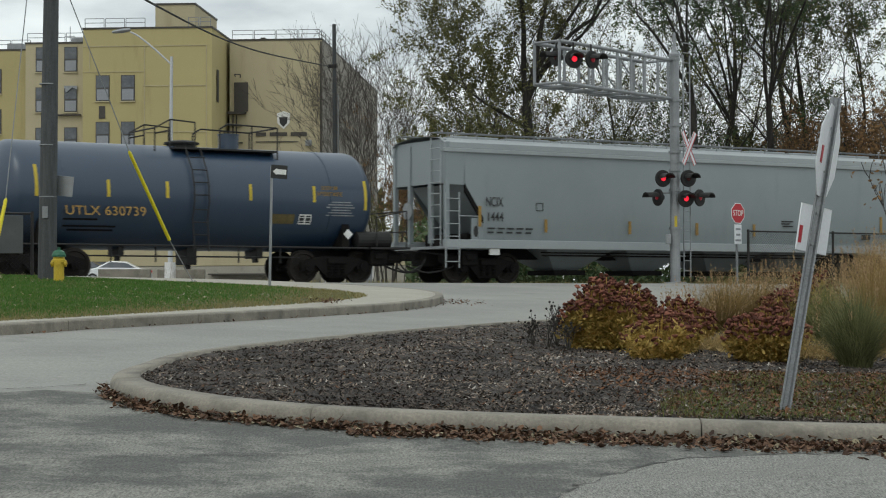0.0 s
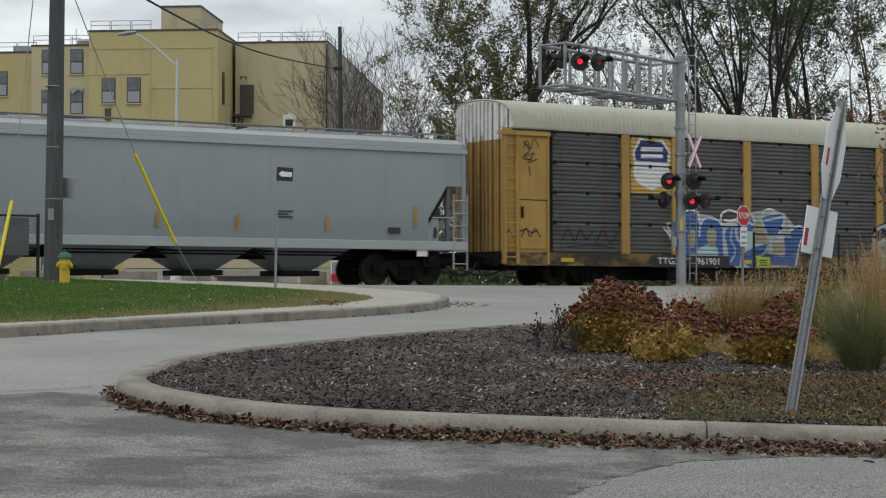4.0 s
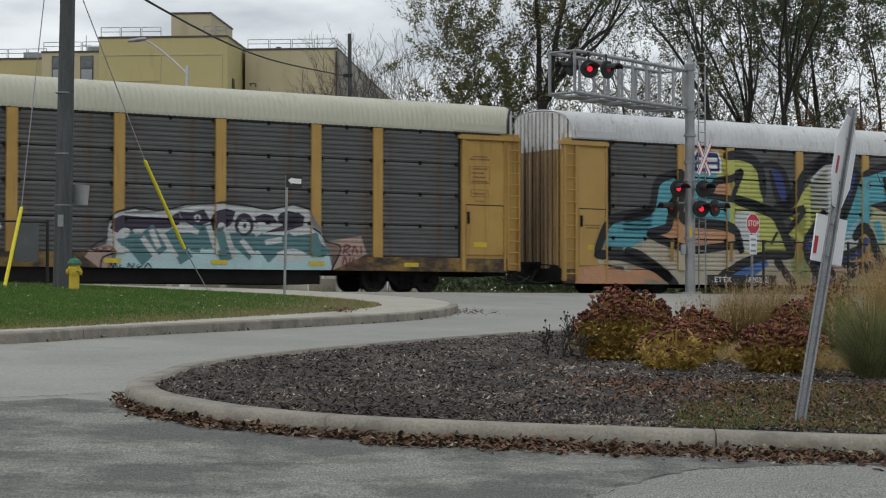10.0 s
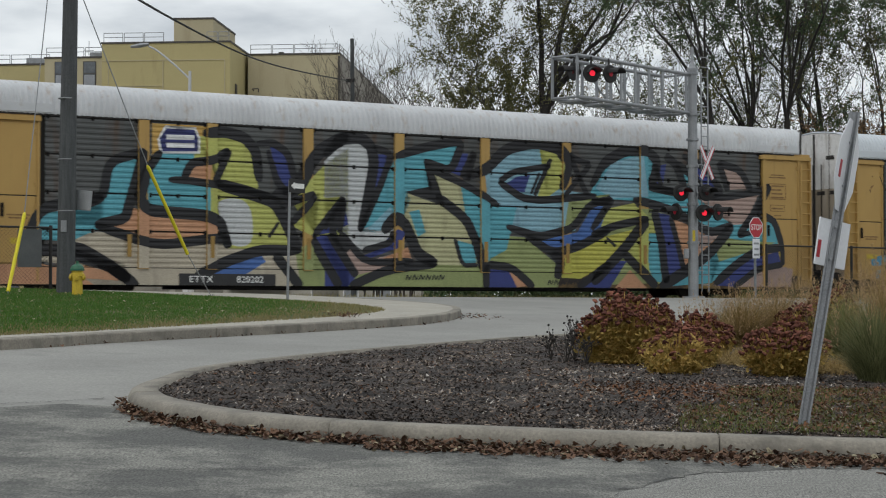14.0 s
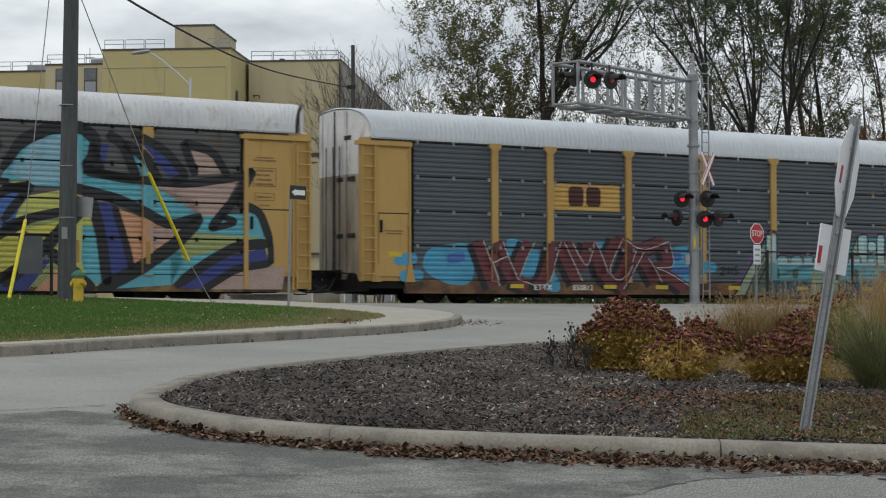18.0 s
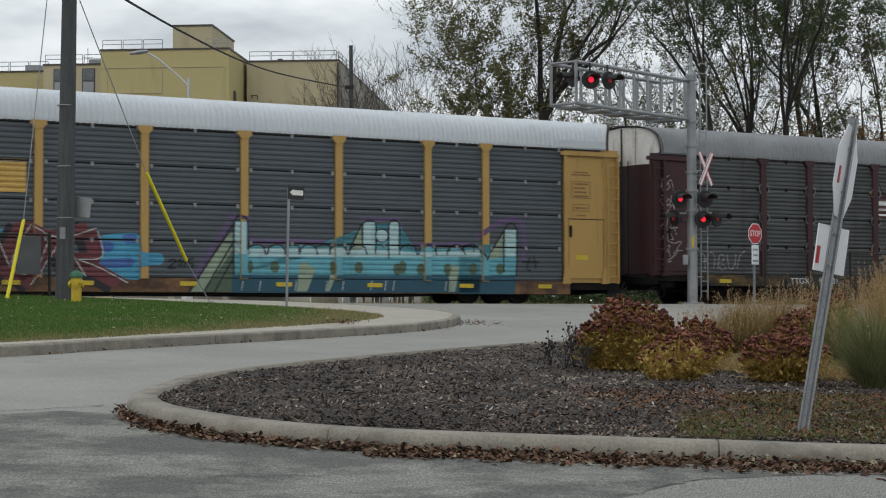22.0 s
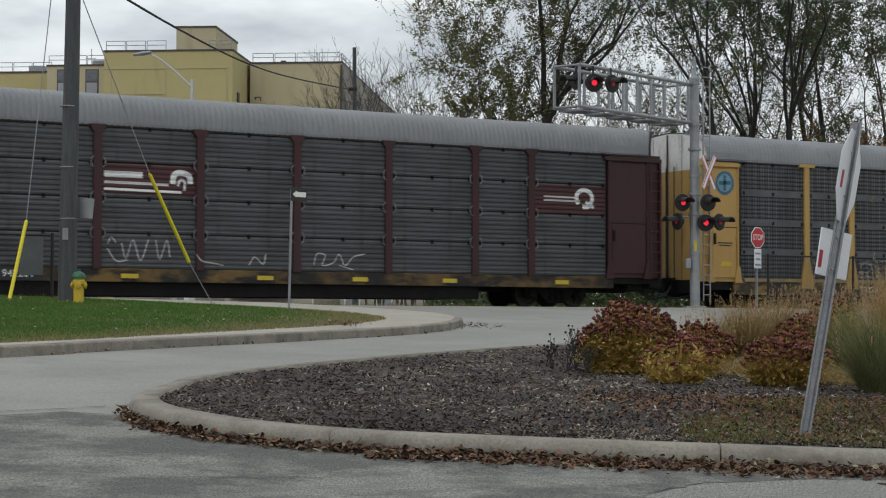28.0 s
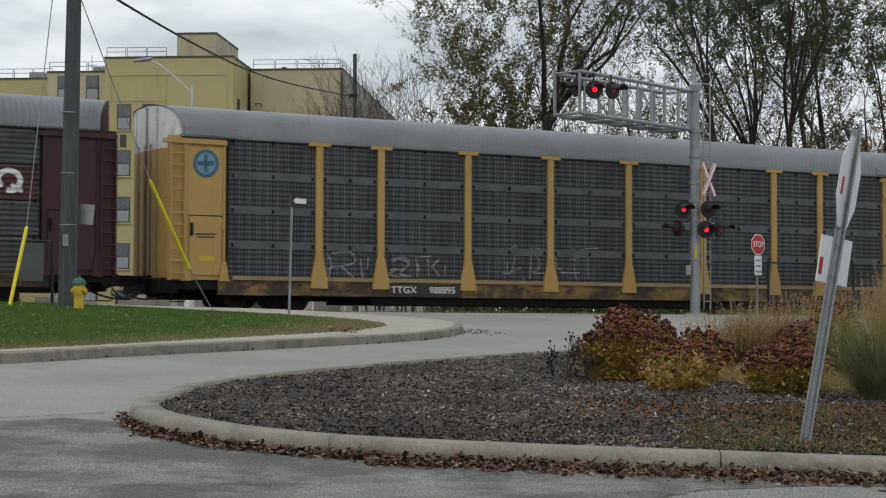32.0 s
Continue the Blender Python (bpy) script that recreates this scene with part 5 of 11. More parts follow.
BN = autorack(152.73, "yellow autorack with sooty panels, flared posts and a dull roof", M["yellow_paint"], M["panel_grid"], M["roof_grey"], M["dirty_sill"], M["white_band"], sill=(0.44, 0.88), flared=True, pw=0.105, wave=0.15)


# ---------------------------------------------------------------- crossing signal on a cantilever
def signal_head(owner, x, y, z, turn, lit, size=0.25):
    m = Matrix.Translation((x, y, z)) @ pose(0, 0, 0, 0, 0, turn)
    back = lathe(bmesh.new(), [(0.01, 0.06), (size, 0.05), (size + 0.01, 0.0), (size, -0.02), (0.14, -0.03), (0.14, -0.05)], 22, m @ pose(0, 0, 0, 90))
    ob = part("signal_head", back, M["black"], owner, "round black flashing-light backing")
    bm = bmesh.new()
    rings = []
    for k in range(9):
        a = radians(5 + 170 * k / 8)
        rings.append([m @ Vector((0.15 * math.cos(a), 0.03, 0.14 * math.sin(a))), m @ Vector((0.17 * math.cos(a), -0.46, -0.02 + 0.14 * math.sin(a))), m @ Vector((0.185 * math.cos(a), -0.46, -0.01 + 0.155 * math.sin(a))), m @ Vector((0.165 * math.cos(a), 0.03, 0.16 * math.sin(a)))])
    part("visor", loft(bm, rings), M["black"], ob)
    lens = lathe(bmesh.new(), [(0.001, 0.075), (0.055, 0.068), (0.098, 0.05), (0.098, 0.03), (0.001, 0.03)], 20, m @ pose(0, 0, 0, 90))
    part("lens", lens, M[lit], ob, "glowing red lens" if lit == "lamp_red" else "dark red lens", smooth=True)
    bm = lathe(bmesh.new(), [(0.001, -0.2), (0.09, -0.17), (0.1, -0.05), (0.1, 0.0), (0.001, 0.0)], 12, m @ pose(0, 0, 0, 90))
    part("lamp_housing", bm, M["black"], ob)
    return ob


def crossing_signal():
    mx, my = 7.5, 57.0
    base = gz(mx, my)
    t = thing("crossing_signal", pose(0, 0, 0), "grey steel cantilever crossing signal with lit red lamps", "railway signal")
    part("mast", tube(bmesh.new(), (mx, my, base), (mx, my, 8.42), 0.155, 0.14, 18), M["galv"], t, smooth=False)
    part("mast_cap", lathe(bmesh.new(), [(0.17, 0), (0.17, 0.08), (0.1, 0.14), (0.05, 0.3), (0.045, 0.7), (0.01, 0.75)], 14, Matrix.Translation((mx, my, 8.4))), M["galv"], t)
    part("base_plate", bbox(0.01, (mx - 0.3, my - 0.3, base, mx + 0.3, my + 0.3, base + 0.05)), M["galv"], t)
    part("footing", lathe(bmesh.new(), [(0.45, -0.3), (0.45, 0.0), (0.42, 0.02), (0.001, 0.02)], 16, Matrix.Translation((mx, my, base - 0.01))), M["concrete"], t)
    for z in (3.2, 4.35, 4.95, 5.5, 6.3, 7.05, 8.3):
        part("collar", lathe(bmesh.new(), [(0.15, 0), (0.19, 0), (0.19, 0.07), (0.15, 0.07)], 16, Matrix.Translation((mx, my, z))), M["galv"], t)
    # truss: two frames side by side out over the road
    a, b = Vector((mx - 0.12, my - 0.1, 0)), Vector((3.72, 52.5, 0))
    d = (b - a).normalized()
    w = Vector((d.y, -d.x, 0)) * 0.86
    ln = (b - a).length
    for off in (Vector((0, 0, 0)), w):
        for z in (7.13, 8.29):
            part("chord", tube(bmesh.new(), a + off + Vector((0, 0, z)), b + off + Vector((0, 0, z)), 0.055, n=10), M["galv"], t)
        for k in range(9):
            p = a + off + d * (ln * k / 8.0 if k else 0.15)
            if k == 7:
                continue
            part("strut", boxes((-0.05, -0.02, 7.13, 0.05, 0.02, 8.29)), M["galv"], t).matrix_basis = Matrix.Translation(p) @ pose(0, 0, 0, 0, 0, math.degrees(math.atan2(d.y, d.x)))
        for k in range(0, 6, 2):
            p, q = a + off + d * (ln * k / 8.0), a + off + d * (ln * (k + 2) / 8.0)
            za, zb = (7.15, 8.25) if off.length else (8.25, 7.15)
            if off.length:
                part("brace", tube(bmesh.new(), p + Vector((0, 0, za)), q + Vector((0, 0, zb)), 0.025, n=6), M["galv"], t)
    for z in (7.13, 8.29):
        for k in (range(9) if z < 8 else (0, 8)):
            p = a + d * (ln * k / 8.0) + Vector((0, 0, z))
            part("cross_tie", tube(bmesh.new(), p, p + w, 0.035, n=8), M["galv"], t)
    for k in range(5):
        p = a + d * (ln * (0.06 + 0.2 * k)) + w * 0.5
        o = part("walk_grating", boxes((0, -0.38, 7.03, ln * 0.1, 0.38, 7.07)), M["galv"], t)
        o.matrix_basis = Matrix.Translation((p.x, p.y, 0)) @ pose(0, 0, 0, 0, 0, math.degrees(math.atan2(d.y, d.x)))
    # climbing ladder
    bm = bmesh.new()
    lx, ly = mx + 0.3, my + 0.28
    for dx in (0.0, 0.3):
        tube(bm, (lx + dx * 0.75, ly + dx * 0.6, base + 0.2), (lx + dx * 0.75, ly + dx * 0.6, 8.5), 0.022, n=6)
    for k in range(24):
        z = base + 0.4 + k * 0.3
        tube(bm, (lx, ly, z), (lx + 0.225, ly + 0.18, z), 0.015, n=5)
    part("ladder", bm, M["galv"], t)
    for z in (2.4, 4.0, 5.6, 7.2):
        part("ladder_bracket", tube(bmesh.new(), (mx, my, z), (lx + 0.05, ly, z), 0.02, n=6), M["galv"], t)
    # lamps
    for x, y, z, turn, lit in ((7.1, 56.75, 4.72, 22, "lamp_red"), (7.86, 56.75, 4.72, 22, "lens_dark"), (6.98, 56.85, 4.16, -62, "lamp_dim"), (7.78, 56.7, 4.11, 14, "lamp_red"), (8.2, 56.8, 4.14, 48, "lamp_dim"), (4.13, 52.62, 7.79, 12, "lamp_red"), (4.66, 53.0, 7.82, 42, "lamp_dim"), (3.66, 52.75, 7.86, -60, "lens_dark")):
        signal_head(t, x, y, z, turn, lit)
    part("cross_arm", tube(bmesh.new(), (6.98, 56.95, 4.72), (7.95, 56.95, 4.72), 0.03, n=8), M["galv"], t)
    part("cross_arm", tube(bmesh.new(), (6.9, 57.0, 4.3), (8.25, 56.95, 4.3), 0.03, n=8), M["galv"], t)
    for ch in ([(4.13, 52.85, 7.79), (4.13, 52.85, 8.29)], [(4.66, 53.15, 7.82), (4.66, 53.3, 8.29)], [(3.66, 52.9, 7.86), (3.66, 52.9, 8.29)]):
        part("lamp_hanger", tubes(0.03, ch), M["black"], t)
    # crossbuck: white boards with red edges
    for ang in (31, -31):
        m = Matrix.Translation((7.9, 56.72, 5.62)) @ pose(0, 0, 0, 0, 0, 44) @ pose(0, 0, 0, 0, ang)
        o = part("crossbuck_board", boxes((-0.075, -0.012 if ang > 0 else 0.014, -0.56, 0.075, 0.012 if ang > 0 else 0.03, 0.56)), M["white_sign"], t, "white crossbuck board with red borders")
        o.matrix_basis = m
        for sx in (-1, 1):
            e = part("red_border", boxes((sx * 0.062 - 0.013, -0.017 if ang > 0 else 0.009, -0.56, sx * 0.062 + 0.013, -0.012 if ang > 0 else 0.014, 0.56)), M["red_sign"], o)
    part("junction_box", bbox(0.02, (7.2, 56.75, 2.75, 7.35, 56.95, 3.05)), M["galv"], t)
    part("warning_label", boxes((7.46, 56.825, 3.2, 7.54, 56.845, 3.6)), M["yellow_mark"], t)
    return t


crossing_signal()


def octagon(r):
    r = r / math.cos(math.pi / 8)
    return [(r * math.cos(math.pi / 8 + k * math.pi / 4), r * math.sin(math.pi / 8 + k * math.pi / 4)) for k in range(8)]


def stop_sign(x, y):
    t = thing("stop_sign", pose(x, y, gz(x, y), 0, 0, 42), "red octagonal stop sign with a white tab on a steel post", "road sign")
    zc = 3.7 - gz(x, y)
    part("post", bbox(0.005, (-0.03, -0.03, -0.1, 0.03, 0.03, zc + 0.3)), M["galv"], t)
    p = part("plate", slab(bmesh.new(), [(a, zc + b) for a, b in octagon(0.31)], -0.05, -0.04), M["white_sign"], t)
    part("red_field", slab(bmesh.new(), [(a, zc + b) for a, b in octagon(0.285)], -0.055, -0.05), M["red_sign"], p)
    text_mesh("STOP", 0.25, M["white_mark"], t, Matrix.Translation((0, -0.058, zc)) @ Euler((radians(90), 0, 0)).to_matrix().to_4x4(), label="white capitals", stretch=0.8)
    tab = part("tab_plate", bbox(0.004, (-0.17, -0.05, zc - 0.93, 0.17, -0.04, zc - 0.34)), M["white_sign"], t)
    for k, w in enumerate((0.24, 0.2, 0.26)):
        part("writing_bar", boxes((-w / 2, -0.056, zc - 0.51 - k * 0.17, w / 2, -0.051, zc - 0.45 - k * 0.17)), M["grey_mark"], tab)
    return t


stop_sign(9.42, 57.4)


def near_sign():
    """The leaning sign at the edge of the bed, seen from behind."""
    bx, by = 2.88, 15.3
    z0 = gz(bx, by) + 0.12
    t = thing("leaning_sign", pose(bx, by, z0, -2, 10.2, 0), "bare metal backs of leaning signs on a steel post", "road sign")
    # u-shaped post with punched holes
    bm = slab(bmesh.new(), [(-0.045, -0.02), (-0.03, -0.02), (-0.018, 0.012), (0.018, 0.012), (0.03, -0.02), (0.045, -0.02), (0.045, -0.012), (0.034, -0.012), (0.022, 0.02), (-0.022, 0.02), (-0.034, -0.012), (-0.045, -0.012)], -0.3, 2.62, "z")
    part("post", bm, M["galv"], t)
    o = part("octagon_plate", slab(bmesh.new(), octagon(0.375), 0.022, 0.026), M["sign_back"], t, "bare aluminium back of an octagonal sign")
    o.matrix_basis = pose(0.035, 0.02, 2.17, 0, 0, 66)
    part("red_sticker", boxes((-0.25, 0.017, -0.12, -0.19, 0.021, 0.02)), M["red_sign"], o)
    o = part("tab_back", bbox(0.008, (-0.24, 0.022, -0.19, 0.24, 0.028, 0.19)), M["sign_back"], t, "bare aluminium back of a rectangular tab")
    o.matrix_basis = pose(0.02, 0.02, 1.53, 0, -3, 48)
    part("red_sticker", boxes((-0.225, 0.017, -0.13, -0.18, 0.021, 0.01)), M["red_sign"], o)
    for z in (1.4, 1.66, 2.0, 2.36):
        part("bolt", tube(bmesh.new(), (0, 0.0, z), (0, -0.03, z), 0.01, n=6), M["galv"], t)
    return t


near_sign()


def utility_pole():
    x, y = -8.05, 40.4
    z0 = gz(x, y)
    t = thing("utility_pole", pose(x, y, z0), "tall weathered grey utility pole standing in the lawn", "utility pole")
    bm = tube(bmesh.new(), (0, 0, -0.2), (0.15, 0, 12.5), 0.2, 0.12, 18)
    part("shaft", bm, M["wood_pole"], t, smooth=False)
    for z in (2.0, 3.1, 4.4):
        part("strap", lathe(bmesh.new(), [(0.185, 0), (0.192, 0), (0.192, 0.02), (0.185, 0.02)], 16, Matrix.Translation((0.02, 0, z))), M["galv"], t)
    o = part("sign_plate", bbox(0.006, (-0.3, 0.2, 2.05, 0.27, 0.215, 2.48)), M["galv"], t, "plain back of a sign plate")
    o.matrix_basis = pose(0.0, 0, 0, 0, 6, -12)
    part("number_plate", boxes((-0.06, -0.21, 1.55, 0.06, -0.19, 1.8)), M["galv"], t)
    part("cross_arm", bbox(0.01, (-1.1, -0.2, 11.3, 1.4, -0.08, 11.42)), M["wood_pole"], t)
    return t


utility_pole()


def hydrant():
    x, y = -7.62, 39.5
    t = thing("fire_hydrant", pose(x, y, gz(x, y) + 0.2), "yellow fire hydrant with a green cap, standing in the lawn", "fire hydrant")
    part("barrel", lathe(bmesh.new(), [(0.15, -0.1), (0.15, 0.03), (0.11, 0.05), (0.11, 0.42), (0.14, 0.44), (0.14, 0.5), (0.12, 0.52), (0.12, 0.56)], 18), M["hydrant_yellow"], t)
    part("bonnet", lathe(bmesh.new(), [(0.15, 0.56), (0.15, 0.6), (0.12, 0.66), (0.06, 0.7), (0.03, 0.71), (0.03, 0.76), (0.001, 0.76)], 18), M["hydrant_green"], t, "green cap")
    for ang in (0, 180, 270):
        m = pose(0, 0, 0.42, 0, 0, ang) @ pose(0, 0, 0, 0, 90)
        part("outlet", lathe(bmesh.new(), [(0.055, 0.08), (0.055, 0.12), (0.068, 0.12), (0.068, 0.155), (0.025, 0.155), (0.025, 0.175), (0.001, 0.175)], 12, m), M["hydrant_yellow"], t)
    return t


hydrant()


def guy_wire(anchor, guard_low, guard_top, top):
    t = thing("guy_wire", pose(0, 0, 0), "taut guy wire with a bright yellow plastic guard", "guy wire", "guy wires of the pole")
    part("wire", tubes(0.012, [anchor, guard_low, guard_top, top], n=5), M["galv"], t)
    part("guard", tube(bmesh.new(), guard_low, guard_top, 0.04, 0.04, 10), M["bright_yellow"], t, "yellow plastic guard")
    part("guard_cap", tube(bmesh.new(), guard_top, Vector(guard_top) + (Vector(guard_top) - Vector(guard_low)).normalized() * 0.06, 0.042, 0.02, 10), M["bright_yellow"], t)
    part("anchor_rod", tube(bmesh.new(), Vector(anchor) - Vector((0, 0, 0.15)), Vector(anchor) + Vector((0, 0, 0.1)), 0.02, n=6), M["galv"], t)


guy_wire((-9.02, 39.2, gz(-9, 39.2) + 0.15), (-9.0, 39.25, 1.6), (-8.83, 39.95, 3.22), (-8.1, 40.4, 11.4))
guy_wire((-5.3, 43.6, gz(-5.3, 43.6) + 0.1), (-5.8, 43.0, 2.48), (-6.54, 42.0, 4.37), (-8.0, 40.5, 8.6))


def oneway_sign():
    x, y = -3.42, 41.6
    z0 = gz(x, y) + 0.15
    t = thing("arrow_sign", pose(x, y, z0), "small black sign with a white arrow on a thin steel post", "road sign")
    part("post", tube(bmesh.new(), (0, 0, -0.1), (0.05, 0, 2.65), 0.03, 0.03, 10), M["galv"], t)
    p = part("plate", bbox(0.005, (-0.19, -0.05, 2.38, 0.19, -0.035, 2.68)), M["dark_mark"], t, "black plate with a white border")
    p.matrix_basis = pose(0.07, 0, 0, 0, 3, 25)
    part("arrow", slab(bmesh.new(), [(-0.15, 2.53), (-0.06, 2.61), (-0.06, 2.585), (0.16, 2.585), (0.16, 2.475), (-0.06, 2.475), (-0.06, 2.45)], -0.058, -0.051), M["white_mark"], p)
    return t


oneway_sign()


def chain_link(name, posts, height, label, gap=0.09):
    """A fence of black posts and rails with a diamond mesh of real wires."""
    t = thing(name, pose(0, 0, 0), label, "fence")
    for x, y in posts:
        part("post", tube(bmesh.new(), (x, y, gz(x, y) - 0.1), (x, y, gz(x, y) + height + 0.05), 0.04, n=10), M["black"], t)
    for (xa, ya), (xb, yb) in zip(posts, posts[1:]):
        a, b = Vector((xa, ya, gz(xa, ya))), Vector((xb, yb, gz(xb, yb)))
        part("top_rail", tube(bmesh.new(), a + Vector((0, 0, height)), b + Vector((0, 0, height)), 0.025, n=8), M["black"], t)
        part("bottom_rail", tube(bmesh.new(), a + Vector((0, 0, 0.08)), b + Vector((0, 0, 0.08)), 0.012, n=6), M["black"], t)
        ln = (b - a).length
        verts, faces = [], []
        n = int((ln + height) / gap)
        nrm = Vector((-(b - a).y, (b - a).x, 0)).normalized()
        for sg in (1, -1):
            for k in range(n):
                s0 = k * gap - (height if sg > 0 else 0)
                pts = []
                for s, z in ((s0, 0.0), (s0 + sg * height, height)) if sg > 0 else ((s0, 0.0), (s0 - height, height)):
                    pts.append((s, z))
                (sa, za), (sb, zb) = pts
                # trim to the bay
                def at_s(s):
                    f = (s - sa) / (sb - sa)
                    return za + (zb - za) * f
                lo_s, hi_s = max(0.0, min(sa, sb)), min(ln, max(sa, sb))
                if hi_s - lo_s < 0.02:
                    continue
                p, q = a + (b - a) / ln * lo_s + Vector((0, 0, at_s(lo_s))), a + (b - a) / ln * hi_s + Vector((0, 0, at_s(hi_s)))
                i = len(verts)
                w = 0.004
                verts += [p + Vector((0, 0, w)), p - Vector((0, 0, w)), q - Vector((0, 0, w)), q + Vector((0, 0, w)), p + nrm * 0.006, q + nrm * 0.006]
                faces += [(i, i + 1, i + 2, i + 3), (i, i + 4, i + 5, i + 3), (i + 1, i + 4, i + 5, i + 2)]
        o = raw("wire_mesh", verts, faces, M["black"], t)
        o["kind"] = "stuff"
    return t


chain_link("chain_link_fence", [(-12.6, 42.6), (-10.9, 43.4), (-9.15, 44.2)], 1.65, "black chain-link fence beside the track")
chain_link("chain_link_fence", [(9.75, 57.3), (12.7, 59.1), (15.6, 60.85), (18.5, 62.6)], 1.6, "black chain-link fence along the track")
x, y = -9.6, 43.9
t = thing("notice_board", pose(x, y, gz(x, y), 0, 0, 25), "dull grey perforated panel fixed to the fence", "panel")
part("panel_face", bbox(0.006, (-0.28, -0.12, 0.72, 0.28, -0.1, 1.6)), M["band_grey"], t)
part("bracket", boxes((-0.2, -0.1, 0.8, -0.16, 0.05, 1.5), (0.16, -0.1, 0.8, 0.2, 0.05, 1.5)), M["black"], t)


def street_lamp():
    x, y = -11.03, 82.0
    z0 = gz(x, y)
    t = thing("street_lamp", pose(x, y, z0), "white steel street lamp with a long curved arm", "street lamp")
    part("pole", tube(bmesh.new(), (0, 0, -0.1), (0.05, 0, 9.85), 0.11, 0.065, 12), M["lamp_grey"], t)
    part("base", tube(bmesh.new(), (0, 0, -0.1), (0, 0, 0.95), 0.24, 0.24, 14), M["white_band"], t, "white base sleeve")
    pts = smooth_line([(0.05, 0, 9.5), (-0.65, 0, 10.15), (-1.35, 0, 10.72), (-1.75, 0, 10.93)], 5)
    part("arm", tubes(0.04, pts, n=8), M["lamp_grey"], t)
    part("lantern", lathe(bmesh.new(), [(0.001, -0.45), (0.1, -0.4), (0.17, 0.0), (0.12, 0.35), (0.001, 0.4)], 12, Matrix.Translation((-2.1, 0, 10.97)) @ pose(0, 0, 0, 0, 82) @ Matrix.Diagonal((0.6, 1, 1, 1))), M["galv"], t)
    return t


street_lamp()


def far_pole():
    x, y = -5.2, 110.0
    t = thing("utility_pole", pose(x, y, gz(x, y)), "grey wooden utility pole by the mill", "utility pole")
    part("shaft", tube(bmesh.new(), (0, 0, -0.2), (-0.1, 0, 15.1), 0.17, 0.11, 12), M["wood_pole"], t)
    part("insulator_bracket", bbox(0.01, (-0.45, -0.15, 12.55, 0.05, 0.05, 12.75)), M["black"], t)
    part("conduit", tube(bmesh.new(), (0.17, -0.05, 0), (0.13, -0.05, 11), 0.04, n=8), M["galv"], t)
    return t


far_pole()
cable = smooth_line([(-9.0, 30.0, 8.7), (-8.55, 60, 10.45), (-7.85, 85, 12.35), (-5.6, 110, gz(-5.2, 110) + 12.65)], 10)
tagged(part("overhead_cable", loft(bmesh.new(), [[p + Vector((0.035 * math.cos(k * math.tau / 6), 0, 0.035 * math.sin(k * math.tau / 6))) for k in range(6)] for p in cable]), M["black"]), "thick black overhead cable", "cable")


# ---------------------------------------------------------------- the mill
BO = Matrix.Translation((-8.51, 156.0, 0)) @ pose(0, 0, 0, 0, 0, -5)
BASE = 2.0


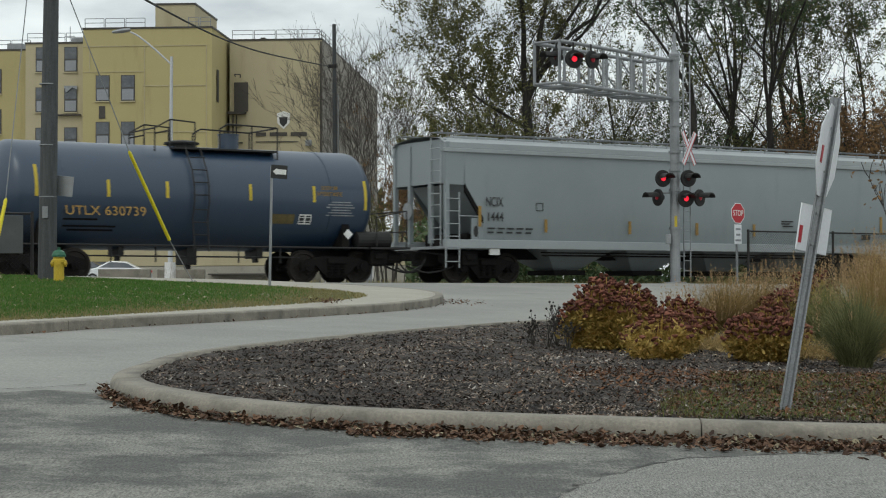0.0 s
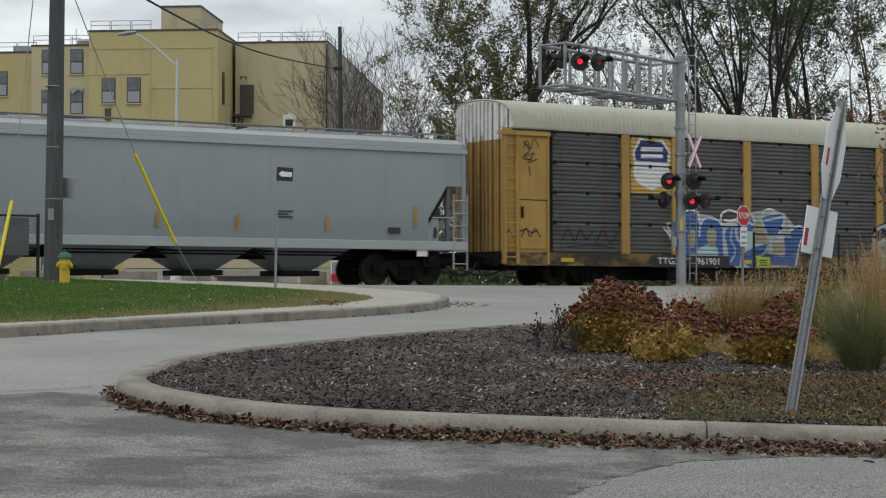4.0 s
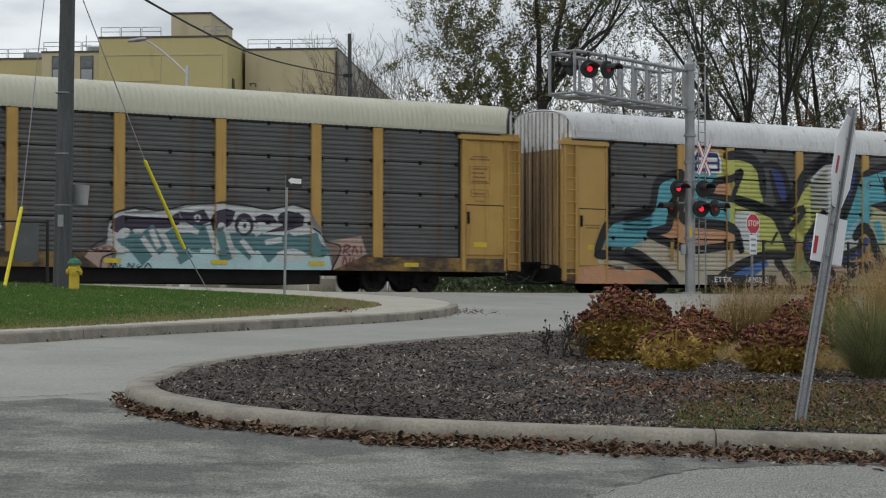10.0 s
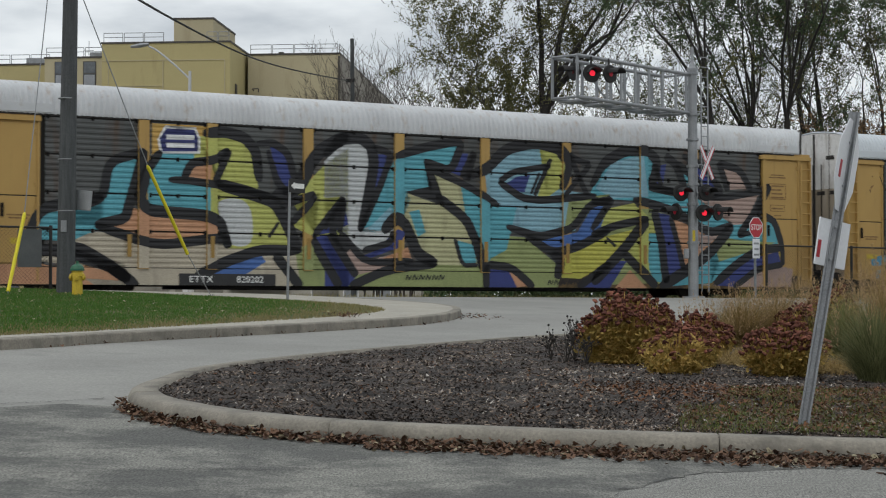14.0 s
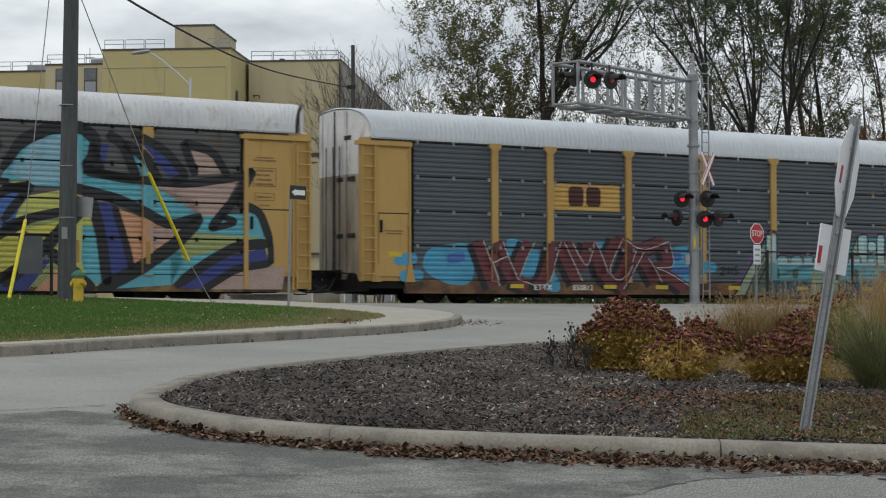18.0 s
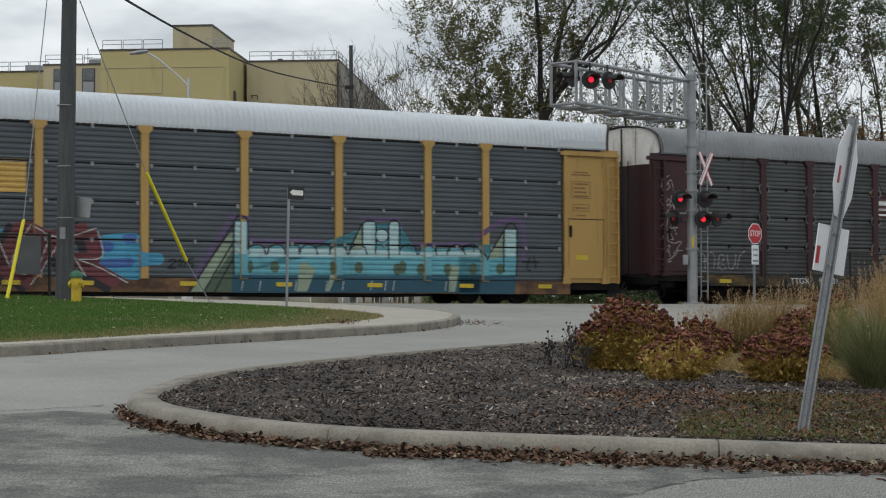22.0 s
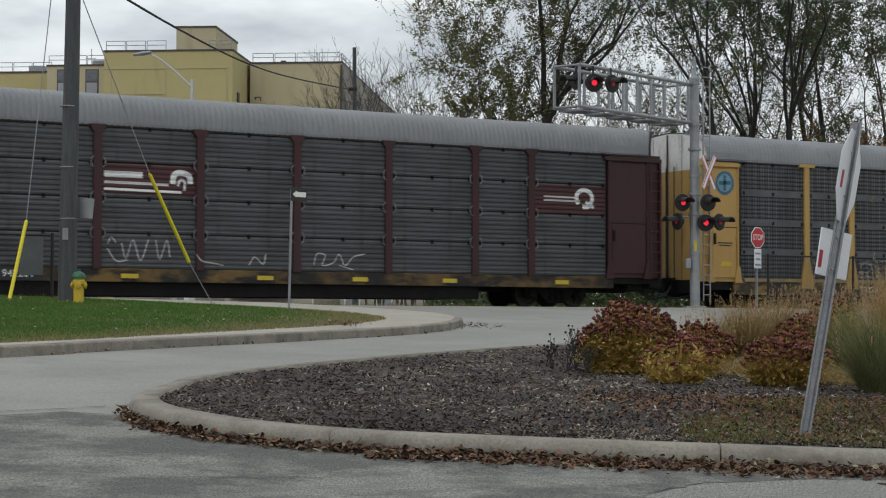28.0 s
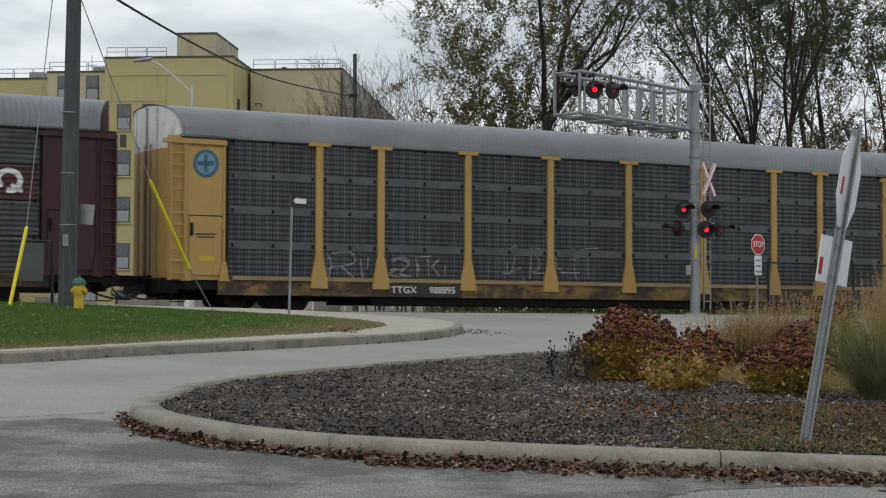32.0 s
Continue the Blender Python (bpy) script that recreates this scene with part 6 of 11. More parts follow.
def mill():
    t = thing("mill_building", BO, "large flat-roofed mill with yellow and pale stucco walls", "building")

    def block(name, x0, y0, x1, y1, z0, z1, material):
        part(name, boxes((x0, y0, z0, x1, y1, z1)), material, t)
        part("parapet_trim", boxes((x0 - 0.06, y0 - 0.06, z1, x1 + 0.06, y1 + 0.06, z1 + 0.14)), M["trim"], t)

    block("wall_block", -7.7, 0.0, -0.02, 40, BASE, 22.45, M["stucco_pale"])
    # thin skin gives this face a darker, greyer colour than the front
    part("side_wall", boxes((-0.02, 0.02, BASE, 0.04, 40, 22.4)), M["stucco_side"], t, "side wall, greyer and darker than the front, with streaks")
    block("wall_block", -18.41, -6.0, -7.98, 24, BASE, 22.7, M["stucco"])
    block("wall_block", -23.4, -5.0, -18.45, 22, BASE, 21.72, M["stucco_pale"])
    block("wall_block", -60, -3.2, -23.4, 22, BASE, 21.45, M["stucco"])
    block("penthouse", -13.24, -3.0, -9.98, 6.0, 22.84, 25.05, M["stucco_pale"])
    # relief mouldings on the main front
    for r in ((-18.4, 21.3, -8.4, 21.36), (-13.5, 18.1, -8.4, 18.16), (-18.3, 19.25, -13.5, 19.3), (-13.5, 14.4, -8.4, 14.46), (-13.45, 8, -13.38, 21.3), (-8.45, 8, -8.38, 21.3), (-17.9, 19.3, -17.84, 21.3)):
        part("moulding", boxes((r[0], -6.05, r[1], r[2], -6.0, r[3])), M["stucco_pale"], t)
    part("downpipe", tube(bmesh.new(), (-0.08, -0.12, BASE), (-0.08, -0.12, 22.3), 0.07, n=8), M["trim"], t)

    def window(x0, x1, z0, z1, y):
        w = part("window", boxes((x0 - 0.06, y - 0.05, z0 - 0.06, x1 + 0.06, y - 0.003, z1 + 0.06)), M["trim"], t)
        zm = (z0 + z1) / 2
        part("pane", boxes((x0, y - 0.07, zm + 0.04, x1, y - 0.05, z1)), M["glass"], w)
        part("pane", boxes((x0, y - 0.075, z0, x1, y - 0.05, zm - 0.04)), M["glass"], w)
        part("blind", boxes((x0 + 0.04, y - 0.079, z0 + 0.04, x1 - 0.04, y - 0.0755, zm - 0.1)), M["blind"], w)
        part("sill", boxes((x0 - 0.12, y - 0.14, z0 - 0.15, x1 + 0.12, y - 0.003, z0 - 0.06)), M["stucco_pale"], w)

    for k in range(5):
        for x in (-17.3, -15.25):
            window(x, x + 1.0, 17.0 - 3.72 * k, 18.95 - 3.72 * k, -6.0)
    for k in range(6):
        for x in (-22.5, -20.15):
            window(x, x + 0.95, 19.5 - 3.25 * k, 21.4 - 3.25 * k, -5.0)
    for k in range(6):
        for j in range(5):
            window(-27 - j * 3.4, -26 - j * 3.4, 18.0 - 3.3 * k, 19.9 - 3.3 * k, -3.2)
    part("vent_grille", boxes((-17.1, -6.06, 15.55, -16.6, -6.0, 16.55)), M["trim"], t)
    part("ledge", boxes((-20.9, -5.3, 15.9, -18.8, -5.0, 16.0)), M["trim"], t)
    part("awning", slab(bmesh.new(), [(-20.2, 18.3), (-19.1, 18.3), (-19.1, 18.0), (-19.5, 18.15), (-20.0, 17.75)], -5.25, -5.1), M["galv"], t)
    part("loading_door", bbox(0.02, (-7.3, -0.16, 16.6, -6.15, -0.003, 19.0)), M["trim"], t, "dark brown loading hatch")
    part("hoist_bracket", tubes(0.05, [(-7.2, -0.1, 19.5), (-7.2, -0.6, 19.6), (-6.7, -0.6, 19.6), (-6.7, -0.6, 19.3)]), M["trim"], t)
    part("hatch_platform", boxes((-7.75, -0.7, 16.35, -6.3, -0.003, 16.55)), M["trim"], t)
    part("service_pipe", tubes(0.05, [(-7.4, -0.1, 16.3), (-7.4, -0.1, 9.0)], [(-7.1, -0.1, 16.3), (-7.1, -0.1, 9.0)]), M["trim"], t)
    for z in (15.45, 14.0):
        part("pipe_tie", boxes((-7.75, -0.2, z - 0.05, -6.6, -0.003, z + 0.05)), M["trim"], t)
    # railed landing over a near-black mass, shaped as a loading dock with sloping canopy
    part("landing", boxes((-7.75, -1.2, 11.78, -5.4, -0.003, 11.98)), M["trim"], t, "dark steel landing on the wall")
    part("landing_rail", tubes(0.03, [(-7.7, -1.15, 11.98), (-7.7, -1.15, 13.0), (-5.45, -1.15, 13.0), (-5.45, -1.15, 11.98)], [(-7.7, -1.15, 12.5), (-5.45, -1.15, 12.5)], [(-5.45, -1.15, 13.0), (-5.45, -0.05, 13.0)], *[[(x, -1.15, 11.98), (x, -1.15, 13.0)] for x in (-7.2, -6.75, -6.3, -5.85)], n=5), M["trim"], t)
    part("dock_canopy", slab(bmesh.new(), [(-7.5, 11.15), (-5.2, 11.15), (-3.6, 10.3), (-3.6, 9.75), (-7.5, 9.6)], -2.4, -0.003), M["under"], t, "near-black sloping canopy over the loading dock")
    # opening is a solid block, near-black in place of the shade inside
    part("dock_opening", boxes((-7.6, -0.3, BASE, -5.5, -0.003, 9.2)), M["under"], t, "near-black block standing for the shaded dock opening")
    part("dock_beam", boxes((-7.7, -2.3, 9.1, -4.9, -2.15, 9.25)), M["galv"], t)
    for x in (-5.35, -3.7):
        part("dock_post", boxes((x - 0.09, -2.3, BASE, x + 0.09, -2.12, 9.62)), M["trim"], t)
    part("side_vent", boxes((-7.94, -4.2, 17.0, -7.9, -3.4, 19.6)), M["trim"], t)
    # crest and sign, without its wording
    part("crest", slab(bmesh.new(), [(-3.75, 16.4), (-3.2, 16.6), (-2.65, 16.4), (-2.7, 15.6), (-3.2, 15.1), (-3.7, 15.6)], -0.08, -0.003), M["white_mark"], t, "pale crest on the wall")
    part("crest_field", slab(bmesh.new(), [(-3.55, 16.1), (-2.85, 16.1), (-2.9, 15.6), (-3.2, 15.3), (-3.5, 15.6)], -0.1, -0.082), M["dark_mark"], t)
    x = -5.5
    for w in (0.85, 1.45, 1.35):
        part("sign_bar", boxes((x, -0.08, 14.55, x + w, -0.003, 14.85)), M["trim"], t, "dark wall lettering shown as a bar")
        x += w + 0.3
    part("sign_rule", boxes((-5.5, -0.07, 14.03, -2.0, -0.003, 14.11)), M["trim"], t)
    part("wall_lamp", bbox(0.03, (-1.35, -0.3, 13.7, -0.85, -0.003, 14.2)), M["galv"], t)
    # roof rails
    for x0, x1, y, z in ((-18.3, -13.3, -5.8, 22.84), (-9.9, -8.0, -5.8, 22.84), (-7.5, -0.1, 0.15, 22.59), (-23.3, -18.5, -4.8, 21.86), (-40, -23.5, -3.0, 21.59)):
        n = max(2, int((x1 - x0) / 1.6))
        for k in range(n):
            a, b = x0 + (x1 - x0) * k / n, x0 + (x1 - x0) * (k + 1) / n - 0.12
            part("roof_rail", tubes(0.03, [(a, y, z), (a, y, z + 0.75), (b, y, z + 0.75), (b, y, z)], [(a, y, z + 0.4), (b, y, z + 0.4)], n=5), M["galv"], t)
    for k in range(12):
        a, b = 0.3 + k * 2.6, 2.7 + k * 2.6
        part("roof_rail", tubes(0.03, [(-0.1, a, 22.59), (-0.1, a, 23.3), (-0.1, b, 23.3), (-0.1, b, 22.59)], [(-0.1, a, 22.95), (-0.1, b, 22.95)], n=5), M["galv"], t)
    part("roof_unit", bbox(0.05, (-26.5, 0, 21.6, -25.2, 1.5, 22.5)), M["galv"], t)
    part("antenna", tubes(0.03, [(-20.3, -3, 21.8), (-20.3, -3, 23.4)], [(-20.7, -3, 22.6), (-19.9, -3, 22.6)]), M["galv"], t)
    part("roof_vent", bbox(0.04, (-19.9, -4.2, 21.86, -18.9, -3.4, 22.3)), M["galv"], t)
    part("roof_vent", bbox(0.04, (-5.3, 1, 22.6, -4.9, 1.4, 22.85)), M["trim"], t)
    return t


mill()


def annex():
    t = thing("annex_building", BO, "low beige outbuilding with a grey block base", "building")
    part("wall", boxes((-13.0, -16, 3.6, 9.0, -6.4, 5.9)), M["stucco_pale"], t)
    part("block_base", boxes((-13.02, -16.05, 1.6, 9.02, -6.35, 3.55)), M["walk"], t, "grey concrete block base")
    part("roof", boxes((-13.3, -16.3, 5.9, 9.3, -6.3, 6.05)), M["trim"], t)
    for x in (0.2, 2.6, 5.0):
        d = part("door", boxes((x - 0.08, -16.14, 1.7, x + 1.1, -16.055, 4.1)), M["white_band"], t, "white door frame")
        part("door_leaf", boxes((x + 0.02, -16.17, 1.75, x + 1.0, -16.145, 4.0)), M["galv"], d)
    part("loading_shelf", boxes((-6.0, -17.2, 2.9, -1.5, -16.06, 3.0)), M["trim"], t)
    return t


annex()


def concrete_block(x, y, w, h, turn):
    t = thing("concrete_barrier", pose(x, y, gz(x, y), 0, 0, turn), "pale cast concrete barrier block", "barrier", "barrier blocks")
    part("block", bbox(0.04, (-w / 2, -0.3, 0, w / 2, 0.3, h)), M["concrete"], t)


for x, y, w in ((-15.2, 96, 2.6), (-12.4, 96.5, 2.4), (-5.9, 95, 1.3), (1.2, 97, 1.6), (-19.5, 96, 2.4)):
    concrete_block(x, y, w, 0.75, 4)
lay("pavement_back_road", [(-300, 122), (300, 122), (300, 130), (-300, 130)], 0.012, M["patch"], label="grey asphalt street behind the railway", category="road")


def saloon_car(name, x, y, turn, paint, label):
    """A passenger car: body, cabin glass, wheels and lamps."""
    t = thing(name, pose(x, y, gz(x, y), 0, 0, turn), label, "car")
    prof = [(-2.25, 0.35), (-2.28, 0.62), (-2.15, 0.88), (-1.55, 0.98), (-0.75, 1.4), (0.35, 1.45), (1.15, 1.02), (1.95, 0.86), (2.25, 0.66), (2.28, 0.35), (1.8, 0.22), (-1.8, 0.22)]
    rings = []
    for yy, sx, sz in ((-0.86, 0.97, 0.93), (-0.8, 1.0, 0.99), (0, 1.0, 1.02), (0.8, 1.0, 0.99), (0.86, 0.97, 0.93)):
        rings.append([(px * sx, yy * (0.82 if pz > 1.1 else 1.0), pz * sz) for px, pz in prof])
    part("body", loft(bmesh.new(), rings), paint, t, smooth=False)
    glassp = [(-1.42, 1.0), (-0.72, 1.34), (0.3, 1.38), (0.98, 1.02)]
    for s in (-1, 1):
        y0 = s * 0.83
        part("side_window", loft(bmesh.new(), [[(px, y0 if pz < 1.1 else s * 0.715, pz) for px, pz in glassp], [(px, y0 * 1.02 if pz < 1.1 else s * 0.735, pz) for px, pz in glassp]]), M["glass"], t)
        for wx in (-1.38, 1.38):
            w = part("wheel", lathe(bmesh.new(), [(0.001, -0.1), (0.22, -0.1), (0.32, -0.09), (0.33, 0.09), (0.22, 0.1), (0.001, 0.1)], 18, Matrix.Translation((wx, s * 0.78, 0.33)) @ pose(0, 0, 0, 90)), M["black"], t)
            part("rim", lathe(bmesh.new(), [(0.001, -0.115), (0.2, -0.105), (0.2, 0.105), (0.001, 0.115)], 14, Matrix.Translation((wx, s * 0.78, 0.33)) @ pose(0, 0, 0, 90)), M["galv"], w)
        part("headlight", bbox(0.02, (2.05, s * 0.62 - 0.16, 0.62, 2.24, s * 0.62 + 0.16, 0.78)), M["white_mark"], t)
        part("tail_light", bbox(0.02, (-2.27, s * 0.62 - 0.16, 0.66, -2.1, s * 0.62 + 0.16, 0.84)), M["red_sign"], t)
    return t


CARS = []
paint_white = surface("white_car_paint", (0.75, 0.76, 0.77), (0.7, 0.71, 0.72), 0.25, scale=1, bump=0.0, coat=0.5)
paint_red = surface("red_car_paint", (0.42, 0.015, 0.03), (0.38, 0.014, 0.028), 0.25, scale=1, bump=0.0, coat=0.5)
paint_dark = surface("dark_car_paint", (0.02, 0.022, 0.026), (0.025, 0.026, 0.03), 0.25, scale=1, bump=0.0, coat=0.5)
CARS.append((saloon_car("car", -20.3, 124.6, 180, paint_white, "white saloon car driving along the back street"), -20.3, 124.6, -8.6, 180))
CARS.append((saloon_car("car", -46.0, 127.2, 0, paint_red, "red saloon car driving along the back street"), -16.2 - 9.8 * 2.8, 127.2, 9.8, 0))
CARS.append((saloon_car("car", -22.0, 127.2, 0, paint_dark, "dark saloon car driving along the back street"), -19.4 - 10.5 * 0.3, 127.2, 10.5, 0))


# ---------------------------------------------------------------- trees
def grow_tree(seed, height, bole, trunk_r, limbs, spread, fine, stems=1, lean=(0.0, 0.0), side=1.0):
    """Branch segments and twig ends of one tree: a bole that divides into rising limbs, which fork again and again."""
    rnd = random.Random(seed)
    segs, tips = [], []

    def turned(d, tilt):
        across = Matrix.Rotation(rnd.uniform(0, math.tau), 3, d) @ d.orthogonal().normalized()
        return (d * math.cos(tilt) + across * math.sin(tilt)).normalized()

    def limb(p, d, ln, r, depth):
        n = max(2, min(8, round(ln / (0.55 if ln > 1.6 else 0.33))))
        bow = Vector((rnd.gauss(0, 1), rnd.gauss(0, 1), rnd.gauss(0.5, 0.5))) * (0.018 if depth == 0 else 0.07 if depth == 1 else 0.1)
        q, rr = p.copy(), r
        end_r = r * (0.72 if depth == 0 else 0.58)
        for k in range(n):
            d = (d + bow + Vector((rnd.gauss(0, 0.05), rnd.gauss(0, 0.05), rnd.gauss(0.05 if depth < 3 else 0.01, 0.05)))).normalized()
            e = q + d * (ln / n)
            r2 = r + (end_r - r) * (k + 1) / n
            segs.append((q, e, rr, r2))
            if ln < 1.0:
                tips.append((e, d, ln / n))
            f = (k + 1) / n
            if ln > fine and (f > 0.3 or depth > 0) and (depth > 0 or e.z > bole * 0.55) and k < n - 1:
                for _ in range(1 if rnd.random() < 0.55 * side else 0):
                    limb(e, turned(d, rnd.uniform(0.5, 1.05)), ln * rnd.uniform(0.28, 0.55), max(0.008, r2 * rnd.uniform(0.22, 0.42)), depth + 1)
            q, rr = e, r2
        if ln > fine:
            kids = limbs if depth == 0 else (2 if rnd.random() < 0.75 else 3)
            for _ in range(kids):
                tilt = rnd.uniform(0.14, 0.5) * (spread if depth < 2 else 1.15)
                nd = (turned(d, tilt) + Vector((0, 0, 0.2 if depth < 2 else 0.08))).normalized()
                nl = (height - bole) * rnd.uniform(0.36, 0.52) if depth == 0 else ln * rnd.uniform(0.56, 0.82)
                limb(q, nd, nl, max(0.008, rr * rnd.uniform(0.55, 0.85) * (0.85 if depth == 0 else 1.0)), depth + 1)

    for s in range(stems):
        a = rnd.uniform(0, 0.9) + s * math.tau / stems
        many = 0.0 if stems == 1 else 1.0
        d0 = Vector((math.cos(a) * 0.09 * many + lean[0], math.sin(a) * 0.09 * many + lean[1], 1)).normalized()
        limb(Vector((math.cos(a) * 0.35 * many, math.sin(a) * 0.35 * many, -0.2)), d0, bole * rnd.uniform(0.9, 1.1), trunk_r * (1 - 0.25 * many * rnd.random()), 0)
    return segs, tips, rnd


def tree_meshes(seed, height, bole, trunk_r, limbs, spread, fine, leaf_n, leaf_size, stems=1, lean=(0.0, 0.0), side=1.0, patchy=0.25):
    segs, tips, rnd = grow_tree(seed, height, bole, trunk_r, limbs, spread, fine, stems, lean, side)
    out = []
    for thick in (True, False):
        verts, faces = [], []
        for a, b, ra, rb in segs:
            if (ra > 0.045) != thick:
                continue
            n = 8 if ra > 0.1 else (5 if thick else 3)
            q = (b - a).to_track_quat("Z", "Y")
            i = len(verts)
            for k in range(n):
                c, s = math.cos(k * math.tau / n), math.sin(k * math.tau / n)
                verts.append(a + q @ Vector((ra * c, ra * s, 0)))
                verts.append(b + q @ Vector((rb * c, rb * s, 0)))
            for k in range(n):
                j = (k + 1) % n
                faces.append((i + 2 * k, i + 2 * j, i + 2 * j + 1, i + 2 * k + 1))
        me = bpy.data.meshes.new("wood")
        me.from_pydata([tuple(v) for v in verts], [], faces)
        me.shade_smooth()
        out.append(me)
    verts, faces = [], []
    made = 0
    while made < leaf_n and tips:
        e, d, ln = tips[rnd.randrange(len(tips))]
        made += 1
        if rnd.random() < 0.12 + 1.6 * max(0.0, patchy + noise.noise((e.x * 0.4, e.y * 0.4, e.z * 0.4 + seed))):
            p = e - d * (ln * rnd.random()) + Vector((rnd.gauss(0, 0.1), rnd.gauss(0, 0.1), rnd.gauss(-0.05, 0.1)))
            q = Euler((rnd.uniform(0, 6.3), rnd.uniform(0, 6.3), rnd.uniform(0, 6.3))).to_matrix()
            s = leaf_size * rnd.uniform(0.55, 1.3)
            i = len(verts)
            for u, v, w in ((0, -1, 0), (0.45, -0.1, 0.12), (0, 1, 0), (-0.45, -0.1, 0.12)):
                verts.append(tuple(p + q @ Vector((u * s, v * s, w * s))))
            faces += [(i, i + 1, i + 2), (i, i + 2, i + 3)]
    me = bpy.data.meshes.new("leaves")
    me.from_pydata(verts, [], faces)
    out.append(me)
    return out


TREES = {}


def tree(kind, x, y, turn, size, label, leaf, **spec):
    if kind not in TREES:
        TREES[kind] = tree_meshes(**spec)
    wood, twigs, leaves = TREES[kind]
    t = thing("tree", pose(x, y, gz(x, y), 0, 0, turn) @ Matrix.Scale(size, 4), label, "tree", "trees along the railway")
    pale = kind == "bare"
    for nm, me, mt in (("trunk", wood, M["pale_twig" if pale else "bark"]), ("branchwork", twigs, M["pale_twig" if pale else "twig"]), ("crown", leaves, M[leaf])):
        if not len(me.vertices):
            continue
        if not len(me.materials):
            me.materials.append(mt)
        o = part(nm, me, None, t)
        if me.materials[0] is not mt:
            o.material_slots[0].link = "OBJECT"
            o.material_slots[0].material = mt
    return t


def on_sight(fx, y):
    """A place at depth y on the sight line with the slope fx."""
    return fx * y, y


OLIVE = dict(seed=4, height=14.5, bole=4.5, trunk_r=0.12, limbs=2, spread=0.7, fine=0.95, leaf_n=54000, leaf_size=0.085, stems=4, patchy=0.32)
GREAT = dict(seed=10, height=22, bole=8.5, trunk_r=0.3, limbs=5, spread=0.9, fine=1.2, leaf_n=5000, leaf_size=0.07, patchy=0.1)
SLIM = dict(seed=12, height=18, bole=6.0, trunk_r=0.14, limbs=2, spread=0.7, fine=1.0, leaf_n=8000, leaf_size=0.075, patchy=0.12)
GREEN = dict(seed=23, height=20, bole=7.5, trunk_r=0.2, limbs=4, spread=0.85, fine=1.15, leaf_n=34000, leaf_size=0.08, patchy=0.1)
POLE = dict(seed=37, height=20, bole=10.0, trunk_r=0.15, limbs=3, spread=0.7, fine=1.05, leaf_n=22000, leaf_size=0.08, patchy=0.12)
FORK = dict(seed=31, height=19, bole=6.0, trunk_r=0.16, limbs=2, spread=0.9, fine=1.15, leaf_n=24000, leaf_size=0.075, stems=2, patchy=0.1)
BARE = dict(seed=11, height=8.5, bole=2.5, trunk_r=0.06, limbs=3, spread=0.8, fine=0.75, leaf_n=0, leaf_size=0.1, stems=6, side=1.0)
THICKET = dict(seed=41, height=9.5, bole=1.8, trunk_r=0.06, limbs=3, spread=1.0, fine=0.85, leaf_n=7000, leaf_size=0.07, stems=3, patchy=0.2)
BRUSH = dict(seed=14, height=6.0, bole=1.6, trunk_r=0.04, limbs=3, spread=1.1, fine=0.8, leaf_n=5000, leaf_size=0.075, stems=3, patchy=0.3)
WORDS = {"bare": "leafless grey multi-stemmed tree", "olive": "multi-stemmed tree with thin olive autumn leaves", "great": "thick-trunked tree with wide bare limbs", "slim": "slender tree with few remaining leaves", "green": "tall dark-trunked tree with green leaves", "pole": "tall straight-trunked tree with green leaves", "fork": "forked tree with thinning green leaves"}
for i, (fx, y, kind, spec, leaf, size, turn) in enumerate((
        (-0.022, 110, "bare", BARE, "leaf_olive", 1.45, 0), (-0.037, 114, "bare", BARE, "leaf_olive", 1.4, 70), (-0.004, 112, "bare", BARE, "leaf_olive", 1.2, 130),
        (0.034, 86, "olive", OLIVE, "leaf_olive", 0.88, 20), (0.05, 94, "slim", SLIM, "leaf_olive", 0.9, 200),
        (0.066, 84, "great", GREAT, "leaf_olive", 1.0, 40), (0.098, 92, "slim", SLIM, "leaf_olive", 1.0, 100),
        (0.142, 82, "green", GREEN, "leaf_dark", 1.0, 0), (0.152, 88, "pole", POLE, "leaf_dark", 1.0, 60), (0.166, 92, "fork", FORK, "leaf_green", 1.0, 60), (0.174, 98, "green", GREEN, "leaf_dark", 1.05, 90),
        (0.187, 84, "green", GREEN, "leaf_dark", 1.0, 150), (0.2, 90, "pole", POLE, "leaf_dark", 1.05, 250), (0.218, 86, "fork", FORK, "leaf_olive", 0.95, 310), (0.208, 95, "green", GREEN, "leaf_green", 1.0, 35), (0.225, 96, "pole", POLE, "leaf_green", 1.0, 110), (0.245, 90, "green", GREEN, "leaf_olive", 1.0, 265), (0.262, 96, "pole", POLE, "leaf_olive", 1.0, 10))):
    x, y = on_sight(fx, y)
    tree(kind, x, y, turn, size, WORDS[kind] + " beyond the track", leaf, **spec)
